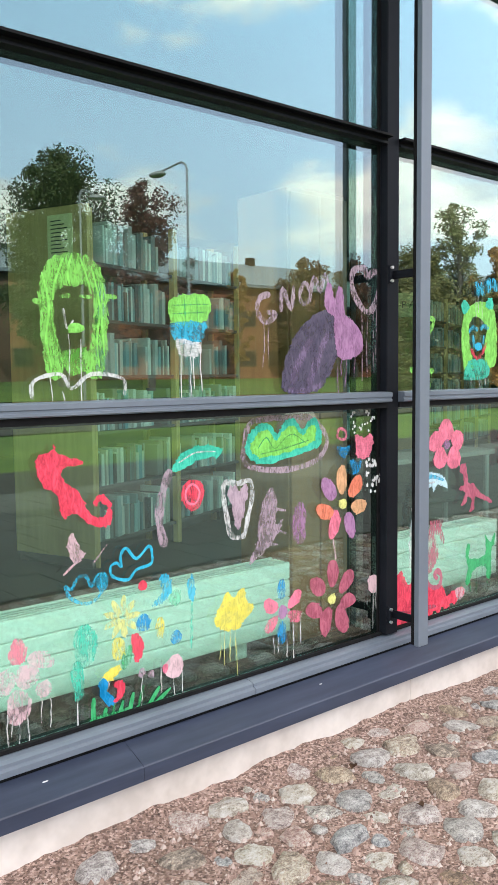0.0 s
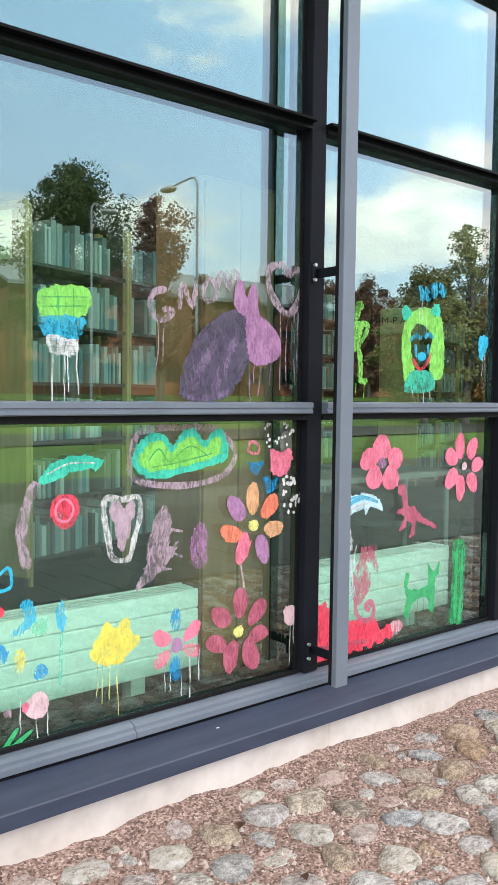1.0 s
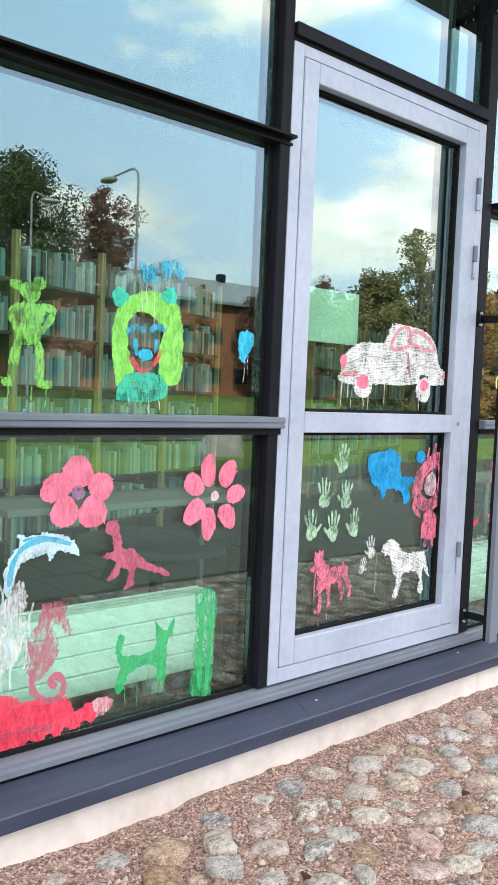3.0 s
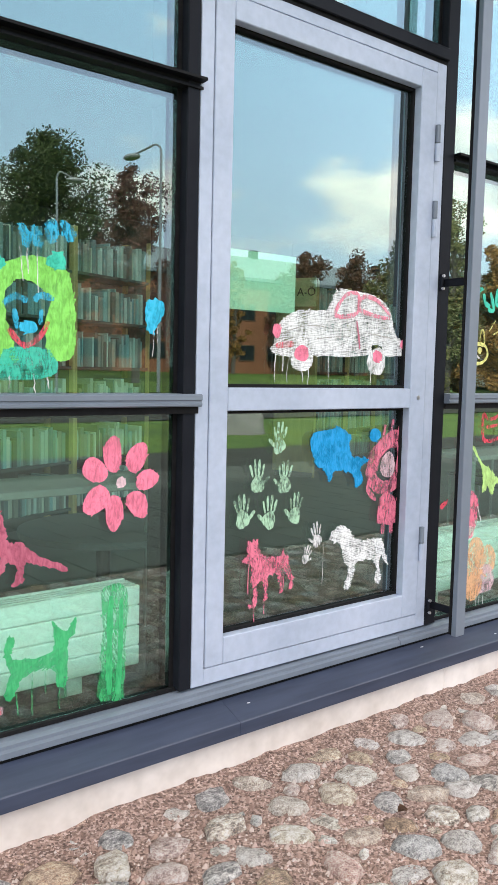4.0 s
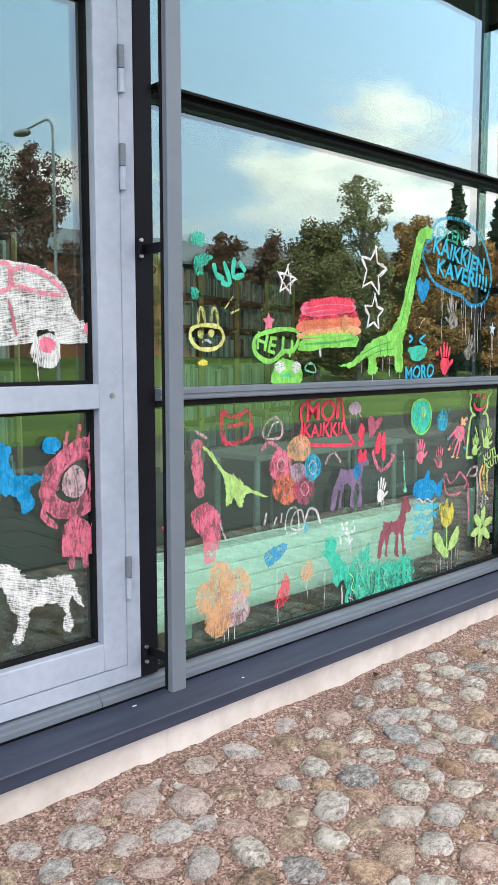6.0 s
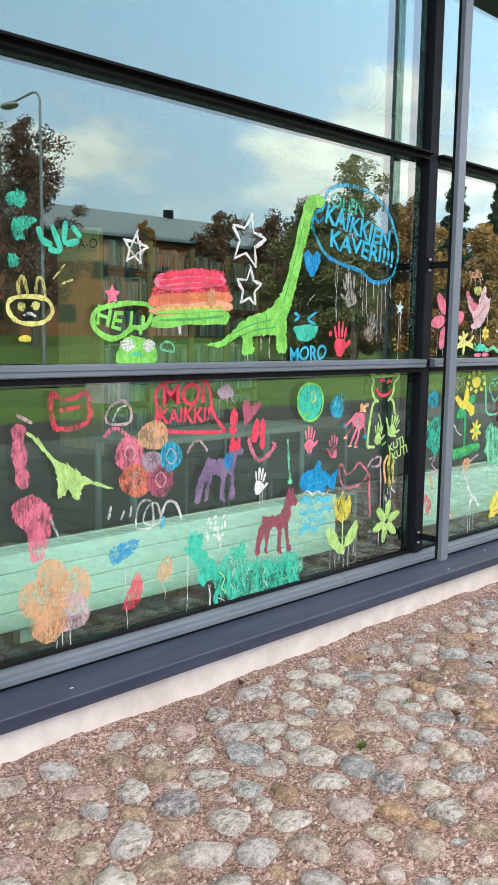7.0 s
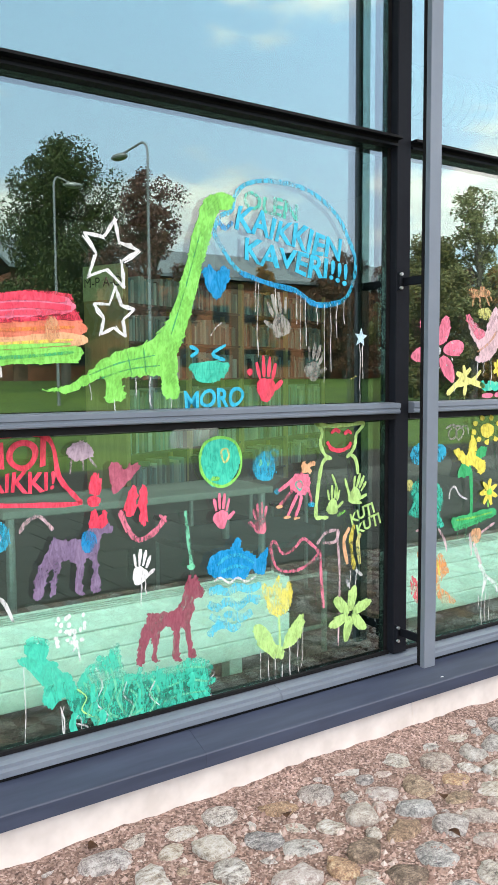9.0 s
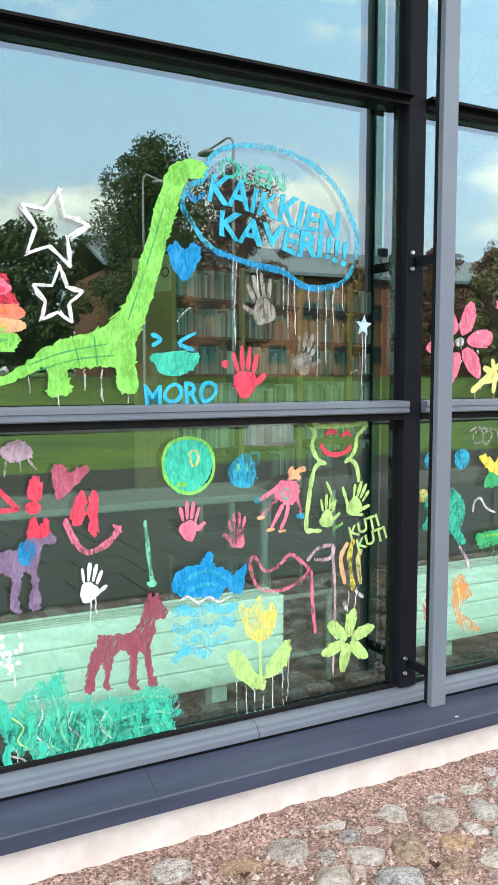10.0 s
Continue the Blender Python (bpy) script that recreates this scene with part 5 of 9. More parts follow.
spot(d, "LILAC", 0.044, -0.091, 0.0299, 0.0575, 18)
spot(d, "PINK", -0.049, -0.079, 0.0299, 0.0598, -15)
spot(d, "CORAL", -0.103, -0.020, 0.0299, 0.0506, 70)
spot(d, "LILAC", -0.081, 0.068, 0.0333, 0.0552, 40)
spot(d, "LEMON", 0.000, 0.000, 0.0233, 0.0207, 0)
stroke(d, "PALE~", 0.0084, [(-0.059, -0.135), (-0.049, -0.182), (-0.042, -0.222)])
d = drawing("flower_painting", "dark rose flower with a yellow centre on the pane", 2.365, 0.450)
spot(d, "ROSE", 0.010, 0.105, 0.0328, 0.0552, 0)
spot(d, "ROSE", 0.089, 0.059, 0.0328, 0.0552, -45)
spot(d, "ROSE", 0.096, -0.025, 0.0295, 0.0460, -85)
spot(d, "ROSE", 0.059, -0.095, 0.0360, 0.0644, 20)
spot(d, "ROSE", -0.033, -0.086, 0.0328, 0.0598, -12)
spot(d, "ROSE", -0.099, -0.029, 0.0295, 0.0506, 65)
spot(d, "ROSE", -0.080, 0.065, 0.0328, 0.0506, 50)
spot(d, "LEMON", 0.000, 0.000, 0.0229, 0.0207, 0)
d = drawing("hearts_painting", "small pink and blue hearts with white dots on the pane", 2.548, 1.035)
loop(d, "PINK~", 0.0115, [(-0.144, 0.066), (-0.134, 0.099), (-0.098, 0.088), (-0.101, 0.057)])
fill(d, "BLUE~", [(-0.150, 0.021), (-0.128, 0.031), (-0.111, 0.019), (-0.075, 0.028), (-0.085, -0.001), (-0.114, -0.020)])
fill(d, "PINK", [(-0.041, 0.037), (-0.034, 0.071), (0.007, 0.055), (0.052, 0.071), (0.070, 0.030), (0.035, -0.026), (-0.027, -0.026)])
fill(d, "BLUE~", [(-0.074, -0.041), (-0.048, -0.032), (-0.031, -0.045), (-0.007, -0.035), (-0.013, -0.074), (-0.051, -0.089)])
speckle(d, "WHITE", -0.075, 0.077, 0.070, 0.165, 22, 0.0058)
speckle(d, "WHITE", 0.018, -0.175, 0.114, -0.029, 34, 0.0070)
d = drawing("yellow_splash_painting", "yellow star-like splash with drips on the pane", 1.857, 0.503)
fill(d, "YELLOW", [(-0.088, -0.016), (-0.062, 0.026), (-0.030, 0.072), (0.003, 0.045), (0.044, 0.073), (0.065, 0.021), (0.097, -0.004), (0.070, -0.035), (0.048, -0.048), (0.020, -0.074), (-0.045, -0.066), (-0.084, -0.038)])
drips(d, "LEMON~", [(-0.045, -0.056, 0.156), (0.007, -0.056, 0.218), (-0.019, -0.065, 0.114), (-0.063, -0.046, 0.083)])
d = drawing("flower_painting", "pink and blue flower with long drips on the pane", 2.093, 0.450)
spot(d, "BLUE~", 0.001, 0.088, 0.0205, 0.0396, 0)
spot(d, "PINK", -0.055, 0.032, 0.0263, 0.0396, 60)
spot(d, "PINK", 0.069, 0.038, 0.0234, 0.0440, -50)
spot(d, "PINK~", 0.068, -0.029, 0.0234, 0.0396, -110)
spot(d, "BLUE~", -0.001, -0.081, 0.0234, 0.0440, 0)
spot(d, "PINK~", -0.055, -0.039, 0.0234, 0.0396, -50)
spot(d, "LILAC", 0.003, 0.000, 0.0234, 0.0264, 0)
drips(d, "WHITE~", [(-0.050, -0.062, 0.099), (0.053, -0.044, 0.143), (0.098, -0.030, 0.132), (-0.021, -0.094, 0.066), (0.023, -0.104, 0.088)])
d = drawing("smear_painting", "small pale pink smear with a drip on the pane", 2.614, 0.470)
fill(d, "PALE", [(-0.029, 0.021), (-0.004, 0.036), (0.036, 0.025), (0.036, -0.031), (-0.011, -0.035)])
drips(d, "WHITE~", [(0.007, -0.026, 0.133), (0.025, -0.017, 0.073)])
d = drawing("flower_painting", "large faded pink flower with many drips on the pane", 1.033, 0.451)
spot(d, "PINK~", -0.008, 0.085, 0.0284, 0.0408, 0)
spot(d, "PALE~", 0.066, 0.045, 0.0479, 0.0255, -25)
spot(d, "PALE~", 0.072, -0.048, 0.0266, 0.0255, 0)
spot(d, "PALE~", -0.011, -0.084, 0.0390, 0.0544, 0)
spot(d, "PALE~", -0.056, 0.002, 0.0390, 0.0374, 0)
spot(d, "PALE~", 0.019, 0.004, 0.0390, 0.0374, 0)
drips(d, "WHITE~", [(-0.047, -0.096, 0.085), (-0.013, -0.127, 0.085), (0.015, -0.114, 0.102), (0.062, -0.074, 0.085), (0.090, -0.076, 0.068), (-0.030, -0.105, 0.060)])
d = drawing("blue_hearts_painting", "small joined blue heart outlines on the pane", 1.258, 0.686)
loop(d, "SKY~", 0.0113, [(-0.071, 0.021), (-0.055, -0.017), (-0.011, -0.044), (0.030, -0.042), (0.072, -0.004), (0.075, 0.032), (0.042, 0.038), (0.021, 0.005), (0.002, 0.041), (-0.028, 0.040), (-0.049, 0.008)])
fill(d, "SKY~", [(0.037, 0.011), (0.046, 0.033), (0.075, 0.036), (0.074, 0.003), (0.053, -0.019)])
d = drawing("heart_outline_painting", "bright blue double heart outline on the pane", 1.430, 0.739)
loop(d, "SKY", 0.0101, [(-0.073, -0.029), (-0.080, 0.004), (-0.057, 0.013), (-0.040, -0.002), (-0.042, 0.035), (-0.020, 0.056), (0.018, 0.016), (0.068, 0.051), (0.080, 0.017), (0.073, -0.011), (0.017, -0.021), (-0.016, -0.049)])
d = drawing("dot_painting", "small red dot on the pane", 1.470, 0.661)
spot(d, "RED", 0.000, 0.000, 0.0176, 0.0171, 0)
d = drawing("blue_strokes_painting", "light blue curved strokes on the pane", 1.593, 0.626)
fill(d, "SKY~", [(-0.091, -0.043), (-0.047, -0.001), (-0.057, 0.049), (-0.034, 0.059), (-0.011, 0.041), (-0.005, 0.001), (-0.036, -0.032)])
fill(d, "SKY~", [(0.067, 0.028), (0.084, 0.037), (0.092, -0.026), (0.077, -0.059), (0.059, -0.010)])
stroke(d, "TURQ~", 0.0107, [(0.077, -0.059), (0.072, -0.222)])
spot(d, "BLUE~", 0.008, -0.168, 0.0235, 0.0234, 0)
spot(d, "MINT~", 0.006, -0.030, 0.0235, 0.0293, 0)
d = drawing("flower_painting", "thin lemon yellow star flower on the pane", 1.385, 0.570)
petals(d, "LEMON~", 0.000, 0.000, 0.0075, 0.0712, 9, 10, 0.16)
d = drawing("bouquet_painting", "mixed red, blue, green and yellow flower daubs on the pane", 1.408, 0.424)
spot(d, "BLUE~", 0.062, 0.110, 0.0280, 0.0300, 0)
fill(d, "RED", [(0.012, 0.073), (0.034, 0.079), (0.060, 0.043), (0.055, 0.006), (0.032, -0.018), (0.020, 0.014)])
spot(d, "GREEN~", -0.006, 0.010, 0.0194, 0.0413, -20)
spot(d, "YELLOW~", -0.038, 0.046, 0.0258, 0.0375, 0)
fill(d, "YELLOW", [(-0.103, -0.036), (-0.079, -0.019), (-0.033, -0.008), (-0.042, -0.038), (-0.076, -0.052)])
fill(d, "BLUE", [(-0.115, -0.051), (-0.086, -0.047), (-0.081, -0.093), (-0.046, -0.122), (-0.068, -0.135), (-0.103, -0.106)])
fill(d, "RED", [(-0.060, -0.071), (-0.030, -0.061), (-0.015, -0.092), (-0.036, -0.124), (-0.059, -0.129), (-0.045, -0.093)])
spot(d, "TURQ~", -0.159, 0.082, 0.0430, 0.0713, 0)
fill(d, "TURQ~", [(-0.210, 0.018), (-0.176, 0.037), (-0.169, -0.070), (-0.195, -0.082)])
spot(d, "PALE", 0.179, -0.066, 0.0387, 0.0413, 0)
spot(d, "PINK", 0.142, -0.063, 0.0108, 0.0169, 0)
spot(d, "YELLOW~", 0.124, 0.083, 0.0172, 0.0375, 0)
spot(d, "MAUVE~", 0.053, -0.057, 0.0129, 0.0169, 0)
spot(d, "MAUVE~", 0.089, -0.070, 0.0129, 0.0131, 0)
drips(d, "WHITE~", [(-0.189, -0.074, 0.131), (-0.076, -0.039, 0.094), (0.179, -0.102, 0.084), (0.215, -0.091, 0.075), (0.129, -0.031, 0.094), (0.053, -0.071, 0.075)])
d = drawing("grass_painting", "green painted grass blades at the pane foot on the pane", 1.404, 0.263)
stroke(d, "GREEN", 0.0164, [(-0.128, -0.031), (-0.130, 0.022), (-0.127, 0.066)])
stroke(d, "GREEN", 0.0143, [(-0.097, -0.032), (-0.083, 0.022)])
stroke(d, "GREEN~", 0.0123, [(-0.065, -0.034), (-0.053, 0.024)])
stroke(d, "GREEN", 0.0143, [(-0.038, -0.030), (-0.019, 0.029)])
stroke(d, "GREEN", 0.0164, [(-0.001, -0.033), (0.021, 0.046)])
stroke(d, "GREEN~", 0.0123, [(0.032, -0.030), (0.061, 0.060)])
stroke(d, "GREEN", 0.0143, [(0.068, -0.029), (0.124, 0.040)])
stroke(d, "GREEN", 0.0143, [(0.086, -0.026), (0.170, 0.023)])
stroke(d, "GREEN", 0.0123, [(0.111, -0.021), (0.174, -0.014)])
fill(d, "GREEN~", [(-0.142, -0.030), (-0.141, 0.001), (-0.054, 0.001), (0.055, -0.006), (0.169, -0.013), (0.174, -0.030), (0.054, -0.033), (-0.055, -0.033)])
d = drawing("green_shape_painting", "light green upright rounded shape on the pane", 2.931, 1.518)
spot(d, "LIME~", 0.010, 0.120, 0.0347, 0.0311, 0)
spot(d, "LIME~", -0.039, 0.134, 0.0191, 0.0148, 0)
spot(d, "LIME~", 0.036, 0.145, 0.0226, 0.0193, 0)
fill(d, "LIME~", [(-0.018, 0.084), (0.043, 0.086), (0.059, 0.075), (0.048, 0.031), (0.041, -0.029), (-0.035, -0.030), (-0.025, 0.031), (-0.042, 0.071)])
stroke(d, "LIME~", 0.0220, [(-0.022, 0.075), (-0.054, 0.054), (-0.038, 0.016), (-0.028, -0.006)])
stroke(d, "LIME~", 0.0220, [(0.048, 0.079), (0.085, 0.066), (0.068, 0.031), (0.043, -0.003)])
stroke(d, "LIME~", 0.0300, [(-0.025, -0.029), (-0.038, -0.073), (-0.049, -0.147)])
stroke(d, "LIME~", 0.0300, [(0.033, -0.029), (0.043, -0.073), (0.043, -0.155)])
spot(d, "LIME~", -0.059, -0.151, 0.0208, 0.0133, 0)
spot(d, "LIME~", 0.061, -0.155, 0.0278, 0.0133, 0)
drips(d, "LIME~", [(-0.059, -0.162, 0.05), (0.017, -0.162, 0.05), (0.069, -0.166, 0.05)])
d = drawing("mane_shape_painting", "green and turquoise mane shape with blue tufts on the pane", 3.368, 1.542)
fill(d, "LIME", [(-0.113, -0.176), (-0.135, -0.079), (-0.140, 0.019), (-0.114, 0.090), (-0.039, 0.133), (0.041, 0.142), (0.103, 0.122), (0.135, 0.042), (0.142, -0.062), (0.130, -0.150), (0.063, -0.161), (0.042, -0.068), (0.062, 0.015), (0.033, 0.050), (-0.036, 0.076), (-0.080, 0.034), (-0.082, -0.036), (-0.057, -0.114), (-0.049, -0.170)])
fill(d, "TURQ", [(-0.126, 0.079), (-0.143, 0.126), (-0.117, 0.144), (-0.082, 0.113)])
fill(d, "TURQ", [(0.042, 0.122), (0.067, 0.159), (0.098, 0.162), (0.106, 0.116)])
fill(d, "TURQ~", [(-0.113, -0.216), (-0.089, -0.139), (-0.025, -0.128), (0.056, -0.133), (0.069, -0.210)])
stroke(d, "SKY~", 0.0210, [(-0.089, -0.003), (-0.054, 0.022), (-0.016, 0.009)])
stroke(d, "SKY~", 0.0210, [(0.005, 0.011), (0.026, 0.029), (0.070, 0.020)])
stroke(d, "RED~", 0.0187, [(-0.075, -0.075), (-0.025, -0.122), (0.027, -0.089), (0.051, -0.047)])
spot(d, "SKY", -0.012, -0.067, 0.0292, 0.0182, 0)
stroke(d, "SKY~", 0.0164, [(-0.057, -0.014), (-0.049, -0.073)])
stroke(d, "SKY~", 0.0164, [(0.028, -0.012), (0.025, -0.059)])
fill(d, "SKY~", [(-0.045, 0.232), (-0.022, 0.227), (-0.005, 0.200), (-0.011, 0.169), (-0.032, 0.173), (-0.041, 0.205)])
fill(d, "SKY~", [(0.000, 0.232), (0.027, 0.218), (0.022, 0.196), (0.032, 0.173), (0.005, 0.173), (-0.005, 0.200)])
fill(d, "SKY~", [(0.043, 0.244), (0.070, 0.259), (0.081, 0.232), (0.076, 0.191), (0.049, 0.187), (0.038, 0.218)])
fill(d, "SKY~", [(0.092, 0.259), (0.124, 0.245), (0.143, 0.218), (0.124, 0.196), (0.097, 0.209), (0.089, 0.236)])
drips(d, "WHITE~", [(-0.073, -0.211, 0.040), (0.006, -0.202, 0.045), (0.047, -0.203, 0.036), (-0.014, 0.166, 0.081), (0.018, 0.174, 0.121), (-0.040, 0.167, 0.071)])
d = drawing("blue_daub_painting", "small light blue daub with a white drip on the pane", 3.796, 1.531)
fill(d, "SKY", [(-0.034, 0.037), (0.003, 0.060), (0.036, 0.047), (0.033, 0.002), (0.009, -0.033), (-0.002, -0.060), (-0.026, -0.035)])
drips(d, "WHITE~", [(-0.003, -0.044, 0.099), (0.015, -0.032, 0.055)])
d = drawing("flower_painting", "pink five-petalled hibiscus flower on the pane", 3.119, 1.023)
spot(d, "PINK", -0.003, 0.068, 0.0552, 0.0520, 0)
spot(d, "PINK", -0.074, 0.024, 0.0600, 0.0423, 20)
spot(d, "PINK", 0.082, 0.020, 0.0480, 0.0462, -30)
spot(d, "PINK", -0.047, -0.054, 0.0480, 0.0500, -30)
spot(d, "PINK", 0.054, -0.060, 0.0528, 0.0520, 30)
spot(d, "LILAC~", 0.000, 0.005, 0.0240, 0.0231, 0)
d = drawing("flower_painting", "pink daisy with seven separate petals on the pane", 3.675, 0.989)
spot(d, "PINK", -0.030, 0.093, 0.0335, 0.0601, 0)
spot(d, "PINK", 0.060, 0.079, 0.0366, 0.0534, -30)
spot(d, "PINK", 0.100, 0.002, 0.0335, 0.0445, -75)
spot(d, "PINK", 0.064, -0.077, 0.0366, 0.0512, 35)
spot(d, "PINK", -0.024, -0.098, 0.0335, 0.0601, 0)
spot(d, "PINK", -0.090, -0.051, 0.0396, 0.0534, -50)
spot(d, "PINK", -0.096, 0.045, 0.0366, 0.0489, 55)
spot(d, "PALE", 0.000, 0.000, 0.0183, 0.0178, 0)
d = drawing("leaping_shape_painting", "light blue leaping curved shape on the pane", 2.993, 0.839)
fill(d, "PALEBLUE", [(-0.112, -0.105), (-0.113, -0.037), (-0.089, 0.017), (-0.066, 0.043), (-0.076, 0.073), (-0.043, 0.062), (0.008, 0.069), (0.066, 0.061), (0.114, 0.034), (0.137, -0.007), (0.092, 0.005), (0.056, 0.008), (0.035, -0.019), (0.022, 0.003), (-0.023, 0.002), (-0.064, -0.023), (-0.084, -0.058), (-0.093, -0.108)])
stroke(d, "SKY~", 0.0168, [(-0.100, -0.084), (-0.086, -0.011), (-0.046, 0.036), (0.032, 0.048), (0.107, 0.027)])
stroke(d, "WHITE~", 0.0084, [(-0.091, -0.095), (-0.072, -0.022), (-0.030, 0.015), (0.044, 0.025)])
stroke(d, "SKY~", 0.0084, [(-0.058, 0.051), (-0.003, 0.059), (0.066, 0.046)])
d = drawing("water_painting", "white splashed water strokes on the pane", 2.902, 0.623)
fill(d, "WHITE~", [(-0.038, -0.125), (-0.048, -0.021), (-0.034, 0.070), (0.006, 0.121), (0.027, 0.150), (0.053, 0.096), (0.042, 0.041), (0.066, 0.000), (0.045, -0.035), (0.026, -0.089), (-0.006, -0.121)])
stroke(d, "WHITE~", 0.0081, [(-0.028, -0.099), (-0.023, 0.050)])
stroke(d, "WHITE~", 0.0081, [(0.004, -0.104), (0.018, 0.100)])
stroke(d, "WHITE~", 0.0081, [(0.035, -0.053), (0.074, 0.075)])
drips(d, "WHITE~", [(-0.027, -0.118, 0.075), (0.004, -0.104, 0.056)])
stroke(d, "PALEBLUE~", 0.0061, [(-0.024, 0.131), (-0.031, 0.086), (-0.035, 0.040)])
stroke(d, "WHITE~", 0.0041, [(0.000, -0.038), (0.004, -0.085), (-0.003, -0.131)])
stroke(d, "PALEBLUE~", 0.0041, [(0.038, -0.025), (0.056, -0.075), (0.025, -0.117)])
stroke(d, "PALEBLUE~", 0.0041, [(0.018, 0.095), (0.014, 0.049), (0.013, 0.002)])
stroke(d, "PALEBLUE~", 0.0041, [(0.048, -0.055), (0.064, -0.105), (0.046, -0.149)])
stroke(d, "WHITE~", 0.0061, [(-0.008, 0.100), (-0.010, 0.054), (0.007, 0.004)])
stroke(d, "PALEBLUE~", 0.0041, [(0.044, -0.050), (0.059, -0.100), (0.048, -0.146)])
stroke(d, "WHITE~", 0.0061, [(0.050, -0.032), (0.052, -0.080), (0.045, -0.126)])
stroke(d, "PALEBLUE~", 0.0041, [(-0.002, 0.103), (-0.010, 0.057), (0.000, 0.009)])
stroke(d, "PALEBLUE~", 0.0081, [(0.058, 0.035), (0.058, -0.012), (0.076, -0.063)])
stroke(d, "WHITE~", 0.0081, [(-0.026, 0.069), (-0.018, 0.021), (-0.031, -0.024)])
stroke(d, "PALEBLUE~", 0.0081, [(-0.006, -0.003), (-0.002, -0.051), (0.006, -0.099)])
stroke(d, "WHITE~", 0.0061, [(-0.039, 0.142), (-0.027, 0.095), (-0.034, 0.049)])
stroke(d, "WHITE~", 0.0061, [(-0.022, 0.085), (-0.020, 0.038), (-0.036, -0.006)])
d = drawing("long_tail_shape_painting", "rose red upright shape with a long tail on the pane", 3.336, 0.809)
fill(d, "ROSE", [(-0.110, 0.085), (-0.102, 0.117), (-0.066, 0.115), (-0.053, 0.055), (-0.038, 0.023), (-0.001, 0.020), (0.041, -0.023), (0.097, -0.049), (0.149, -0.080), (0.141, -0.089), (0.070, -0.061), (0.015, -0.045), (0.006, -0.067), (0.000, -0.106), (-0.031, -0.110), (-0.015, -0.065), (-0.048, -0.037), (-0.059, -0.066), (-0.100, -0.074), (-0.076, -0.044), (-0.070, -0.015), (-0.103, -0.001), (-0.114, 0.010), (-0.077, 0.024), (-0.087, 0.068)])
d = drawing("curl_shape_painting", "dark pink shape with a curled tail on the pane", 3.028, 0.547)
fill(d, "ROSE~", [(-0.078, -0.020), (-0.069, 0.039), (-0.042, 0.073), (-0.027, 0.110), (-0.017, 0.141), (0.066, 0.134), (0.059, 0.098), (0.082, 0.046), (0.069, 0.026), (0.041, 0.067), (0.008, 0.072), (0.034, 0.024), (0.032, -0.035), (0.005, -0.069), (-0.026, -0.099), (-0.062, -0.076)])
stroke(d, "ROSE", 0.0235, [(-0.050, -0.060), (-0.047, -0.127), (0.000, -0.167), (0.047, -0.165), (0.059, -0.122), (0.029, -0.093), (0.012, -0.113), (0.034, -0.133)])
d = drawing("red_ground_painting", "broad strawberry red brushed mound on the pane", 2.992, 0.321)
fill(d, "RED", [(-0.234, 0.150), (-0.210, 0.160), (-0.190, 0.173), (-0.168, 0.138), (-0.146, 0.106), (-0.093, 0.101), (-0.036, 0.069), (0.031, 0.069), (0.107, 0.051), (0.127, 0.019), (0.140, -0.004), (0.176, 0.017), (0.201, 0.018), (0.256, 0.021), (0.276, -0.014), (0.233, -0.023), (0.204, -0.050), (0.169, -0.038), (0.141, -0.060), (0.101, -0.044), (0.084, -0.067), (0.041, -0.050), (0.019, -0.076), (-0.023, -0.055), (-0.039, -0.086), (-0.080, -0.061), (-0.105, -0.085), (-0.140, -0.062), (-0.164, -0.090), (-0.198, -0.070), (-0.232, -0.092)])
stroke(d, "RED", 0.0211, [(-0.225, 0.112), (-0.145, 0.068), (-0.035, 0.036), (0.103, 0.023)])
stroke(d, "RED", 0.0211, [(-0.226, 0.048), (-0.122, 0.020), (0.011, -0.002), (0.165, -0.009)])
stroke(d, "ROSE~", 0.0169, [(-0.220, -0.008), (-0.141, -0.020), (-0.033, -0.022), (0.059, -0.032)])
fill(d, "PALE~", [(0.201, 0.018), (0.256, 0.025), (0.281, -0.013), (0.228, -0.035)])
drips(d, "RED~", [(-0.181, -0.078, 0.027), (-0.122, -0.074, 0.043), (-0.062, -0.069, 0.039), (0.000, -0.064, 0.031), (0.060, -0.052, 0.043), (0.107, -0.053, 0.035), (0.154, -0.043, 0.043), (0.203, -0.033, 0.035)])
d = drawing("green_shape_painting", "dark green striped four-legged shape on the pane", 3.400, 0.467)
fill(d, "GREEN", [(-0.120, 0.046), (-0.106, 0.079), (-0.089, 0.066), (-0.100, 0.027), (-0.081, -0.002), (0.008, -0.004), (0.040, 0.015), (0.035, 0.100), (0.059, 0.072), (0.093, 0.067), (0.117, 0.106), (0.114, 0.057), (0.090, 0.028), (0.088, -0.047), (0.081, -0.114), (0.050, -0.109), (0.038, -0.053), (-0.030, -0.050), (-0.067, -0.066), (-0.091, -0.116), (-0.122, -0.110), (-0.105, -0.039), (-0.117, 0.005)])
drips(d, "GREEN~", [(-0.081, -0.101, 0.054), (-0.030, -0.048, 0.108), (0.010, -0.051, 0.075), (0.061, -0.106, 0.065), (0.077, -0.099, 0.047)])
d = drawing("green_column_painting", "translucent green upright column on the pane", 3.653, 0.455)
fill(d, "GREEN~", [(-0.041, 0.187), (0.048, 0.176), (0.048, 0.019), (0.041, -0.160), (0.037, -0.197), (-0.052, -0.180), (-0.049, -0.076), (-0.039, 0.055)])
stroke(d, "GREEN", 0.0212, [(-0.010, 0.161), (-0.015, 0.007), (-0.014, -0.172)])
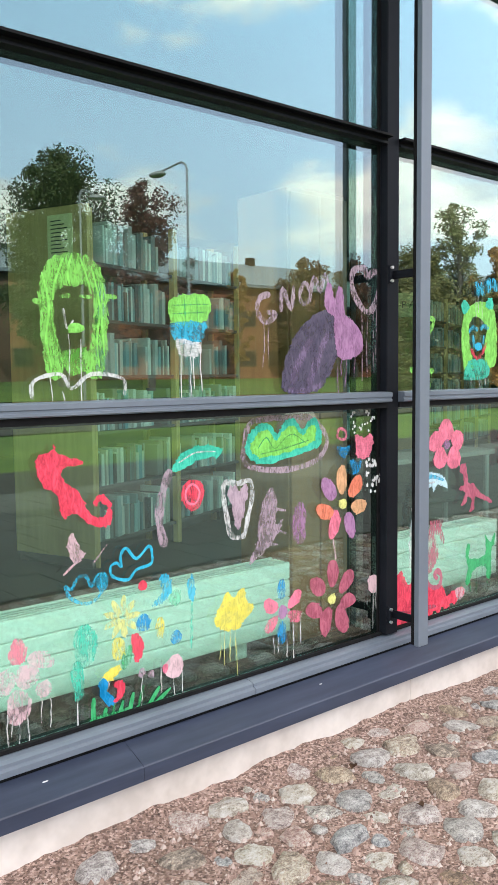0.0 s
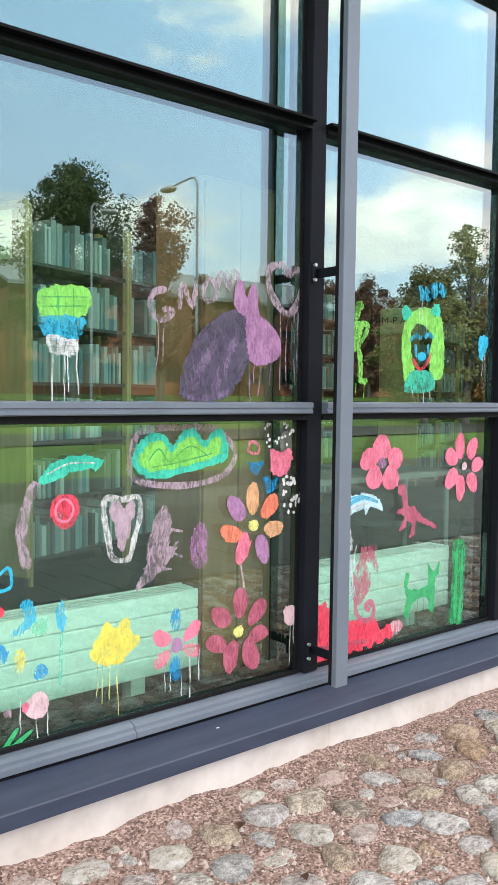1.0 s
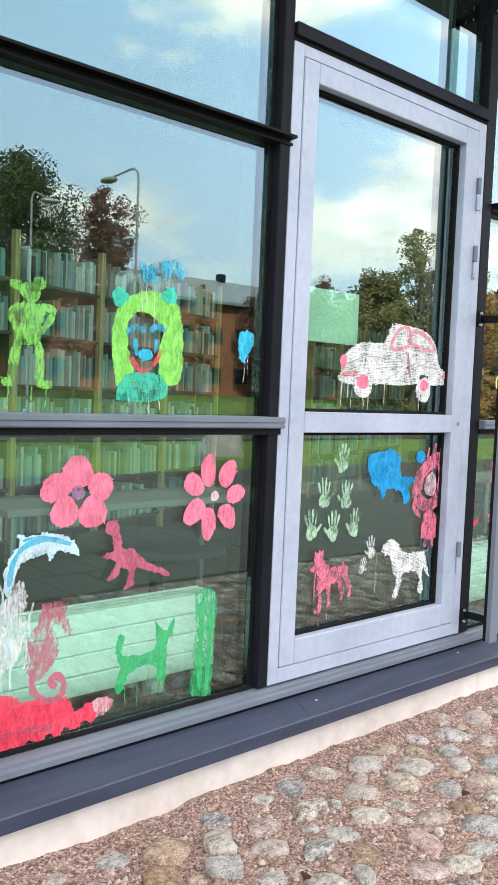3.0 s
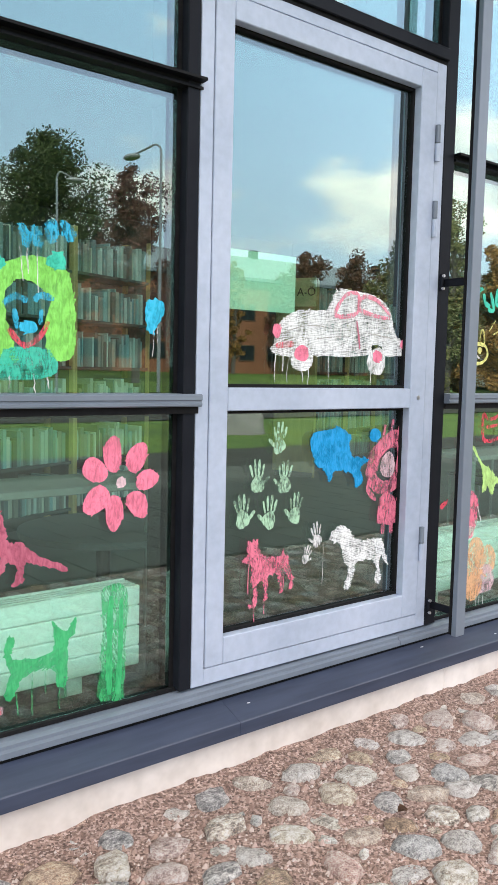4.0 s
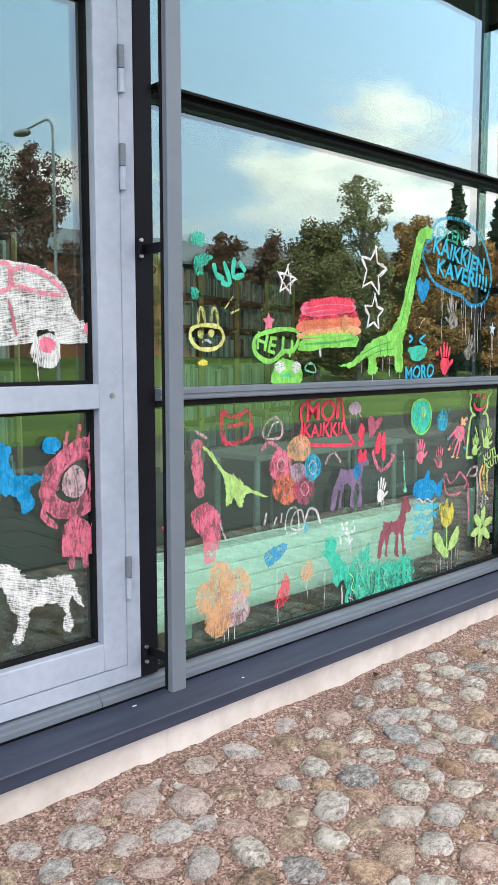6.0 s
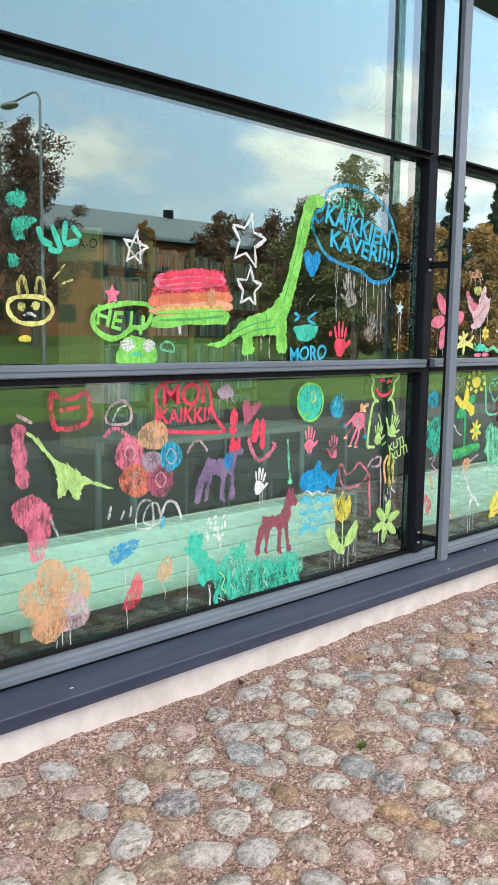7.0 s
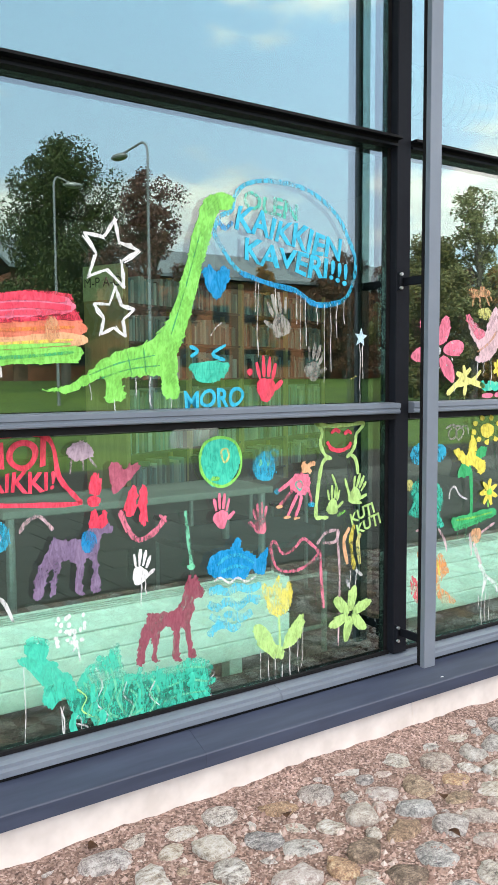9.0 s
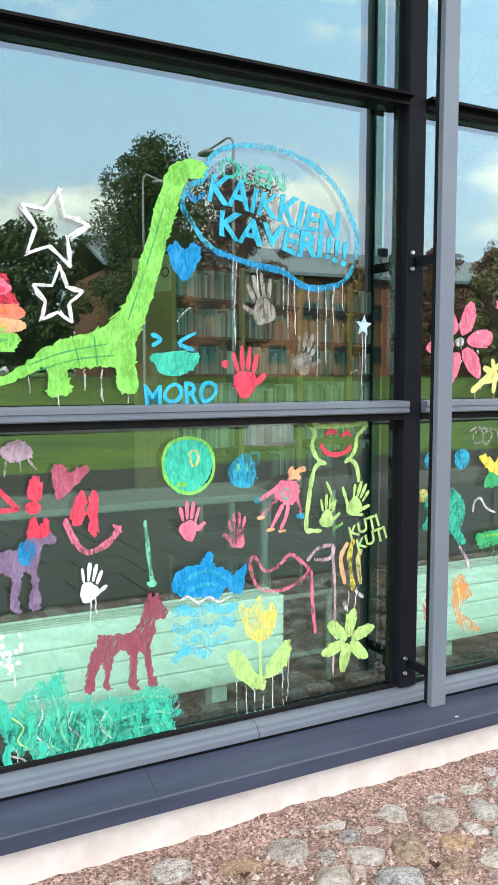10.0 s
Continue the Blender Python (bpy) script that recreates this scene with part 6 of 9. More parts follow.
stroke(d, "GREEN", 0.0185, [(0.028, 0.145), (0.026, -0.022), (0.017, -0.178)])
d = drawing("car_painting", "white brushed car with pink wheels and windows on the pane", 4.670, 1.526)
fill(d, "WHITE", [(-0.354, -0.068), (-0.330, 0.004), (-0.289, 0.043), (-0.218, 0.069), (-0.086, 0.077), (-0.046, 0.141), (-0.005, 0.161), (0.112, 0.160), (0.219, 0.140), (0.284, 0.090), (0.320, 0.004), (0.381, -0.042), (0.396, -0.082), (0.259, -0.091), (0.242, -0.054), (0.180, -0.049), (0.144, -0.093), (-0.157, -0.101), (-0.184, -0.068), (-0.228, -0.064), (-0.261, -0.110), (-0.360, -0.093)])
spot(d, "WHITE", -0.209, -0.109, 0.0570, 0.0560, 0)
spot(d, "WHITE", 0.210, -0.116, 0.0541, 0.0560, 0)
spot(d, "PINK", -0.212, -0.095, 0.0370, 0.0311, 0)
spot(d, "PINK", 0.212, -0.096, 0.0285, 0.0249, 0)
spot(d, "PINK", -0.340, -0.016, 0.0199, 0.0270, 0)
spot(d, "PINK", 0.371, -0.041, 0.0199, 0.0228, 0)
stroke(d, "RED~", 0.0222, [(-0.346, -0.071), (-0.254, -0.060)])
loop(d, "PINK~", 0.0172, [(-0.038, 0.058), (0.010, 0.137), (0.082, 0.149), (0.082, 0.074)])
loop(d, "PINK~", 0.0172, [(0.099, 0.087), (0.115, 0.141), (0.204, 0.128), (0.276, 0.064)])
stroke(d, "ROSE", 0.0098, [(0.080, 0.044), (0.094, -0.016), (0.104, -0.069)])
stroke(d, "GREY~", 0.0049, [(-0.318, -0.024), (-0.191, 0.011), (-0.056, 0.008)])
stroke(d, "GREY~", 0.0049, [(-0.137, -0.036), (0.030, -0.019)])
stroke(d, "GREY~", 0.0049, [(0.147, -0.003), (0.305, -0.019)])
drips(d, "WHITE~", [(-0.346, -0.083, 0.093), (-0.311, -0.092, 0.083), (-0.279, -0.100, 0.104), (-0.208, -0.158, 0.052), (-0.175, -0.118, 0.114), (-0.067, -0.099, 0.073), (0.177, -0.153, 0.041)])
d = drawing("splayed_print", "pale green five-rayed paint print on the pane", 4.360, 1.127)
print_mark(d, "PRINTG", 0.000, -0.030, 0.1303, 4, 1)
d = drawing("splayed_print", "pale green five-rayed paint print on the pane", 4.254, 0.986)
print_mark(d, "PRINTG", 0.001, -0.029, 0.1365, -4, 0)
d = drawing("splayed_print", "pale green five-rayed paint print on the pane", 4.390, 0.976)
print_mark(d, "PRINTG", 0.001, -0.030, 0.1360, 3, 1)
d = drawing("splayed_print", "pale green five-rayed paint print on the pane", 4.187, 0.860)
print_mark(d, "PRINTG", 0.001, -0.029, 0.1386, -6, 0)
d = drawing("splayed_print", "pale green five-rayed paint print on the pane", 4.317, 0.847)
print_mark(d, "PRINTG", 0.001, -0.030, 0.1382, 2, 1)
d = drawing("splayed_print", "pale green five-rayed paint print on the pane", 4.447, 0.853)
print_mark(d, "PRINTG", 0.001, -0.031, 0.1312, 6, 1)
d = drawing("splayed_print", "pair of white paint prints on the pane", 4.545, 0.696)
print_mark(d, "WHITE~", -0.032, -0.059, 0.0798, 20, 0)
print_mark(d, "WHITE~", 0.022, 0.012, 0.1092, -8, 1)
drips(d, "WHITE~", [(0.056, -0.018, 0.115)])
d = drawing("red_shape_painting", "pinkish red standing four-legged shape on the pane", 4.319, 0.600)
fill(d, "PINK~", [(-0.106, 0.116), (-0.097, 0.136), (-0.083, 0.125), (-0.074, 0.139), (-0.066, 0.127), (-0.053, 0.136), (-0.051, 0.105), (-0.040, 0.083), (-0.021, 0.068), (0.002, 0.061), (0.042, 0.057), (0.065, 0.064), (0.072, 0.082), (0.079, 0.078), (0.080, 0.062), (0.097, 0.053), (0.106, 0.035), (0.109, 0.009), (0.121, -0.017), (0.131, -0.043), (0.129, -0.076), (0.109, -0.077), (0.113, -0.052), (0.100, -0.026), (0.084, -0.002), (0.072, 0.009), (0.065, -0.008), (0.076, -0.039), (0.080, -0.065), (0.074, -0.087), (0.059, -0.087), (0.063, -0.063), (0.053, -0.034), (0.040, -0.008), (0.021, -0.011), (0.002, -0.014), (-0.002, -0.039), (-0.002, -0.074), (-0.000, -0.104), (-0.021, -0.107), (-0.019, -0.074), (-0.025, -0.034), (-0.047, -0.032), (-0.053, -0.048), (-0.051, -0.082), (-0.051, -0.109), (-0.064, -0.124), (-0.095, -0.122), (-0.093, -0.110), (-0.074, -0.102), (-0.072, -0.065), (-0.083, -0.021), (-0.083, 0.014), (-0.087, 0.044), (-0.106, 0.048), (-0.127, 0.053), (-0.125, 0.066), (-0.108, 0.073), (-0.100, 0.088), (-0.108, 0.101)])
drips(d, "PINK~", [(-0.093, 0.051, 0.101), (-0.065, -0.104, 0.057), (-0.013, -0.113, 0.045), (0.076, 0.024, 0.081)])
d = drawing("white_shape_painting", "white standing four-legged shape on the pane", 4.819, 0.599)
fill(d, "WHITE", [(-0.176, 0.101), (-0.154, 0.130), (-0.111, 0.143), (-0.071, 0.122), (-0.040, 0.088), (0.028, 0.067), (0.107, 0.071), (0.144, 0.040), (0.166, -0.020), (0.185, -0.060), (0.161, -0.048), (0.133, -0.009), (0.122, -0.060), (0.140, -0.109), (0.125, -0.132), (0.098, -0.116), (0.106, -0.058), (0.063, -0.019), (-0.015, -0.023), (-0.029, -0.059), (-0.046, -0.112), (-0.072, -0.132), (-0.088, -0.111), (-0.066, -0.053), (-0.098, 0.007), (-0.117, 0.065), (-0.152, 0.078)])
d = drawing("blue_shape_painting", "bright blue rounded blot with a forked end on the pane", 4.671, 1.023)
fill(d, "BLUE", [(-0.150, 0.077), (-0.118, 0.106), (-0.032, 0.113), (-0.004, 0.123), (0.073, 0.081), (0.066, 0.050), (0.088, -0.004), (0.164, -0.008), (0.183, -0.023), (0.135, -0.052), (0.155, -0.109), (0.107, -0.129), (0.100, -0.085), (0.045, -0.059), (-0.013, -0.055), (-0.040, -0.097), (-0.070, -0.051), (-0.112, -0.027), (-0.140, 0.025)])
spot(d, "BLUE", 0.217, 0.082, 0.0345, 0.0276, 0)
d = drawing("pink_ring_painting", "rose pink ring above a solid skirt shape on the pane", 4.971, 0.948)
loop(d, "PINK~", 0.0416, [(-0.108, -0.019), (-0.089, 0.073), (-0.018, 0.132), (0.060, 0.151), (0.096, 0.094), (0.086, -0.007), (0.029, -0.076), (-0.052, -0.069)])
fill(d, "PINK~", [(-0.054, -0.200), (-0.041, -0.122), (0.003, -0.087), (0.065, -0.132), (0.065, -0.209), (0.052, -0.230), (-0.040, -0.220)])
stroke(d, "PINK~", 0.0222, [(-0.015, -0.216), (-0.016, -0.268)])
stroke(d, "PINK~", 0.0222, [(0.035, -0.222), (0.040, -0.271)])
stroke(d, "PINK~", 0.0167, [(-0.035, 0.137), (-0.021, 0.199)])
stroke(d, "PINK~", 0.0167, [(0.010, 0.146), (0.027, 0.220)])
stroke(d, "PINK~", 0.0167, [(0.059, 0.156), (0.077, 0.205)])
stroke(d, "ROSE~", 0.0222, [(-0.071, 0.005), (-0.057, 0.060), (0.005, 0.108), (0.061, 0.110)])
loop(d, "PINK~", 0.0250, [(-0.083, -0.012), (-0.067, 0.058), (-0.011, 0.104), (0.048, 0.120), (0.070, 0.075), (0.059, 0.000), (0.015, -0.047), (-0.037, -0.047)])
stroke(d, "PINK~", 0.0222, [(-0.101, -0.033), (-0.119, -0.070), (-0.067, -0.119)])
stroke(d, "PINK~", 0.0222, [(0.081, -0.029), (0.103, -0.078), (0.065, -0.132)])
spot(d, "PALE~", -0.001, 0.027, 0.0459, 0.0546, 0)
d = drawing("turquoise_marks_painting", "smeared turquoise brush marks on the pane", 5.603, 1.740)
fill(d, "TURQ~", [(-0.103, 0.003), (-0.074, 0.026), (-0.015, 0.027), (-0.027, 0.002), (-0.062, -0.021), (-0.053, -0.046), (-0.094, -0.043)])
stroke(d, "TURQ", 0.0232, [(-0.006, 0.000), (0.009, -0.042), (0.046, -0.055)])
stroke(d, "TURQ", 0.0232, [(0.045, 0.010), (0.077, -0.070), (0.031, -0.069)])
stroke(d, "TURQ", 0.0232, [(0.101, 0.030), (0.095, -0.043), (0.152, -0.033)])
stroke(d, "TURQ", 0.0206, [(0.123, 0.016), (0.159, -0.021)])
fill(d, "TURQ~", [(-0.120, 0.095), (-0.057, 0.108), (-0.051, 0.070), (-0.109, 0.059)])
stroke(d, "LEMON~", 0.0077, [(0.047, -0.170), (0.093, -0.118)])
stroke(d, "LEMON~", 0.0077, [(0.078, -0.185), (0.125, -0.167)])
fill(d, "TURQ~", [(-0.117, -0.099), (-0.085, -0.105), (-0.088, -0.137), (-0.117, -0.135)])
d = drawing("long_eared_ring_painting", "yellow ring with two long pale loops on the pane", 5.559, 1.480)
loop(d, "LEMON", 0.0154, [(-0.076, 0.005), (-0.035, 0.025), (0.060, 0.023), (0.088, -0.020), (0.049, -0.058), (-0.029, -0.061), (-0.070, -0.034)])
loop(d, "LEMON~", 0.0128, [(-0.035, 0.031), (-0.038, 0.074), (-0.021, 0.090), (-0.006, 0.032)])
loop(d, "LEMON~", 0.0128, [(0.027, 0.029), (0.030, 0.081), (0.048, 0.088), (0.060, 0.025)])
spot(d, "LEMON~", -0.029, -0.007, 0.0149, 0.0150, 0)
spot(d, "LEMON~", 0.024, -0.002, 0.0149, 0.0150, 0)
stroke(d, "WHITE~", 0.0102, [(-0.023, -0.037), (0.000, -0.028), (0.024, -0.039)])
spot(d, "YELLOW", -0.020, -0.113, 0.0238, 0.0107, 0)
d = drawing("star_painting", "white star with doubled lines on the pane", 5.994, 1.700)
star(d, "WHITE", 0.0116, 0.000, 0.000, 0.0628, 0.0279, 5, 8)
star(d, "WHITE~", 0.0093, 0.000, 0.000, 0.0372, 0.0186, 5, 40)
d = drawing("star_painting", "solid pink star on the pane", 5.893, 1.528)
star(d, "PINK", 0.0000, 0.000, 0.000, 0.0418, 0.0209, 5, 0)
d = drawing("speech_bubble_painting", "lime green speech bubble with green lettering on the pane", 5.936, 1.436)
loop(d, "LIME", 0.0203, [(-0.115, -0.035), (-0.126, 0.010), (-0.093, 0.041), (0.027, 0.064), (0.127, 0.057), (0.128, 0.007), (0.092, -0.025), (0.046, -0.025), (-0.006, -0.058), (-0.057, -0.065)])
words(d, "LIME", "HE I !", -0.007, 0.000, 0.0744, 0.2110, 9)
d = drawing("green_blob_painting", "light green blob with two white bumps on the pane", 6.001, 1.323)
fill(d, "LIME", [(-0.087, -0.044), (-0.074, 0.024), (-0.036, 0.055), (0.035, 0.048), (0.087, 0.011), (0.078, -0.047)])
spot(d, "WHITE", -0.043, 0.024, 0.0322, 0.0240, 0)
spot(d, "WHITE", 0.054, 0.021, 0.0286, 0.0240, 0)
stroke(d, "TURQ", 0.0090, [(-0.035, -0.016), (0.001, -0.007), (0.026, -0.019)])
loop(d, "MINT~", 0.0090, [(0.110, 0.011), (0.128, 0.035), (0.166, 0.030), (0.174, -0.002)])
d = drawing("striped_block_painting", "block of red, orange and green brush stripes on the pane", 6.258, 1.532)
fill(d, "RED~", [(-0.154, 0.084), (0.017, 0.114), (0.162, 0.111), (0.184, 0.069), (0.182, 0.015), (-0.159, -0.010), (-0.171, 0.043)])
fill(d, "PINK", [(-0.150, 0.079), (0.017, 0.104), (0.154, 0.100), (0.164, 0.055), (-0.141, 0.029)])
fill(d, "CORAL", [(-0.167, 0.005), (0.181, 0.030), (0.187, -0.021), (-0.158, -0.043)])
fill(d, "PEACH", [(-0.155, -0.036), (0.183, -0.011), (0.188, -0.051), (-0.161, -0.072)])
fill(d, "LIME", [(-0.172, -0.077), (-0.056, -0.068), (0.184, -0.046), (0.186, -0.098), (0.023, -0.104), (-0.175, -0.123)])
stroke(d, "RED", 0.0224, [(-0.146, 0.072), (0.017, 0.099), (0.154, 0.093)])
stroke(d, "RED", 0.0192, [(-0.153, 0.048), (0.018, 0.072), (0.172, 0.068)])
stroke(d, "RED~", 0.0160, [(-0.156, 0.029), (0.019, 0.050), (0.181, 0.051)])
stroke(d, "ORANGE~", 0.0128, [(-0.159, -0.014), (0.020, 0.000), (0.182, 0.010)])
stroke(d, "YELLOW~", 0.0096, [(-0.154, -0.053), (0.021, -0.040), (0.175, -0.029)])
stroke(d, "GREEN~", 0.0096, [(-0.161, -0.091), (0.022, -0.082), (0.176, -0.067)])
stroke(d, "RED~", 0.0128, [(-0.163, 0.014), (0.173, 0.040)])
stroke(d, "LIME", 0.0128, [(-0.169, -0.063), (0.167, -0.042)])
spot(d, "PEACH~", 0.108, 0.003, 0.0236, 0.0396, 0)
stroke(d, "WHITE~", 0.0160, [(-0.059, -0.110), (-0.054, -0.144)])
d = drawing("star_painting", "large white outlined star on the pane", 6.577, 1.780)
star(d, "WHITE", 0.0140, -0.012, 0.000, 0.1160, 0.0500, 5, 11)
d = drawing("star_painting", "smaller white outlined star on the pane", 6.584, 1.585)
star(d, "WHITE", 0.0130, -0.008, 0.000, 0.0860, 0.0400, 5, 4)
d = drawing("long_neck_shape_painting", "lime green long-necked shape with short legs on the pane", 6.677, 1.612)
fill(d, "LIME", [(-0.345, -0.262), (-0.288, -0.257), (-0.222, -0.229), (-0.155, -0.181), (-0.085, -0.142), (0.001, -0.118), (0.060, -0.082), (0.104, -0.017), (0.164, 0.145), (0.217, 0.320), (0.248, 0.376), (0.312, 0.405), (0.361, 0.388), (0.342, 0.351), (0.297, 0.336), (0.260, 0.245), (0.217, 0.104), (0.175, -0.036), (0.136, -0.129), (0.128, -0.198), (0.135, -0.291), (0.077, -0.295), (0.064, -0.227), (0.002, -0.223), (-0.068, -0.228), (-0.076, -0.257), (-0.067, -0.294), (-0.132, -0.301), (-0.132, -0.250), (-0.146, -0.224), (-0.195, -0.246), (-0.262, -0.274)])
stroke(d, "GREEN~", 0.0051, [(-0.190, -0.218), (-0.085, -0.180), (0.045, -0.154)])
stroke(d, "GREEN~", 0.0051, [(-0.168, -0.235), (-0.056, -0.201), (0.061, -0.188)])
stroke(d, "GREEN~", 0.0051, [(0.105, -0.085), (0.164, 0.077), (0.224, 0.264)])
stroke(d, "GREEN~", 0.0051, [(-0.057, -0.146), (-0.042, -0.223)])
stroke(d, "GREEN~", 0.0051, [(0.001, -0.129), (0.010, -0.218)])
drips(d, "WHITE~", [(-0.190, -0.246, 0.044), (-0.107, -0.297, 0.040), (-0.028, -0.227, 0.055), (0.025, -0.227, 0.077), (0.098, -0.295, 0.031)])
d = drawing("speech_bubble_painting", "sky blue speech bubble with turquoise lettering and drips on the pane", 7.266, 1.866)
loop(d, "SKY~", 0.0173, [(-0.284, 0.070), (-0.308, 0.014), (-0.275, -0.041), (-0.208, -0.112), (-0.081, -0.147), (0.043, -0.166), (0.140, -0.211), (0.262, -0.196), (0.318, -0.131), (0.333, -0.036), (0.292, 0.053), (0.235, 0.130), (0.135, 0.190), (0.040, 0.212), (-0.082, 0.214), (-0.170, 0.193), (-0.218, 0.154), (-0.241, 0.091)])
stroke(d, "BLUE~", 0.0193, [(-0.208, -0.116), (-0.081, -0.147), (0.043, -0.169), (0.140, -0.215), (0.262, -0.199)])
stroke(d, "BLUE~", 0.0173, [(-0.293, 0.049), (-0.265, 0.031), (-0.233, 0.055)])
words(d, "TURQ~", "OLEN", -0.066, 0.127, 0.0639, 0.2400, 5)
words(d, "SKY", "KAIKKIEN", 0.021, 0.035, 0.0852, 0.4860, 10)
words(d, "SKY", "KAVERI!!!", 0.053, -0.063, 0.0816, 0.4810, 7)
drips(d, "WHITE~", [(-0.136, -0.133, 0.106), (-0.125, -0.141, 0.195), (-0.050, -0.162, 0.071), (0.043, -0.175, 0.106), (0.064, -0.182, 0.195), (0.086, -0.190, 0.124), (0.140, -0.211, 0.089), (0.206, -0.208, 0.177), (0.239, -0.201, 0.106), (0.273, -0.190, 0.071), (0.177, -0.209, 0.231)])
d = drawing("heart_painting", "solid blue heart on the pane", 6.965, 1.714)
fill(d, "BLUE", [(-0.048, -0.007), (-0.053, 0.034), (-0.026, 0.053), (0.000, 0.032), (0.026, 0.054), (0.052, 0.037), (0.045, -0.008), (0.011, -0.059), (-0.024, -0.045)])
d = drawing("cup_painting", "turquoise bowl shape with strokes and lettering on the pane", 6.943, 1.408)
fill(d, "TURQ", [(-0.084, 0.020), (0.059, 0.028), (0.053, -0.017), (0.021, -0.039), (-0.046, -0.041), (-0.073, -0.014)])
stroke(d, "SKY", 0.0125, [(-0.089, 0.081), (-0.057, 0.067), (-0.086, 0.046)])
stroke(d, "SKY", 0.0125, [(0.057, 0.088), (0.002, 0.056), (0.053, 0.035)])
words(d, "SKY", "MORO", 0.009, -0.097, 0.0680, 0.2440, -3)
stroke(d, "WHITE~", 0.0054, [(-0.005, 0.119), (0.014, 0.145), (0.042, 0.166)])
d = drawing("splayed_print", "bright red five-rayed paint print on the pane", 7.172, 1.374)
print_mark(d, "RED", 0.000, -0.014, 0.1739, 0, 0)
spot(d, "RED~", -0.072, 0.028, 0.0122, 0.0124, 0)
d = drawing("splayed_print", "large grey five-rayed paint print on the pane", 7.231, 1.616)
print_mark(d, "GREY~", 0.006, -0.026, 0.1739, -12, 1)
d = drawing("splayed_print", "small grey five-rayed paint print on the pane", 7.397, 1.449)
print_mark(d, "GREY~", -0.006, -0.026, 0.1517, 14, 0)
d = drawing("star_painting", "small pale blue solid star with drips on the pane", 7.630, 1.535)
star(d, "PALEBLUE", 0.0000, 0.000, 0.000, 0.0399, 0.0171, 5, 5)
drips(d, "WHITE~", [(-0.007, -0.025, 0.171), (0.012, -0.021, 0.114)])
stroke(d, "LEMON~", 0.0064, [(-0.056, -0.164), (-0.023, -0.150)])
d = drawing("speech_bubble_painting", "red speech bubble with red lettering on the pane", 6.248, 1.105)
loop(d, "RED", 0.0160, [(-0.152, -0.002), (-0.158, 0.059), (-0.119, 0.094), (-0.023, 0.111), (0.076, 0.107), (0.114, 0.069), (0.132, -0.028), (0.187, -0.097), (0.195, -0.115), (0.074, -0.110), (-0.133, -0.084)])
words(d, "RED", "MOI", -0.017, 0.049, 0.0882, 0.2190, -2)
words(d, "RED", "KAIKKI!", -0.013, -0.035, 0.0630, 0.2610, 1)
d = drawing("mauve_shape_painting", "mauve cap with three short strokes on the pane", 6.454, 1.139)
fill(d, "MAUVE", [(-0.049, 0.014), (-0.022, 0.044), (0.016, 0.042), (0.042, 0.012), (0.024, -0.008), (-0.023, -0.013)])
stroke(d, "MAUVE~", 0.0073, [(-0.033, -0.010), (-0.039, -0.054)])
stroke(d, "MAUVE~", 0.0073, [(0.005, -0.013), (0.006, -0.045)])
stroke(d, "MAUVE~", 0.0073, [(0.026, -0.007), (0.051, -0.039)])
d = drawing("heart_painting", "dusky pink heart on the pane", 6.595, 1.063)
fill(d, "ROSE", [(-0.046, 0.009), (-0.041, 0.047), (-0.013, 0.045), (0.008, 0.023), (0.054, 0.042), (0.055, 0.016), (0.018, -0.020), (-0.031, -0.053)])
d = drawing("red_mark_painting", "red exclamation stroke on the pane", 6.495, 1.034)
fill(d, "RED", [(-0.017, 0.007), (-0.008, 0.042), (0.015, 0.042), (0.021, -0.020), (-0.014, -0.019)])
spot(d, "RED", -0.002, -0.042, 0.0231, 0.0180, 0)
d = drawing("red_strokes_painting", "red upright strokes over a pink curve on the pane", 6.654, 0.946)
fill(d, "RED", [(-0.053, -0.001), (-0.034, 0.076), (-0.007, 0.076), (-0.019, -0.011)])
fill(d, "RED", [(0.000, -0.019), (0.006, 0.075), (0.028, 0.069), (0.027, -0.043), (0.010, -0.048)])
stroke(d, "PINK~", 0.0197, [(-0.071, 0.007), (-0.042, -0.061), (-0.001, -0.098), (0.062, -0.073), (0.099, -0.027)])
stroke(d, "PINK~", 0.0099, [(0.074, -0.021), (0.103, -0.049)])
d = drawing("arc_painting", "pale pink arc on the pane", 6.301, 0.936)
stroke(d, "PALE~", 0.0122, [(-0.053, -0.021), (-0.029, 0.012), (0.007, 0.026), (0.033, 0.006), (0.054, -0.023)])
d = drawing("purple_shape_painting", "purple standing four-legged shape with red tips on the pane", 6.414, 0.825)
fill(d, "VIOLET", [(-0.125, -0.101), (-0.117, -0.046), (-0.082, 0.020), (-0.063, 0.050), (-0.056, 0.068), (-0.027, 0.050), (0.030, 0.051), (0.053, 0.066), (0.070, 0.110), (0.118, 0.105), (0.142, 0.073), (0.133, 0.057), (0.108, 0.059), (0.093, 0.016), (0.092, -0.039), (0.096, -0.123), (0.065, -0.123), (0.072, -0.055), (0.061, -0.016), (0.040, -0.032), (0.036, -0.114), (0.043, -0.129), (0.009, -0.122), (0.016, -0.047), (0.009, -0.021), (-0.028, -0.016), (-0.046, -0.056), (-0.056, -0.108), (-0.073, -0.115), (-0.062, -0.036), (-0.081, -0.055), (-0.099, -0.120), (-0.126, -0.121)])
fill(d, "RED", [(0.063, 0.089), (0.080, 0.147), (0.093, 0.111), (0.115, 0.138), (0.124, 0.086)])
spot(d, "BLUE~", 0.058, 0.039, 0.0263, 0.0360, 0)
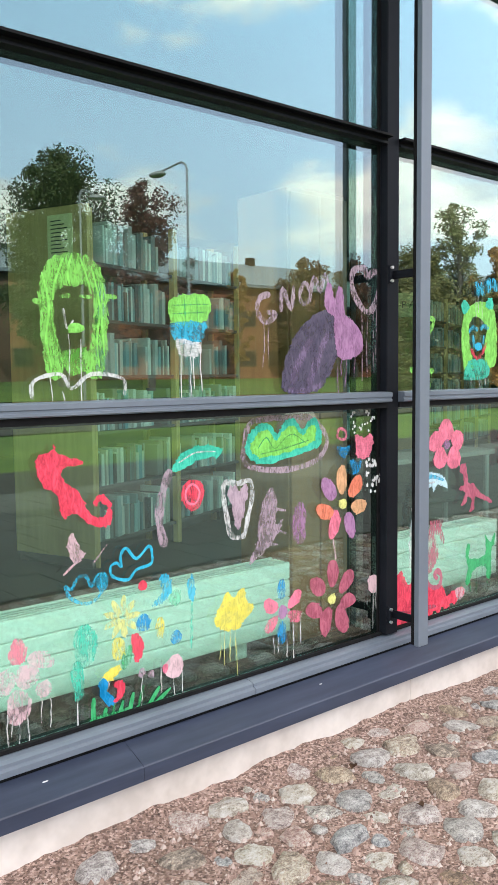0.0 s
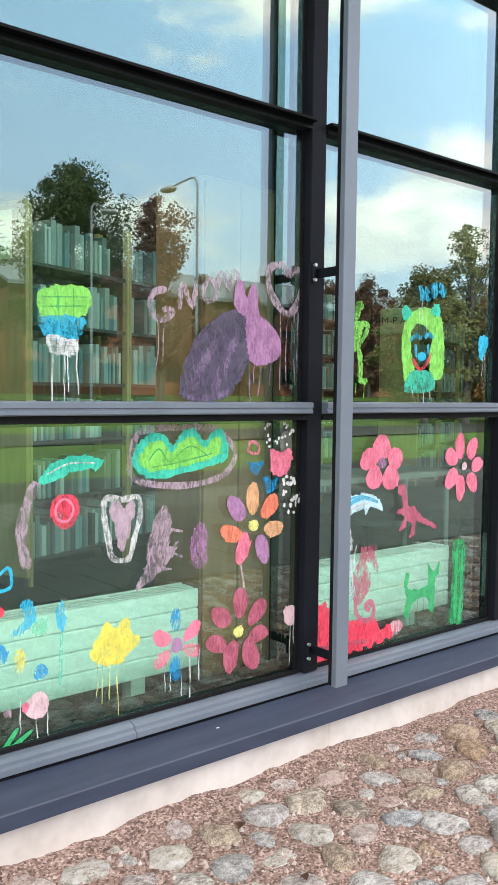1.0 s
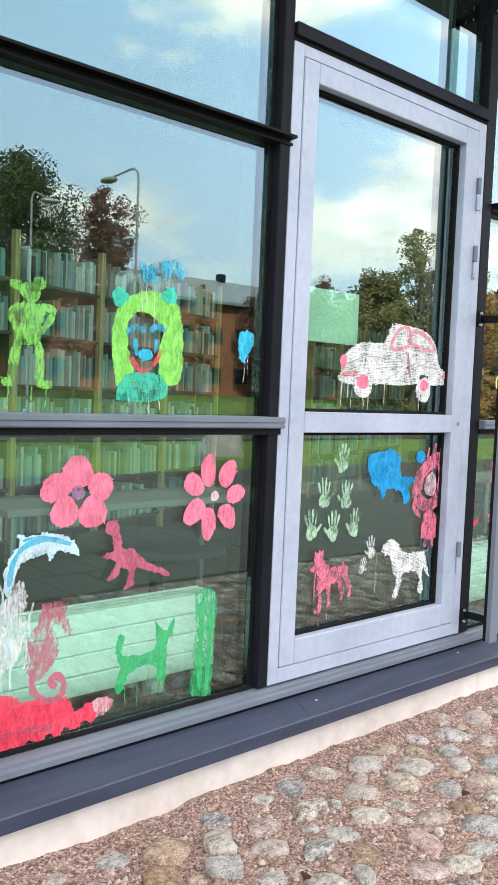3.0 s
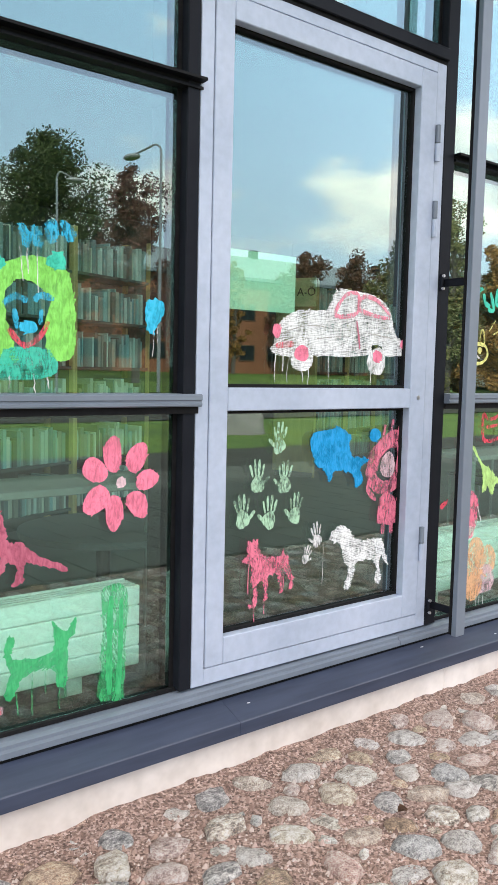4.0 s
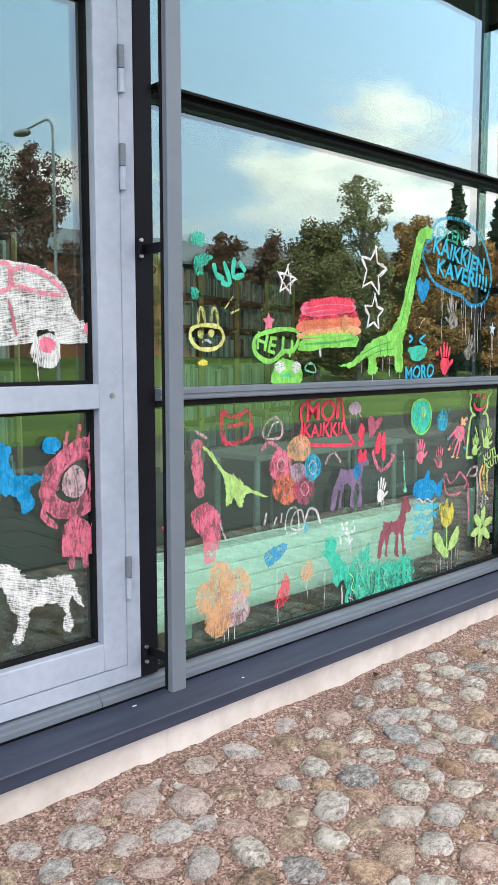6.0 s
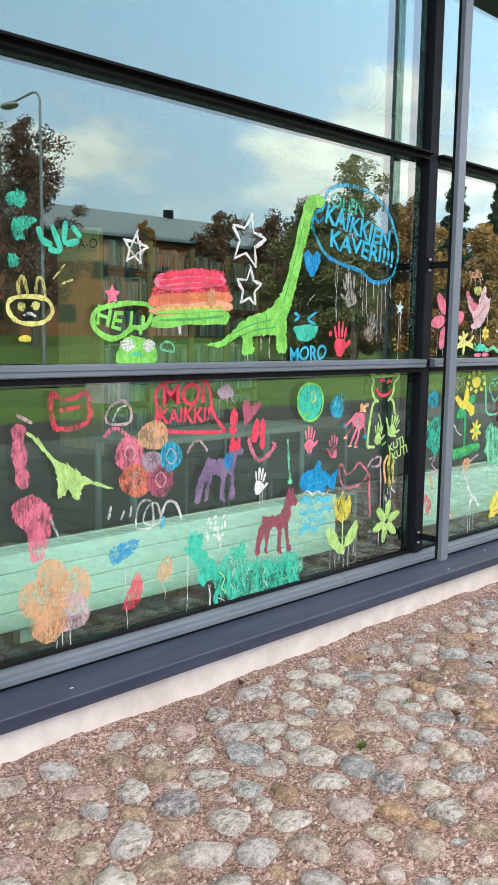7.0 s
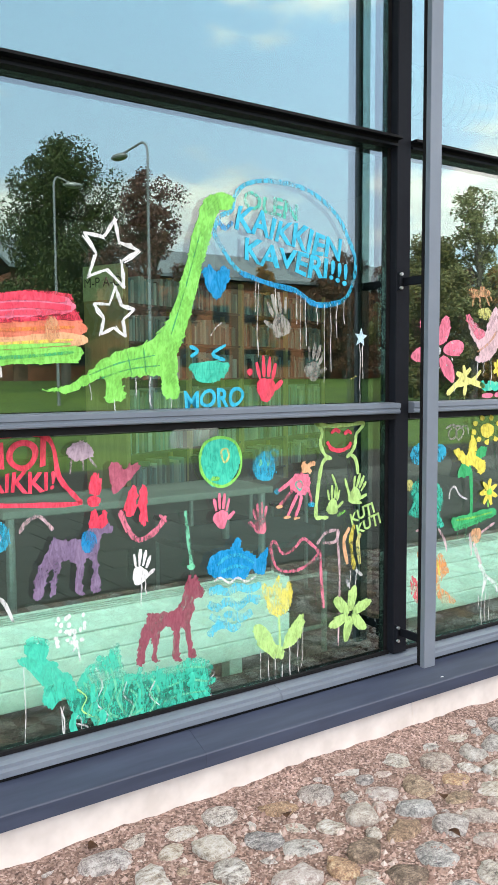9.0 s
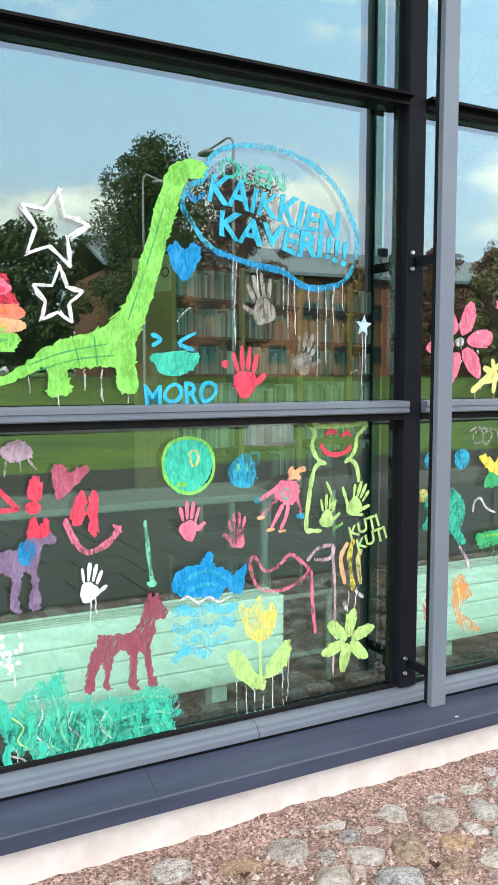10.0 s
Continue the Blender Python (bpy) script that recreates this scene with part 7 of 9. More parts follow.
d = drawing("splayed_print", "white five-rayed paint print with drips on the pane", 6.651, 0.757)
print_mark(d, "WHITE", 0.004, -0.014, 0.1254, 8, 0)
drips(d, "WHITE~", [(0.006, -0.039, 0.086), (0.022, -0.041, 0.053)])
d = drawing("green_line_painting", "thin mint green vertical line on the pane", 6.843, 0.829)
stroke(d, "MINT~", 0.0148, [(-0.013, 0.100), (-0.007, 0.040), (-0.001, -0.019), (0.010, -0.102)])
spot(d, "MINT", 0.008, -0.099, 0.0157, 0.0099, 0)
d = drawing("globe_painting", "turquoise globe with a lime outline on the pane", 6.971, 1.081)
spot(d, "TURQ", 0.001, 0.008, 0.0846, 0.0869, 0)
loop(d, "LIME", 0.0108, [(-0.082, 0.019), (-0.059, 0.076), (0.006, 0.093), (0.067, 0.070), (0.091, 0.008), (0.072, -0.051), (0.009, -0.081), (-0.060, -0.047)])
loop(d, "LEMON~", 0.0087, [(0.006, 0.043), (0.029, 0.052), (0.038, 0.025), (0.019, 0.003)])
spot(d, "LIME~", -0.019, -0.051, 0.0188, 0.0079, 0)
d = drawing("round_shape_painting", "round turquoise shape with a small loop on the pane", 7.164, 1.062)
spot(d, "SKY~", 0.000, -0.004, 0.0505, 0.0554, 0)
loop(d, "SKY~", 0.0092, [(0.023, 0.040), (0.038, 0.056), (0.059, 0.044), (0.053, 0.017)])
spot(d, "MINT~", -0.018, 0.012, 0.0076, 0.0123, 0)
spot(d, "MINT~", 0.017, 0.009, 0.0076, 0.0123, 0)
d = drawing("splayed_print", "pink five-rayed paint print on the pane", 6.980, 0.928)
print_mark(d, "PINK", -0.005, -0.027, 0.1320, 2, 0)
d = drawing("splayed_print", "pale pink five-rayed paint print on the pane", 7.145, 0.877)
print_mark(d, "PINK~", 0.000, -0.020, 0.1245, -2, 1)
d = drawing("rose_shape_painting", "rose red daub with trailing strokes and yellow top on the pane", 7.317, 0.971)
fill(d, "PINK", [(-0.035, 0.026), (-0.011, 0.048), (0.017, 0.052), (0.051, 0.040), (0.061, 0.011), (0.051, -0.020), (0.017, -0.038), (-0.011, -0.019), (-0.035, -0.002)])
stroke(d, "PINK", 0.0153, [(-0.021, 0.029), (-0.059, 0.008), (-0.091, -0.009)])
stroke(d, "PINK~", 0.0153, [(-0.026, -0.010), (-0.054, -0.036), (-0.087, -0.064)])
stroke(d, "PINK", 0.0153, [(-0.002, -0.028), (-0.026, -0.068), (-0.049, -0.108)])
stroke(d, "PINK", 0.0153, [(0.017, -0.034), (0.008, -0.071), (-0.012, -0.111)])
stroke(d, "PINK~", 0.0131, [(0.051, -0.012), (0.061, -0.045), (0.063, -0.070)])
loop(d, "TURQ~", 0.0088, [(-0.011, 0.012), (0.008, 0.023), (0.022, 0.006), (0.008, -0.013)])
stroke(d, "PEACH", 0.0109, [(-0.101, -0.067), (-0.073, -0.066)])
stroke(d, "PEACH", 0.0109, [(-0.068, -0.110), (-0.035, -0.109)])
stroke(d, "PEACH", 0.0109, [(-0.021, -0.118), (0.008, -0.117)])
spot(d, "SKY~", 0.063, -0.072, 0.0168, 0.0099, 0)
spot(d, "SKY~", -0.100, -0.008, 0.0120, 0.0118, 0)
fill(d, "PEACH", [(0.017, 0.058), (0.022, 0.094), (0.041, 0.085), (0.070, 0.095), (0.080, 0.082), (0.056, 0.072), (0.061, 0.051)])
d = drawing("pointed_outline_painting", "light green pointed outline with a red curve on the pane", 7.522, 1.058)
stroke(d, "LEMONG", 0.0161, [(-0.038, 0.010), (-0.066, 0.020), (-0.088, 0.050), (-0.096, 0.078), (-0.086, 0.114), (-0.105, 0.139), (-0.120, 0.151), (-0.071, 0.138), (-0.001, 0.137), (0.056, 0.137), (0.126, 0.143), (0.103, 0.114), (0.087, 0.098), (0.080, 0.057), (0.062, 0.029), (0.036, 0.010)])
stroke(d, "LEMONG", 0.0161, [(-0.056, 0.019), (-0.081, 0.001), (-0.095, -0.035), (-0.108, -0.111), (-0.117, -0.204), (-0.090, -0.215), (-0.055, -0.218)])
stroke(d, "LEMONG", 0.0161, [(0.046, 0.026), (0.077, 0.008), (0.091, -0.022), (0.096, -0.060)])
stroke(d, "LEMONG", 0.0115, [(-0.038, -0.051), (-0.015, -0.102), (-0.010, -0.154)])
stroke(d, "LEMONG", 0.0138, [(0.028, -0.072), (0.047, -0.128), (0.058, -0.166), (0.116, -0.176)])
stroke(d, "RED", 0.0161, [(-0.063, 0.077), (-0.041, 0.049), (0.000, 0.039), (0.043, 0.049), (0.059, 0.069)])
stroke(d, "RED", 0.0138, [(-0.043, 0.108), (-0.021, 0.121), (0.002, 0.110)])
stroke(d, "RED", 0.0138, [(0.022, 0.101), (0.043, 0.113), (0.061, 0.102)])
d = drawing("splayed_print", "lime green five-rayed paint print on the pane", 7.489, 0.909)
print_mark(d, "LEMONG", 0.000, -0.016, 0.1232, 4, 0)
stroke(d, "LIME~", 0.0126, [(0.020, -0.068), (0.063, -0.050)])
d = drawing("splayed_print", "lime green five-rayed paint print on the pane", 7.620, 0.949)
print_mark(d, "LEMONG", -0.009, -0.022, 0.1305, 22, 0)
d = drawing("lettering_painting", "two lines of small green lettering on the pane", 7.654, 0.817)
words(d, "LEMONG", "KUTI", -0.011, 0.023, 0.0467, 0.1300, -18)
words(d, "LEMONG", "KUTI", 0.022, -0.023, 0.0467, 0.1320, -18)
d = drawing("blue_shape_painting", "blue finned shape over light blue waves on the pane", 7.045, 0.626)
fill(d, "BLUE", [(-0.128, 0.077), (-0.117, 0.122), (-0.070, 0.146), (-0.029, 0.151), (-0.011, 0.182), (0.013, 0.175), (0.017, 0.141), (0.063, 0.121), (0.089, 0.099), (0.132, 0.133), (0.121, 0.042), (0.086, 0.041), (0.058, 0.064), (0.033, 0.034), (-0.045, 0.040), (-0.093, 0.051)])
stroke(d, "SKY~", 0.0327, [(-0.127, 0.000), (-0.090, 0.008), (-0.045, -0.008), (0.000, 0.005), (0.046, -0.011), (0.103, 0.000)])
stroke(d, "SKY~", 0.0327, [(-0.127, -0.038), (-0.089, -0.058), (-0.045, -0.041), (0.001, -0.067), (0.047, -0.045), (0.097, -0.062)])
stroke(d, "SKY~", 0.0327, [(-0.121, -0.081), (-0.074, -0.107), (-0.038, -0.090), (0.011, -0.112), (0.060, -0.096)])
stroke(d, "SKY~", 0.0272, [(-0.126, -0.155), (-0.103, -0.131), (-0.059, -0.124), (-0.019, -0.145), (0.005, -0.130)])
stroke(d, "WHITE~", 0.0082, [(-0.104, 0.039), (-0.075, 0.049), (-0.039, 0.025), (-0.003, 0.039), (0.034, 0.019), (0.077, 0.033)])
stroke(d, "SKY~", 0.0136, [(-0.090, 0.095), (-0.046, 0.120), (0.014, 0.118), (0.070, 0.082)])
stroke(d, "SKY~", 0.0136, [(-0.075, 0.067), (-0.016, 0.083), (0.045, 0.066)])
d = drawing("lips_outline_painting", "pink wavy closed outline on the pane", 7.301, 0.711)
loop(d, "PINK~", 0.0121, [(-0.110, 0.042), (-0.092, 0.065), (-0.053, 0.014), (0.000, 0.028), (0.041, 0.060), (0.082, 0.034), (0.115, -0.003), (0.068, -0.041), (0.000, -0.058), (-0.079, -0.038)])
d = drawing("stick_painting", "thin pink stick with pale scribble on the pane", 7.453, 0.659)
stroke(d, "PINK~", 0.0151, [(-0.026, 0.058), (-0.020, -0.064), (-0.008, -0.173)])
stroke(d, "PALE~", 0.0126, [(-0.043, 0.082), (-0.001, 0.121), (0.062, 0.125), (0.048, 0.082), (-0.015, 0.085)])
stroke(d, "PALE~", 0.0101, [(0.056, 0.126), (0.072, -0.055), (0.065, -0.337)])
d = drawing("yellow_strokes_painting", "yellow and cream vertical brush strokes on the pane", 7.589, 0.697)
stroke(d, "PEACH", 0.0183, [(-0.023, -0.054), (-0.042, 0.039), (-0.013, 0.092)])
stroke(d, "YELLOW~", 0.0209, [(0.013, -0.081), (-0.006, 0.035), (0.011, 0.101)])
stroke(d, "LEMON~", 0.0183, [(0.042, -0.062), (0.030, 0.030), (0.047, 0.062)])
stroke(d, "WHITE~", 0.0131, [(-0.029, -0.110), (-0.017, -0.145)])
stroke(d, "WHITE~", 0.0131, [(0.019, -0.082), (0.055, -0.110)])
drips(d, "WHITE~", [(-0.011, -0.078, 0.067), (0.024, -0.071, 0.067)])
d = drawing("tulip_painting", "yellow tulip with pale green leaves and drips on the pane", 7.227, 0.486)
fill(d, "YELLOW~", [(-0.065, 0.081), (-0.072, 0.139), (-0.031, 0.118), (0.000, 0.160), (0.021, 0.110), (0.055, 0.131), (0.063, 0.065), (0.034, 0.011), (-0.032, 0.014)])
fill(d, "LEMONG", [(-0.111, -0.013), (-0.057, -0.027), (-0.016, -0.094), (0.021, -0.123), (0.010, -0.160), (-0.058, -0.123), (-0.104, -0.071)])
fill(d, "LEMONG", [(0.018, -0.123), (0.034, -0.071), (0.074, -0.024), (0.118, -0.005), (0.112, -0.075), (0.074, -0.112)])
stroke(d, "LEMONG", 0.0119, [(0.000, 0.010), (0.005, -0.120)])
drips(d, "WHITE~", [(-0.088, -0.102, 0.108), (-0.053, -0.126, 0.129), (-0.019, -0.137, 0.086), (0.013, -0.154, 0.118), (0.047, -0.117, 0.108), (0.085, -0.092, 0.129), (0.110, -0.052, 0.151)])
d = drawing("flower_painting", "pale green six-petalled flower on the pane", 7.579, 0.441)
petals(d, "LEMONG", 0.000, 0.000, 0.0115, 0.1150, 6, 12, 0.19)
d = drawing("maroon_shape_painting", "dark maroon standing four-legged shape on the pane", 6.777, 0.553)
fill(d, "MAROON", [(-0.139, -0.102), (-0.126, -0.035), (-0.104, 0.015), (-0.097, 0.041), (-0.080, 0.038), (-0.043, 0.037), (0.011, 0.038), (0.043, 0.092), (0.055, 0.130), (0.066, 0.150), (0.080, 0.134), (0.089, 0.149), (0.100, 0.123), (0.123, 0.088), (0.113, 0.065), (0.086, 0.062), (0.081, 0.016), (0.069, -0.032), (0.075, -0.103), (0.091, -0.142), (0.061, -0.143), (0.044, -0.047), (0.024, -0.036), (0.023, -0.123), (0.034, -0.145), (-0.002, -0.134), (-0.001, -0.039), (-0.033, -0.015), (-0.053, -0.049), (-0.065, -0.105), (-0.055, -0.131), (-0.083, -0.123), (-0.081, -0.044), (-0.107, -0.078), (-0.115, -0.129), (-0.136, -0.132)])
d = drawing("turquoise_splash_painting", "wide turquoise brushed splash with drips on the pane", 6.538, 0.368)
fill(d, "TURQ~", [(-0.085, 0.082), (-0.051, 0.099), (-0.034, 0.119), (-0.006, 0.109), (0.017, 0.138), (0.034, 0.147), (0.040, 0.099), (0.058, 0.046), (0.081, 0.029), (0.123, 0.023), (0.184, 0.024), (0.247, 0.024), (0.291, 0.040), (0.330, 0.038), (0.364, 0.022), (0.397, -0.002), (0.385, -0.040), (0.412, -0.064), (0.378, -0.077), (0.386, -0.109), (0.366, -0.115), (0.306, -0.113), (0.281, -0.127), (0.223, -0.120), (0.195, -0.138), (0.155, -0.119), (0.115, -0.130), (0.088, -0.114), (0.073, -0.144), (0.014, -0.140), (-0.012, -0.115), (-0.051, -0.139), (-0.063, -0.094), (-0.091, -0.074), (-0.113, -0.080), (-0.129, -0.051), (-0.145, -0.015), (-0.123, 0.026)])
fill(d, "TURQ", [(-0.285, 0.191), (-0.270, 0.208), (-0.244, 0.195), (-0.226, 0.203), (-0.206, 0.173), (-0.211, 0.138), (-0.182, 0.124), (-0.174, 0.093), (-0.145, 0.080), (-0.123, 0.049), (-0.112, 0.001), (-0.134, -0.013), (-0.161, 0.006), (-0.191, -0.019), (-0.212, -0.019), (-0.230, 0.007), (-0.225, 0.047), (-0.245, 0.084), (-0.263, 0.110), (-0.296, 0.140), (-0.306, 0.160), (-0.280, 0.164)])
stroke(d, "TURQ~", 0.0183, [(-0.220, 0.023), (-0.198, 0.052), (-0.183, -0.007)])
stroke(d, "TURQ~", 0.0157, [(-0.161, 0.056), (-0.134, -0.029), (-0.112, 0.024), (-0.096, -0.061)])
stroke(d, "MINT~", 0.0078, [(-0.079, 0.063), (-0.051, 0.011), (-0.068, -0.055), (-0.034, -0.105)])
stroke(d, "MINT~", 0.0078, [(-0.023, 0.094), (-0.012, 0.026), (-0.029, -0.041), (0.006, -0.107)])
stroke(d, "MINT~", 0.0078, [(0.028, 0.112), (0.046, 0.015), (0.023, -0.040), (0.058, -0.107)])
stroke(d, "MINT~", 0.0078, [(0.093, 0.005), (0.112, -0.047), (0.088, -0.102)])
stroke(d, "MINT~", 0.0078, [(0.148, 0.004), (0.179, -0.049), (0.155, -0.104)])
stroke(d, "MINT~", 0.0078, [(0.203, 0.008), (0.279, 0.013), (0.364, -0.004)])
stroke(d, "MINT~", 0.0078, [(0.210, -0.043), (0.289, -0.034), (0.371, -0.056)])
stroke(d, "MINT~", 0.0078, [(0.195, -0.089), (0.274, -0.081), (0.365, -0.090)])
stroke(d, "LEMONG", 0.0052, [(-0.118, 0.025), (-0.085, -0.010), (-0.102, -0.048), (-0.063, -0.080)])
stroke(d, "WHITE~", 0.0052, [(-0.051, 0.081), (-0.029, 0.018), (-0.051, -0.036), (-0.012, -0.087), (-0.034, -0.119)])
stroke(d, "WHITE~", 0.0052, [(0.058, 0.012), (0.046, -0.033), (0.082, -0.076), (0.058, -0.122)])
stroke(d, "WHITE~", 0.0052, [(0.163, -0.009), (0.142, -0.053), (0.179, -0.098)])
stroke(d, "TURQ~", 0.0366, [(0.017, 0.133), (0.000, 0.094), (-0.034, 0.077)])
stroke(d, "TURQ~", 0.0235, [(-0.205, 0.188), (-0.249, 0.211), (-0.280, 0.203)])
stroke(d, "MINT~", 0.0078, [(-0.096, 0.043), (-0.063, -0.015), (-0.085, -0.075), (-0.040, -0.061), (-0.051, -0.115)])
stroke(d, "MINT~", 0.0078, [(0.000, 0.071), (0.017, -0.003), (-0.012, -0.068), (0.029, -0.105)])
stroke(d, "MINT~", 0.0078, [(0.058, -0.011), (0.094, -0.048), (0.070, -0.105), (0.118, -0.092)])
stroke(d, "MINT~", 0.0078, [(0.124, -0.013), (0.161, -0.081), (0.136, -0.113)])
stroke(d, "WHITE~", 0.0052, [(0.387, 0.010), (0.371, -0.010), (0.405, -0.032), (0.381, -0.053)])
stroke(d, "WHITE~", 0.0052, [(-0.113, -0.064), (-0.124, -0.085), (-0.085, -0.107), (-0.068, -0.130), (-0.014, -0.152)])
drips(d, "WHITE~", [(-0.286, 0.147, 0.223), (-0.172, -0.021, 0.106), (-0.161, -0.023, 0.117), (-0.124, -0.057, 0.070), (-0.107, -0.070, 0.066), (-0.051, -0.134, 0.028), (-0.014, -0.133, 0.028), (0.023, -0.137, 0.033), (0.058, -0.131, 0.038), (0.094, -0.125, 0.052), (0.124, -0.127, 0.038), (0.164, -0.126, 0.042), (0.198, -0.134, 0.038), (0.236, -0.122, 0.047), (0.261, -0.123, 0.033), (0.287, -0.129, 0.038), (0.326, -0.117, 0.038), (0.366, -0.115, 0.033), (0.386, -0.104, 0.038)])
stroke(d, "TURQ~", 0.0235, [(0.219, -0.052), (0.213, -0.093), (0.214, -0.120)])
stroke(d, "TURQ~", 0.0235, [(-0.054, -0.009), (-0.060, -0.048), (-0.065, -0.077)])
stroke(d, "TURQ", 0.0183, [(-0.063, 0.032), (-0.065, -0.002), (-0.063, -0.031)])
stroke(d, "TURQ~", 0.0131, [(0.277, -0.069), (0.267, -0.102), (0.294, -0.130)])
stroke(d, "TURQ~", 0.0235, [(-0.096, -0.017), (-0.093, -0.064), (-0.093, -0.096)])
stroke(d, "TURQ~", 0.0183, [(0.028, 0.080), (0.026, 0.038), (0.043, 0.003)])
stroke(d, "TURQ", 0.0131, [(-0.012, 0.017), (-0.017, -0.012), (0.003, -0.057)])
stroke(d, "TURQ~", 0.0183, [(0.114, 0.049), (0.105, 0.024), (0.105, -0.016)])
stroke(d, "TURQ~", 0.0235, [(-0.060, 0.073), (-0.057, 0.052), (-0.043, 0.014)])
stroke(d, "TURQ", 0.0183, [(0.312, -0.046), (0.309, -0.076), (0.329, -0.115)])
stroke(d, "TURQ~", 0.0235, [(0.351, 0.001), (0.364, -0.037), (0.345, -0.063)])
stroke(d, "TURQ~", 0.0183, [(-0.023, -0.032), (-0.012, -0.080), (-0.037, -0.114)])
stroke(d, "TURQ", 0.0183, [(0.361, -0.028), (0.348, -0.071), (0.382, -0.116)])
stroke(d, "TURQ~", 0.0183, [(-0.096, 0.071), (-0.090, 0.037), (-0.082, 0.010)])
stroke(d, "TURQ", 0.0235, [(-0.124, -0.052), (-0.135, -0.094), (-0.113, -0.136)])
stroke(d, "TURQ", 0.0131, [(0.315, -0.022), (0.309, -0.061), (0.332, -0.106)])
stroke(d, "TURQ", 0.0131, [(0.103, -0.023), (0.106, -0.043), (0.103, -0.083)])
stroke(d, "TURQ~", 0.0131, [(0.172, 0.040), (0.172, -0.001), (0.154, -0.039)])
stroke(d, "TURQ~", 0.0183, [(0.289, 0.016), (0.295, -0.018), (0.280, -0.040)])
stroke(d, "TURQ", 0.0131, [(0.109, -0.080), (0.112, -0.102), (0.124, -0.137)])
stroke(d, "TURQ~", 0.0131, [(0.082, -0.050), (0.097, -0.089), (0.088, -0.128)])
stroke(d, "TURQ~", 0.0131, [(0.105, 0.041), (0.096, 0.014), (0.111, -0.015)])
stroke(d, "TURQ", 0.0235, [(0.305, -0.010), (0.309, -0.035), (0.289, -0.054)])
stroke(d, "TURQ~", 0.0131, [(0.267, -0.027), (0.264, -0.064), (0.258, -0.087)])
stroke(d, "TURQ", 0.0235, [(-0.040, -0.066), (-0.029, -0.090), (-0.040, -0.127)])
stroke(d, "TURQ~", 0.0183, [(0.263, -0.021), (0.261, -0.058), (0.251, -0.096)])
d = drawing("white_dots_painting", "cluster of white dots and a hooked stroke on the pane", 6.418, 0.579)
speckle(d, "WHITE", -0.064, -0.045, 0.047, 0.057, 26, 0.0073)
stroke(d, "WHITE~", 0.0074, [(-0.007, -0.063), (0.009, -0.049), (0.017, -0.099)])
d = drawing("red_outline_painting", "red square outline with two points on the pane", 5.716, 1.115)
loop(d, "RED~", 0.0193, [(-0.072, -0.046), (-0.079, 0.063), (-0.041, 0.041), (0.016, 0.045), (0.065, 0.061), (0.076, -0.032), (0.033, -0.057), (-0.031, -0.064)])
stroke(d, "RED~", 0.0165, [(-0.051, 0.003), (0.000, 0.007), (0.055, 0.013)])
d = drawing("arc_painting", "pale loops and a pink arc on the pane", 5.918, 1.071)
loop(d, "PALE~", 0.0117, [(-0.052, -0.009), (-0.042, 0.043), (0.016, 0.070), (0.055, 0.033), (0.042, -0.017)])
stroke(d, "WHITE~", 0.0088, [(-0.028, -0.006), (-0.001, 0.040), (0.034, 0.050)])
stroke(d, "PINK~", 0.0176, [(-0.068, -0.062), (-0.017, -0.032), (0.050, -0.071)])
d = drawing("pink_tall_painting", "tall faded pink shape on the pane", 5.532, 0.832)
stroke(d, "PINK~", 0.0580, [(-0.016, 0.246), (-0.025, 0.180), (-0.006, 0.023)])
fill(d, "PINK~", [(-0.051, -0.027), (0.024, -0.003), (0.092, -0.057), (0.093, -0.149), (0.062, -0.231), (0.016, -0.233), (0.000, -0.135), (-0.045, -0.084)])
stroke(d, "PALE~", 0.0132, [(-0.031, 0.279), (0.029, 0.247)])
stroke(d, "WHITE~", 0.0105, [(0.092, -0.091), (0.124, -0.165)])
stroke(d, "RED~", 0.0264, [(-0.191, -0.075), (-0.137, -0.043)])
d = drawing("green_shape_painting", "pale lime long-necked shape on the pane", 5.702, 0.916)
fill(d, "LEMONG", [(-0.162, 0.127), (-0.135, 0.121), (-0.064, 0.041), (0.000, 0.003), (0.082, -0.054), (0.192, -0.104), (0.083, -0.073), (0.053, -0.087), (0.043, -0.123), (0.017, -0.115), (0.001, -0.083), (-0.021, -0.104), (-0.047, -0.101), (-0.047, -0.020), (-0.095, 0.055)])
d = drawing("flower_painting", "flower of overlapping coral, pink and blue rounds on the pane", 6.064, 0.899)
spot(d, "PINK~", -0.098, 0.041, 0.0671, 0.0643, 0)
spot(d, "CORAL~", -0.068, -0.065, 0.0782, 0.0643, 0)
spot(d, "ROSE~", 0.047, -0.077, 0.0671, 0.0693, 0)
spot(d, "PEACH~", 0.013, 0.101, 0.0745, 0.0569, 0)
spot(d, "SKY~", 0.098, 0.011, 0.0559, 0.0594, 0)
spot(d, "MAUVE~", 0.000, 0.000, 0.0484, 0.0421, 0)
loop(d, "PALE~", 0.0062, [(-0.123, 0.043), (-0.099, 0.070), (-0.073, 0.039), (-0.098, 0.012)])
loop(d, "PALE~", 0.0062, [(-0.093, -0.062), (-0.068, -0.035), (-0.042, -0.067), (-0.067, -0.094)])
loop(d, "PALE~", 0.0062, [(0.021, -0.074), (0.046, -0.046), (0.074, -0.079), (0.048, -0.107)])
loop(d, "PALE~", 0.0062, [(-0.013, 0.102), (0.012, 0.130), (0.039, 0.099), (0.014, 0.071)])
loop(d, "PALE~", 0.0062, [(0.071, 0.014), (0.097, 0.042), (0.125, 0.009), (0.099, -0.019)])
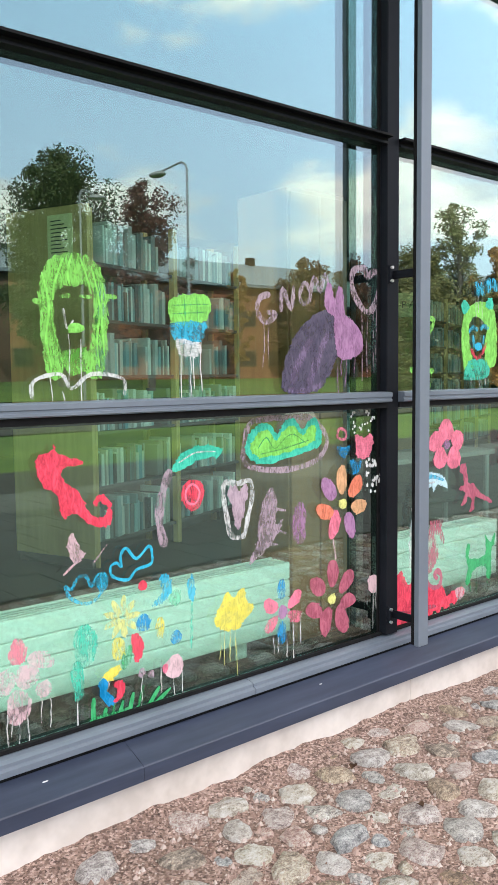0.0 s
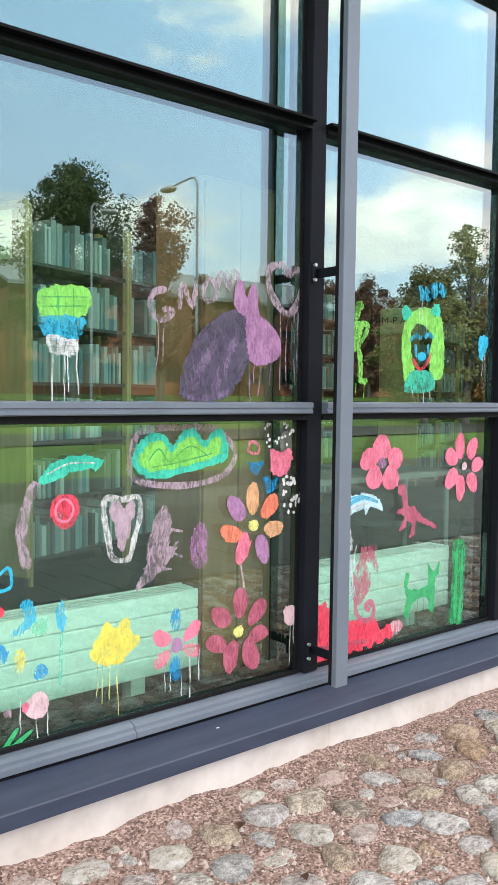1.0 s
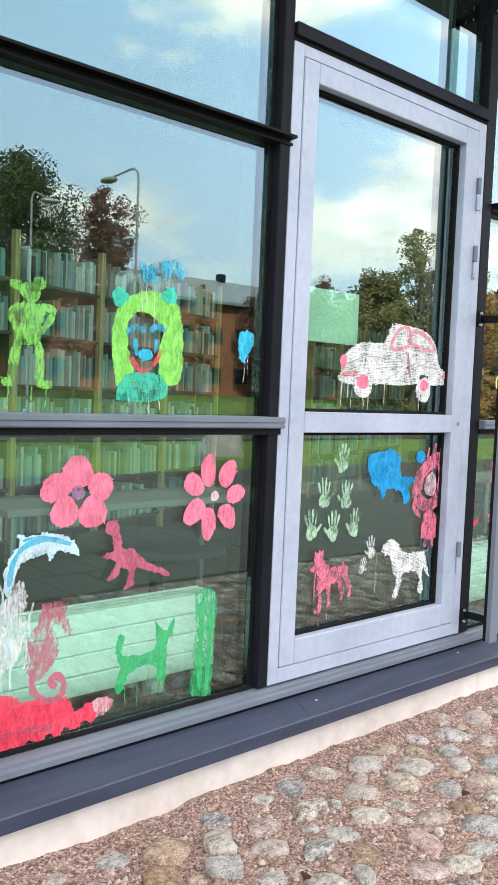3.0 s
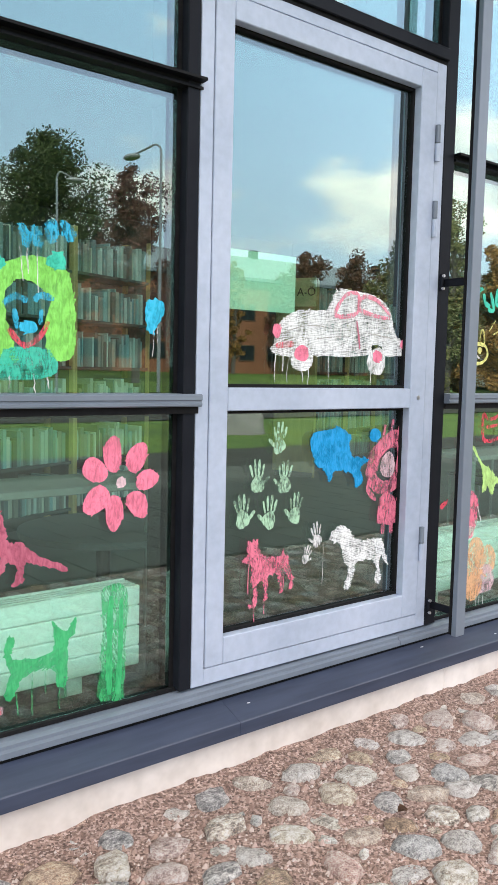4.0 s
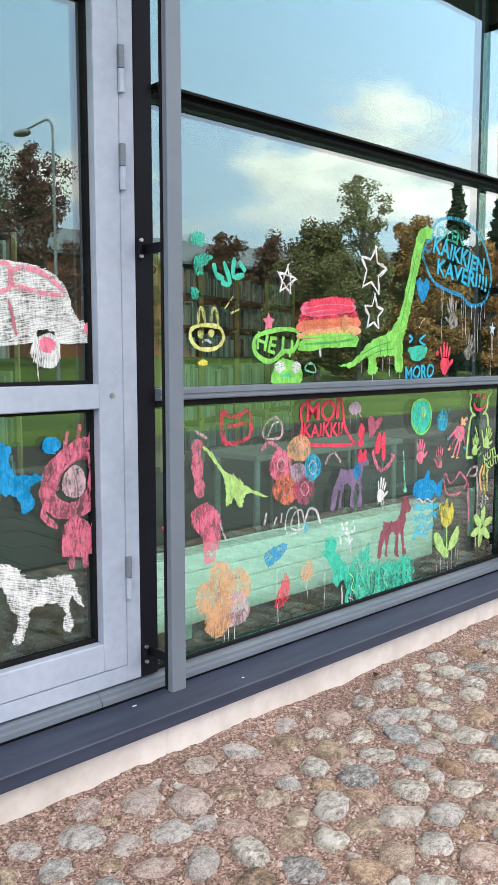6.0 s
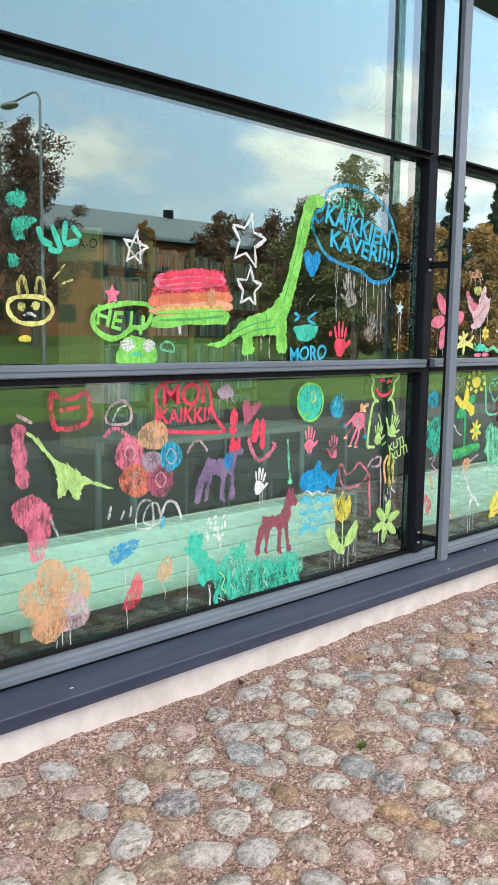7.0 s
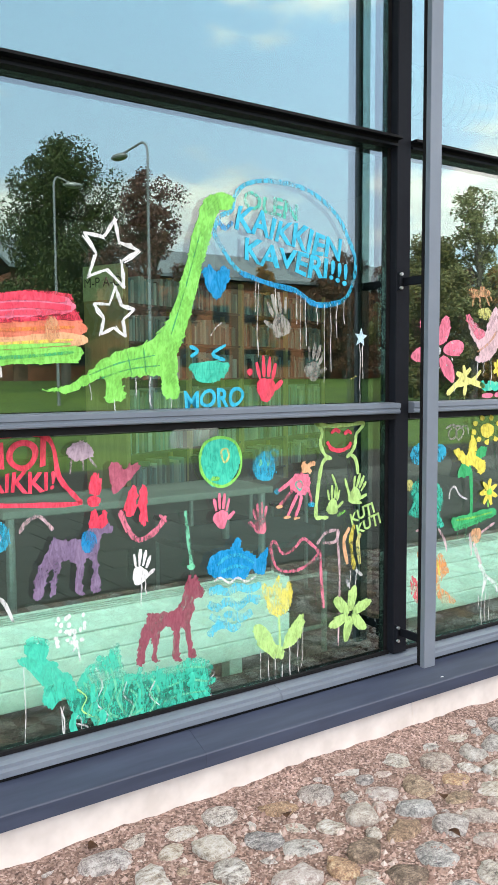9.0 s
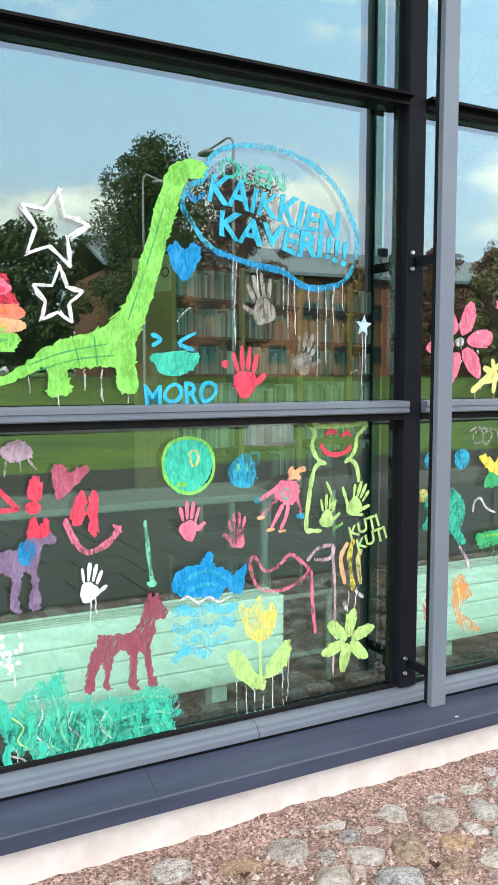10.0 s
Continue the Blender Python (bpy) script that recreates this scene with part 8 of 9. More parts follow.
d = drawing("white_loops_painting", "white and blue looped arches on the pane", 6.106, 0.684)
loop(d, "WHITE~", 0.0094, [(-0.110, -0.030), (-0.093, 0.055), (-0.038, 0.056), (-0.029, -0.036), (-0.066, -0.048)])
loop(d, "WHITE~", 0.0094, [(-0.074, -0.022), (-0.056, 0.038), (-0.008, 0.044), (0.001, -0.033)])
stroke(d, "WHITE~", 0.0126, [(0.008, -0.016), (0.037, 0.044), (0.084, 0.033), (0.117, -0.041)])
stroke(d, "SKY~", 0.0157, [(0.009, -0.059), (0.023, -0.010)])
stroke(d, "WHITE~", 0.0126, [(-0.238, 0.013), (-0.225, 0.064)])
stroke(d, "WHITE~", 0.0094, [(-0.182, 0.005), (-0.165, 0.039)])
stroke(d, "WHITE~", 0.0094, [(-0.140, 0.011), (-0.133, 0.052)])
d = drawing("blue_daub_painting", "faint blue daub over the radiator on the pane", 5.936, 0.564)
fill(d, "BLUE~", [(-0.066, -0.004), (-0.028, 0.029), (0.068, 0.037), (0.047, -0.007), (-0.006, -0.036), (-0.045, -0.046)])
drips(d, "WHITE~", [(0.008, -0.038, 0.099)])
d = drawing("red_daub_painting", "small red upright daub on the pane", 5.975, 0.396)
fill(d, "RED~", [(-0.046, -0.046), (-0.015, 0.015), (0.024, 0.076), (0.051, 0.028), (0.034, -0.045), (-0.017, -0.070)])
drips(d, "WHITE~", [(-0.028, -0.045, 0.114)])
d = drawing("peach_daub_painting", "faint peach daub with a drip on the pane", 6.138, 0.455)
spot(d, "PEACH~", 0.000, 0.000, 0.0387, 0.0520, -20)
drips(d, "WHITE~", [(-0.003, -0.038, 0.078)])
d = drawing("flower_painting", "large faded peach flower with drips on the pane", 5.626, 0.439)
spot(d, "PEACH~", 0.000, 0.082, 0.0630, 0.0705, 0)
spot(d, "PEACH~", 0.093, 0.030, 0.0756, 0.0705, -20)
spot(d, "PALE~", 0.081, -0.063, 0.0788, 0.0705, 0)
spot(d, "PEACH~", -0.015, -0.086, 0.0756, 0.0658, 0)
spot(d, "PEACH~", -0.062, 0.017, 0.0756, 0.0658, 0)
drips(d, "WHITE~", [(0.017, -0.133, 0.059), (0.039, -0.126, 0.082), (0.065, -0.096, 0.106)])
spot(d, "PEACH~", 0.016, -0.008, 0.0441, 0.0423, 0)
stroke(d, "WHITE~", 0.0055, [(-0.032, 0.041), (0.016, -0.003), (0.064, -0.001)])
stroke(d, "PEACH~", 0.0110, [(-0.001, 0.105), (0.009, 0.010), (0.091, -0.053)])
d = drawing("flower_painting", "large pink flower with white dots on the pane", 8.065, 1.491)
petals(d, "PINK", 0.000, -0.004, 0.0330, 0.1640, 6, 22, 0.205)
spot(d, "WHITE~", 0.003, -0.073, 0.0056, 0.0041, 0)
spot(d, "WHITE~", 0.050, -0.063, 0.0056, 0.0041, 0)
spot(d, "WHITE~", 0.083, -0.037, 0.0056, 0.0041, 0)
spot(d, "WHITE~", 0.094, -0.002, 0.0056, 0.0041, 0)
spot(d, "WHITE~", 0.079, 0.033, 0.0056, 0.0041, 0)
spot(d, "WHITE~", 0.044, 0.057, 0.0056, 0.0041, 0)
spot(d, "WHITE~", -0.003, 0.065, 0.0056, 0.0041, 0)
spot(d, "WHITE~", -0.049, 0.054, 0.0056, 0.0041, 0)
spot(d, "WHITE~", -0.081, 0.028, 0.0056, 0.0041, 0)
spot(d, "WHITE~", -0.092, -0.006, 0.0056, 0.0041, 0)
spot(d, "WHITE~", -0.078, -0.040, 0.0056, 0.0041, 0)
spot(d, "WHITE~", -0.043, -0.065, 0.0056, 0.0041, 0)
spot(d, "WHITE~", -0.006, -0.004, 0.0219, 0.0174, 0)
drips(d, "WHITE~", [(-0.094, -0.080, 0.104), (-0.045, -0.097, 0.087), (0.093, -0.104, 0.087)])
d = drawing("pink_shape_painting", "pink and pale branching shape with drips on the pane", 8.367, 1.570)
fill(d, "PALE", [(-0.040, -0.082), (-0.084, -0.026), (-0.117, 0.037), (-0.106, 0.056), (-0.061, 0.029), (-0.009, 0.005), (0.024, 0.061), (0.052, 0.110), (0.079, 0.108), (0.079, 0.058), (0.111, 0.047), (0.129, 0.058), (0.115, -0.020), (0.066, -0.080), (0.028, -0.114), (-0.031, -0.129), (-0.068, -0.115)])
fill(d, "PINK~", [(-0.130, 0.067), (-0.107, 0.073), (-0.046, 0.026), (-0.002, -0.001), (-0.043, -0.032), (-0.092, 0.006)])
stroke(d, "PALE~", 0.0167, [(0.015, 0.010), (0.071, 0.085)])
stroke(d, "PEACH~", 0.0121, [(-0.055, -0.083), (0.018, -0.045), (0.076, 0.012)])
spot(d, "LEMON~", -0.011, 0.085, 0.0449, 0.0254, 0)
drips(d, "WHITE~", [(-0.052, -0.122, 0.091), (-0.008, -0.122, 0.063), (0.036, -0.103, 0.109), (0.103, -0.024, 0.127)])
d = drawing("peach_print_painting", "peach coloured smeared print on the pane", 8.319, 1.739)
fill(d, "PEACH~", [(-0.070, 0.004), (-0.048, 0.022), (-0.007, 0.017), (0.016, 0.031), (0.058, 0.022), (0.072, 0.001), (0.024, -0.013), (-0.034, -0.020)])
stroke(d, "PEACH~", 0.0119, [(-0.035, -0.011), (-0.044, -0.056)])
stroke(d, "PEACH~", 0.0119, [(0.001, -0.014), (0.009, -0.062)])
stroke(d, "PEACH~", 0.0119, [(0.042, -0.005), (0.068, -0.050)])
stroke(d, "PEACH~", 0.0093, [(0.065, 0.004), (0.085, -0.027)])
d = drawing("yellow_star_painting", "pale yellow crossed brush strokes on the pane", 8.239, 1.369)
stroke(d, "LEMON", 0.0258, [(-0.116, -0.065), (-0.050, -0.019), (0.033, 0.046)])
stroke(d, "LEMON", 0.0236, [(-0.058, 0.027), (0.021, -0.005), (0.127, -0.034)])
stroke(d, "LEMON", 0.0236, [(-0.014, 0.059), (0.001, -0.009), (-0.007, -0.071)])
stroke(d, "LEMON", 0.0210, [(-0.078, -0.026), (0.036, -0.012), (0.099, 0.037)])
drips(d, "LEMON~", [(-0.099, -0.065, 0.043), (-0.007, -0.070, 0.036)])
d = drawing("flower_painting", "small yellow flower on the pane", 8.456, 1.417)
petals(d, "YELLOW", 0.000, 0.000, 0.0038, 0.0409, 6, 0, 0.3)
spot(d, "ORANGE~", 0.000, 0.000, 0.0122, 0.0094, 0)
d = drawing("splayed_print", "yellow five-rayed paint print on the pane", 8.929, 1.738)
print_mark(d, "YELLOW", -0.006, -0.012, 0.1876, -4, 0)
d = drawing("scribble_painting", "mint green looping scribble on the pane", 8.909, 1.530)
stroke(d, "MINT", 0.0191, [(-0.311, 0.084), (-0.293, 0.021), (-0.237, -0.035), (-0.099, -0.074), (0.061, -0.088), (0.166, -0.026), (0.105, 0.037), (-0.040, 0.068), (-0.175, 0.028), (-0.203, -0.049), (-0.098, -0.090), (0.083, -0.051), (0.258, -0.003), (0.340, 0.028), (0.212, 0.085), (0.064, 0.091), (-0.039, 0.052), (0.002, -0.029), (0.189, -0.082), (0.358, -0.034)])
stroke(d, "MINT~", 0.0165, [(-0.254, -0.035), (-0.206, -0.011), (-0.223, 0.004), (-0.271, -0.020)])
stroke(d, "MINT", 0.0247, [(-0.040, 0.068), (0.101, 0.089), (0.251, 0.079), (0.338, 0.053)])
stroke(d, "WHITE~", 0.0108, [(-0.338, -0.093), (-0.265, -0.111), (-0.097, -0.100), (0.117, -0.111), (0.265, -0.085)])
stroke(d, "WHITE~", 0.0082, [(-0.314, 0.129), (-0.250, 0.145), (-0.182, 0.135), (-0.214, 0.115), (-0.296, 0.115)])
drips(d, "WHITE~", [(-0.200, -0.092, 0.079), (-0.080, -0.099, 0.089), (0.115, -0.087, 0.079)])
d = drawing("wave_line_painting", "mint green wavy line on the pane", 8.784, 1.330)
stroke(d, "MINT", 0.0216, [(-0.434, 0.016), (-0.387, -0.006), (-0.343, 0.016), (-0.294, -0.010), (-0.232, 0.008), (-0.166, -0.017), (-0.102, 0.012), (-0.033, -0.011), (0.034, 0.008), (0.106, -0.018), (0.194, 0.012), (0.287, -0.012), (0.379, 0.012), (0.486, -0.005)])
stroke(d, "TURQ", 0.0297, [(-0.444, 0.027), (-0.412, -0.002), (-0.377, 0.020), (-0.350, -0.006), (-0.321, 0.012)])
spot(d, "PINK", -0.398, -0.035, 0.0378, 0.0117, 0)
spot(d, "PINK", -0.318, -0.033, 0.0378, 0.0117, 0)
drips(d, "MINT~", [(-0.166, -0.018, 0.035), (0.113, -0.020, 0.039), (0.287, -0.017, 0.027)])
d = drawing("sky_blob_painting", "pale sky blue round blobs on the pane", 8.022, 1.054)
spot(d, "SKY~", -0.062, 0.003, 0.0517, 0.0458, 0)
spot(d, "SKY~", 0.063, 0.003, 0.0380, 0.0388, 0)
spot(d, "LEMON~", -0.120, -0.124, 0.0244, 0.0247, 0)
fill(d, "TURQ~", [(-0.120, -0.246), (-0.096, -0.196), (-0.113, -0.159), (-0.088, -0.112), (-0.031, -0.095), (0.019, -0.107), (0.070, -0.146), (0.085, -0.210), (0.065, -0.263), (0.095, -0.320), (0.045, -0.308), (0.013, -0.276), (-0.026, -0.311), (-0.069, -0.268)])
stroke(d, "TURQ~", 0.0180, [(-0.075, -0.127), (-0.056, -0.252)])
stroke(d, "TURQ~", 0.0180, [(0.006, -0.124), (0.020, -0.259)])
stroke(d, "PALE~", 0.0113, [(-0.080, -0.320), (-0.013, -0.313), (-0.052, -0.350), (0.005, -0.401), (-0.064, -0.384)])
stroke(d, "PALE~", 0.0113, [(0.056, -0.325), (0.093, -0.374), (0.112, -0.432)])
d = drawing("scribble_painting", "thin grey looping scribble on the pane", 8.200, 1.141)
stroke(d, "GREY~", 0.0093, [(-0.081, 0.016), (-0.031, 0.032), (-0.011, -0.014), (-0.050, -0.030), (-0.058, 0.006), (-0.002, 0.026), (0.034, -0.001), (0.001, -0.036), (-0.012, 0.004), (0.050, 0.024), (0.064, -0.016)])
d = drawing("yellow_spots_painting", "yellow blob with small yellow dots on the pane", 8.383, 1.143)
spot(d, "YELLOW", 0.006, -0.004, 0.0456, 0.0316, 0)
spot(d, "YELLOW", 0.003, -0.056, 0.0154, 0.0111, 0)
spot(d, "YELLOW", 0.062, -0.045, 0.0154, 0.0111, 0)
spot(d, "YELLOW", 0.092, -0.013, 0.0154, 0.0111, 0)
spot(d, "YELLOW", 0.078, 0.025, 0.0154, 0.0111, 0)
spot(d, "YELLOW", 0.028, 0.051, 0.0154, 0.0111, 0)
spot(d, "YELLOW", -0.034, 0.053, 0.0154, 0.0111, 0)
spot(d, "YELLOW", -0.080, 0.030, 0.0154, 0.0111, 0)
spot(d, "YELLOW", -0.089, -0.007, 0.0154, 0.0111, 0)
spot(d, "YELLOW", -0.056, -0.041, 0.0154, 0.0111, 0)
d = drawing("flower_painting", "yellow flower on a green stalk with leaves on the pane", 8.283, 0.940)
stroke(d, "GREEN", 0.0216, [(-0.002, 0.037), (0.007, -0.074), (0.007, -0.186)])
fill(d, "GREEN", [(0.011, 0.073), (0.053, 0.123), (0.104, 0.124), (0.094, 0.091), (0.056, 0.071)])
fill(d, "GREEN", [(-0.085, 0.006), (-0.070, 0.050), (-0.018, 0.064), (-0.001, 0.019), (-0.030, 0.002)])
fill(d, "YELLOW", [(-0.113, 0.116), (-0.080, 0.127), (-0.026, 0.097), (-0.006, 0.175), (0.017, 0.178), (0.038, 0.127), (0.028, 0.091), (0.086, 0.065), (0.097, 0.027), (0.060, 0.004), (0.031, 0.035), (0.000, 0.052), (-0.023, 0.048), (-0.077, 0.078)])
fill(d, "GREEN", [(-0.114, -0.215), (-0.116, -0.174), (-0.064, -0.170), (-0.006, -0.166), (0.069, -0.158), (0.158, -0.158), (0.172, -0.186), (0.092, -0.203), (0.027, -0.216), (-0.062, -0.220)])
stroke(d, "GREEN~", 0.0193, [(-0.105, -0.227), (-0.003, -0.213), (0.153, -0.188)])
stroke(d, "LIME~", 0.0095, [(-0.093, -0.186), (0.025, -0.184), (0.146, -0.172)])
drips(d, "GREEN~", [(-0.091, -0.221, 0.041), (-0.027, -0.220, 0.048), (0.041, -0.212, 0.037)])
d = drawing("flower_painting", "small yellow flower on a thin green stalk on the pane", 8.406, 0.857)
stroke(d, "LIME~", 0.0126, [(0.000, 0.000), (-0.003, -0.066)])
petals(d, "YELLOW", -0.001, 0.004, 0.0074, 0.0643, 7, 10, 0.17)
spot(d, "LIME", -0.001, 0.004, 0.0185, 0.0131, 0)
d = drawing("curl_painting", "thin pale curled line on the pane", 8.184, 0.874)
stroke(d, "WHITE~", 0.0092, [(-0.038, -0.024), (-0.029, 0.017), (-0.001, 0.027), (0.030, -0.012), (0.078, -0.034)])
d = drawing("heart_frame_painting", "green frame with a heart outline on the pane", 8.584, 1.085)
stroke(d, "MINT", 0.0155, [(-0.112, 0.111), (-0.086, -0.007), (-0.066, -0.126), (0.026, -0.143), (0.063, -0.118), (0.090, -0.014), (0.129, 0.098)])
loop(d, "MINT~", 0.0130, [(-0.048, 0.007), (-0.038, 0.041), (-0.006, 0.044), (0.012, 0.020), (0.033, 0.046), (0.067, 0.037), (0.069, 0.003), (0.021, -0.065)])
stroke(d, "MINT~", 0.0130, [(-0.065, -0.131), (-0.089, -0.105)])
stroke(d, "MINT~", 0.0102, [(-0.047, 0.087), (-0.004, 0.063), (0.059, 0.094)])
d = drawing("ringed_shape_painting", "pale pink shape in a ring of red dots on the pane", 8.789, 0.977)
fill(d, "PALE", [(-0.102, -0.102), (-0.106, -0.033), (-0.084, 0.019), (-0.044, 0.042), (-0.063, 0.112), (-0.030, 0.130), (-0.006, 0.080), (0.018, 0.132), (0.047, 0.118), (0.051, 0.068), (0.095, 0.035), (0.114, -0.026), (0.078, -0.075), (0.028, -0.107), (-0.039, -0.130)])
fill(d, "LILAC~", [(-0.038, 0.042), (0.016, 0.069), (0.067, 0.031), (0.035, -0.002), (-0.021, 0.007)])
stroke(d, "WHITE~", 0.0190, [(-0.071, -0.065), (-0.048, -0.007), (0.023, -0.031)])
stroke(d, "WHITE~", 0.0164, [(-0.024, -0.098), (0.042, -0.062), (0.074, -0.014)])
stroke(d, "PINK~", 0.0164, [(-0.045, -0.047), (0.026, -0.071)])
spot(d, "RED", 0.012, -0.171, 0.0208, 0.0145, 0)
spot(d, "RED", 0.053, -0.167, 0.0208, 0.0145, 0)
spot(d, "RED", 0.090, -0.150, 0.0208, 0.0145, 0)
spot(d, "RED", 0.120, -0.121, 0.0208, 0.0145, 0)
spot(d, "RED", 0.140, -0.083, 0.0208, 0.0145, 0)
spot(d, "RED", 0.149, -0.038, 0.0208, 0.0145, 0)
spot(d, "RED", 0.145, 0.010, 0.0208, 0.0145, 0)
spot(d, "RED", 0.130, 0.056, 0.0208, 0.0145, 0)
spot(d, "RED", 0.104, 0.097, 0.0208, 0.0145, 0)
spot(d, "RED", 0.069, 0.129, 0.0208, 0.0145, 0)
spot(d, "RED", 0.030, 0.149, 0.0208, 0.0145, 0)
spot(d, "RED", -0.011, 0.157, 0.0208, 0.0145, 0)
spot(d, "RED", -0.051, 0.152, 0.0208, 0.0145, 0)
spot(d, "RED", -0.087, 0.134, 0.0208, 0.0145, 0)
spot(d, "RED", -0.115, 0.106, 0.0208, 0.0145, 0)
spot(d, "RED", -0.134, 0.068, 0.0208, 0.0145, 0)
spot(d, "RED", -0.142, 0.025, 0.0208, 0.0145, 0)
spot(d, "RED", -0.139, -0.021, 0.0208, 0.0145, 0)
spot(d, "RED", -0.125, -0.065, 0.0208, 0.0145, 0)
spot(d, "RED", -0.101, -0.106, 0.0208, 0.0145, 0)
spot(d, "RED", -0.068, -0.138, 0.0208, 0.0145, 0)
spot(d, "RED", -0.030, -0.160, 0.0208, 0.0145, 0)
drips(d, "PINK~", [(-0.002, -0.169, 0.100), (-0.038, -0.147, 0.060)])
d = drawing("heart_painting", "rosy red heart with dabs around it on the pane", 8.961, 1.090)
fill(d, "RED~", [(-0.069, 0.003), (-0.079, 0.043), (-0.045, 0.060), (-0.003, 0.030), (0.035, 0.058), (0.073, 0.044), (0.076, -0.003), (0.016, -0.068)])
spot(d, "RED", -0.035, 0.072, 0.0326, 0.0205, 0)
spot(d, "RED", 0.056, 0.077, 0.0292, 0.0205, 0)
spot(d, "RED", 0.115, -0.015, 0.0326, 0.0243, 0)
spot(d, "RED", 0.108, -0.109, 0.0326, 0.0326, 0)
spot(d, "RED~", -0.052, -0.029, 0.0218, 0.0163, 0)
drips(d, "PINK~", [(0.008, -0.063, 0.142), (0.029, -0.052, 0.081)])
d = drawing("bush_painting", "mint green brushed bush with drips on the pane", 8.656, 0.739)
fill(d, "MINT~", [(-0.142, 0.090), (-0.122, 0.127), (-0.101, 0.145), (-0.076, 0.155), (-0.048, 0.122), (-0.022, 0.130), (0.015, 0.078), (0.037, 0.052), (0.070, 0.054), (0.101, 0.003), (0.137, -0.012), (0.125, -0.039), (0.154, -0.066), (0.093, -0.072), (0.073, -0.096), (0.046, -0.079), (0.028, -0.117), (-0.020, -0.100), (-0.059, -0.116), (-0.092, -0.097), (-0.118, -0.102), (-0.112, -0.048), (-0.143, -0.006), (-0.126, 0.031)])
stroke(d, "MINT", 0.0214, [(-0.098, 0.106), (-0.112, 0.010), (-0.086, -0.089)])
stroke(d, "MINT", 0.0214, [(-0.058, 0.122), (-0.053, 0.005), (-0.027, -0.092)])
stroke(d, "MINT", 0.0214, [(-0.005, 0.079), (0.020, -0.002), (0.012, -0.080)])
stroke(d, "MINT~", 0.0214, [(0.049, 0.016), (0.088, -0.058)])
drips(d, "MINT~", [(-0.092, -0.104, 0.089), (-0.027, -0.100, 0.069), (0.040, -0.093, 0.060), (0.093, -0.072, 0.068), (0.140, -0.061, 0.044)])
d = drawing("leaf_painting", "light green feathery leaf on the pane", 8.959, 0.784)
fill(d, "LEMONG", [(-0.039, -0.069), (-0.050, -0.006), (-0.024, 0.016), (-0.034, 0.064), (-0.001, 0.100), (0.036, 0.094), (0.058, 0.047), (0.035, 0.007), (0.046, -0.031), (0.005, -0.073), (-0.014, -0.117)])
stroke(d, "LIME~", 0.0113, [(0.007, 0.087), (-0.007, -0.010), (-0.027, -0.132)])
drips(d, "LEMONG~", [(-0.022, -0.091, 0.103), (0.012, -0.074, 0.062)])
d = drawing("arch_painting", "pale yellow arched brush strokes on the pane", 9.217, 0.933)
stroke(d, "LEMON", 0.0305, [(-0.063, -0.074), (-0.055, 0.014), (-0.013, 0.066), (0.080, 0.079)])
stroke(d, "LEMON~", 0.0271, [(0.020, -0.055), (0.023, 0.009), (0.092, 0.035)])
stroke(d, "WHITE~", 0.0119, [(-0.147, -0.252), (-0.082, -0.174), (0.012, -0.139), (0.089, -0.113)])
stroke(d, "WHITE~", 0.0090, [(-0.055, -0.261), (0.018, -0.208), (0.101, -0.254)])
stroke(d, "PALE~", 0.0119, [(0.027, -0.312), (0.053, -0.164), (0.100, -0.146)])
d = drawing("diamond_painting", "red and orange angular daubs on the pane", 8.033, 0.508)
fill(d, "RED~", [(-0.118, -0.010), (-0.104, 0.036), (-0.076, 0.011), (-0.048, -0.026), (-0.067, -0.084), (-0.100, -0.054)])
stroke(d, "ORANGE~", 0.0207, [(-0.074, 0.135), (-0.052, 0.075), (-0.061, 0.026)])
fill(d, "ORANGE~", [(0.024, 0.087), (0.065, 0.110), (0.091, 0.079), (0.117, 0.025), (0.078, 0.004), (0.063, -0.031), (0.116, -0.072), (0.164, -0.116), (0.095, -0.115), (0.048, -0.080), (0.022, -0.003)])
stroke(d, "YELLOW~", 0.0116, [(0.041, 0.085), (0.061, 0.010)])
d = drawing("pale_figure_painting", "pale peach strokes with long drips on the pane", 8.367, 0.500)
spot(d, "PEACH~", -0.042, 0.172, 0.0369, 0.0345, 0)
stroke(d, "PALE~", 0.0201, [(-0.059, 0.140), (-0.031, 0.080), (-0.004, 0.035)])
stroke(d, "WHITE~", 0.0224, [(-0.023, 0.037), (0.023, -0.023), (0.006, -0.097)])
stroke(d, "WHITE~", 0.0173, [(0.017, -0.018), (0.088, -0.066), (0.110, -0.112)])
stroke(d, "PALE~", 0.0126, [(-0.010, 0.181), (0.050, 0.204), (0.081, 0.216)])
stroke(d, "PALE~", 0.0150, [(-0.085, 0.189), (-0.074, 0.085)])
drips(d, "WHITE~", [(0.006, -0.097, 0.144), (0.027, -0.100, 0.115), (0.052, -0.104, 0.154), (-0.028, -0.092, 0.077)])
d = drawing("yellow_shape_painting", "yellow sitting rounded shape with drips on the pane", 8.703, 0.425)
fill(d, "YELLOW", [(-0.106, -0.107), (-0.088, -0.077), (-0.097, -0.040), (-0.067, 0.003), (-0.035, 0.035), (0.010, 0.065), (0.007, 0.105), (0.038, 0.146), (0.061, 0.111), (0.096, 0.115), (0.127, 0.075), (0.122, 0.034), (0.089, 0.002), (0.101, -0.061), (0.082, -0.083), (0.098, -0.118), (0.032, -0.112), (-0.014, -0.093), (-0.032, -0.114)])
stroke(d, "LEMON~", 0.0163, [(-0.049, -0.064), (-0.009, -0.009), (0.057, 0.023)])
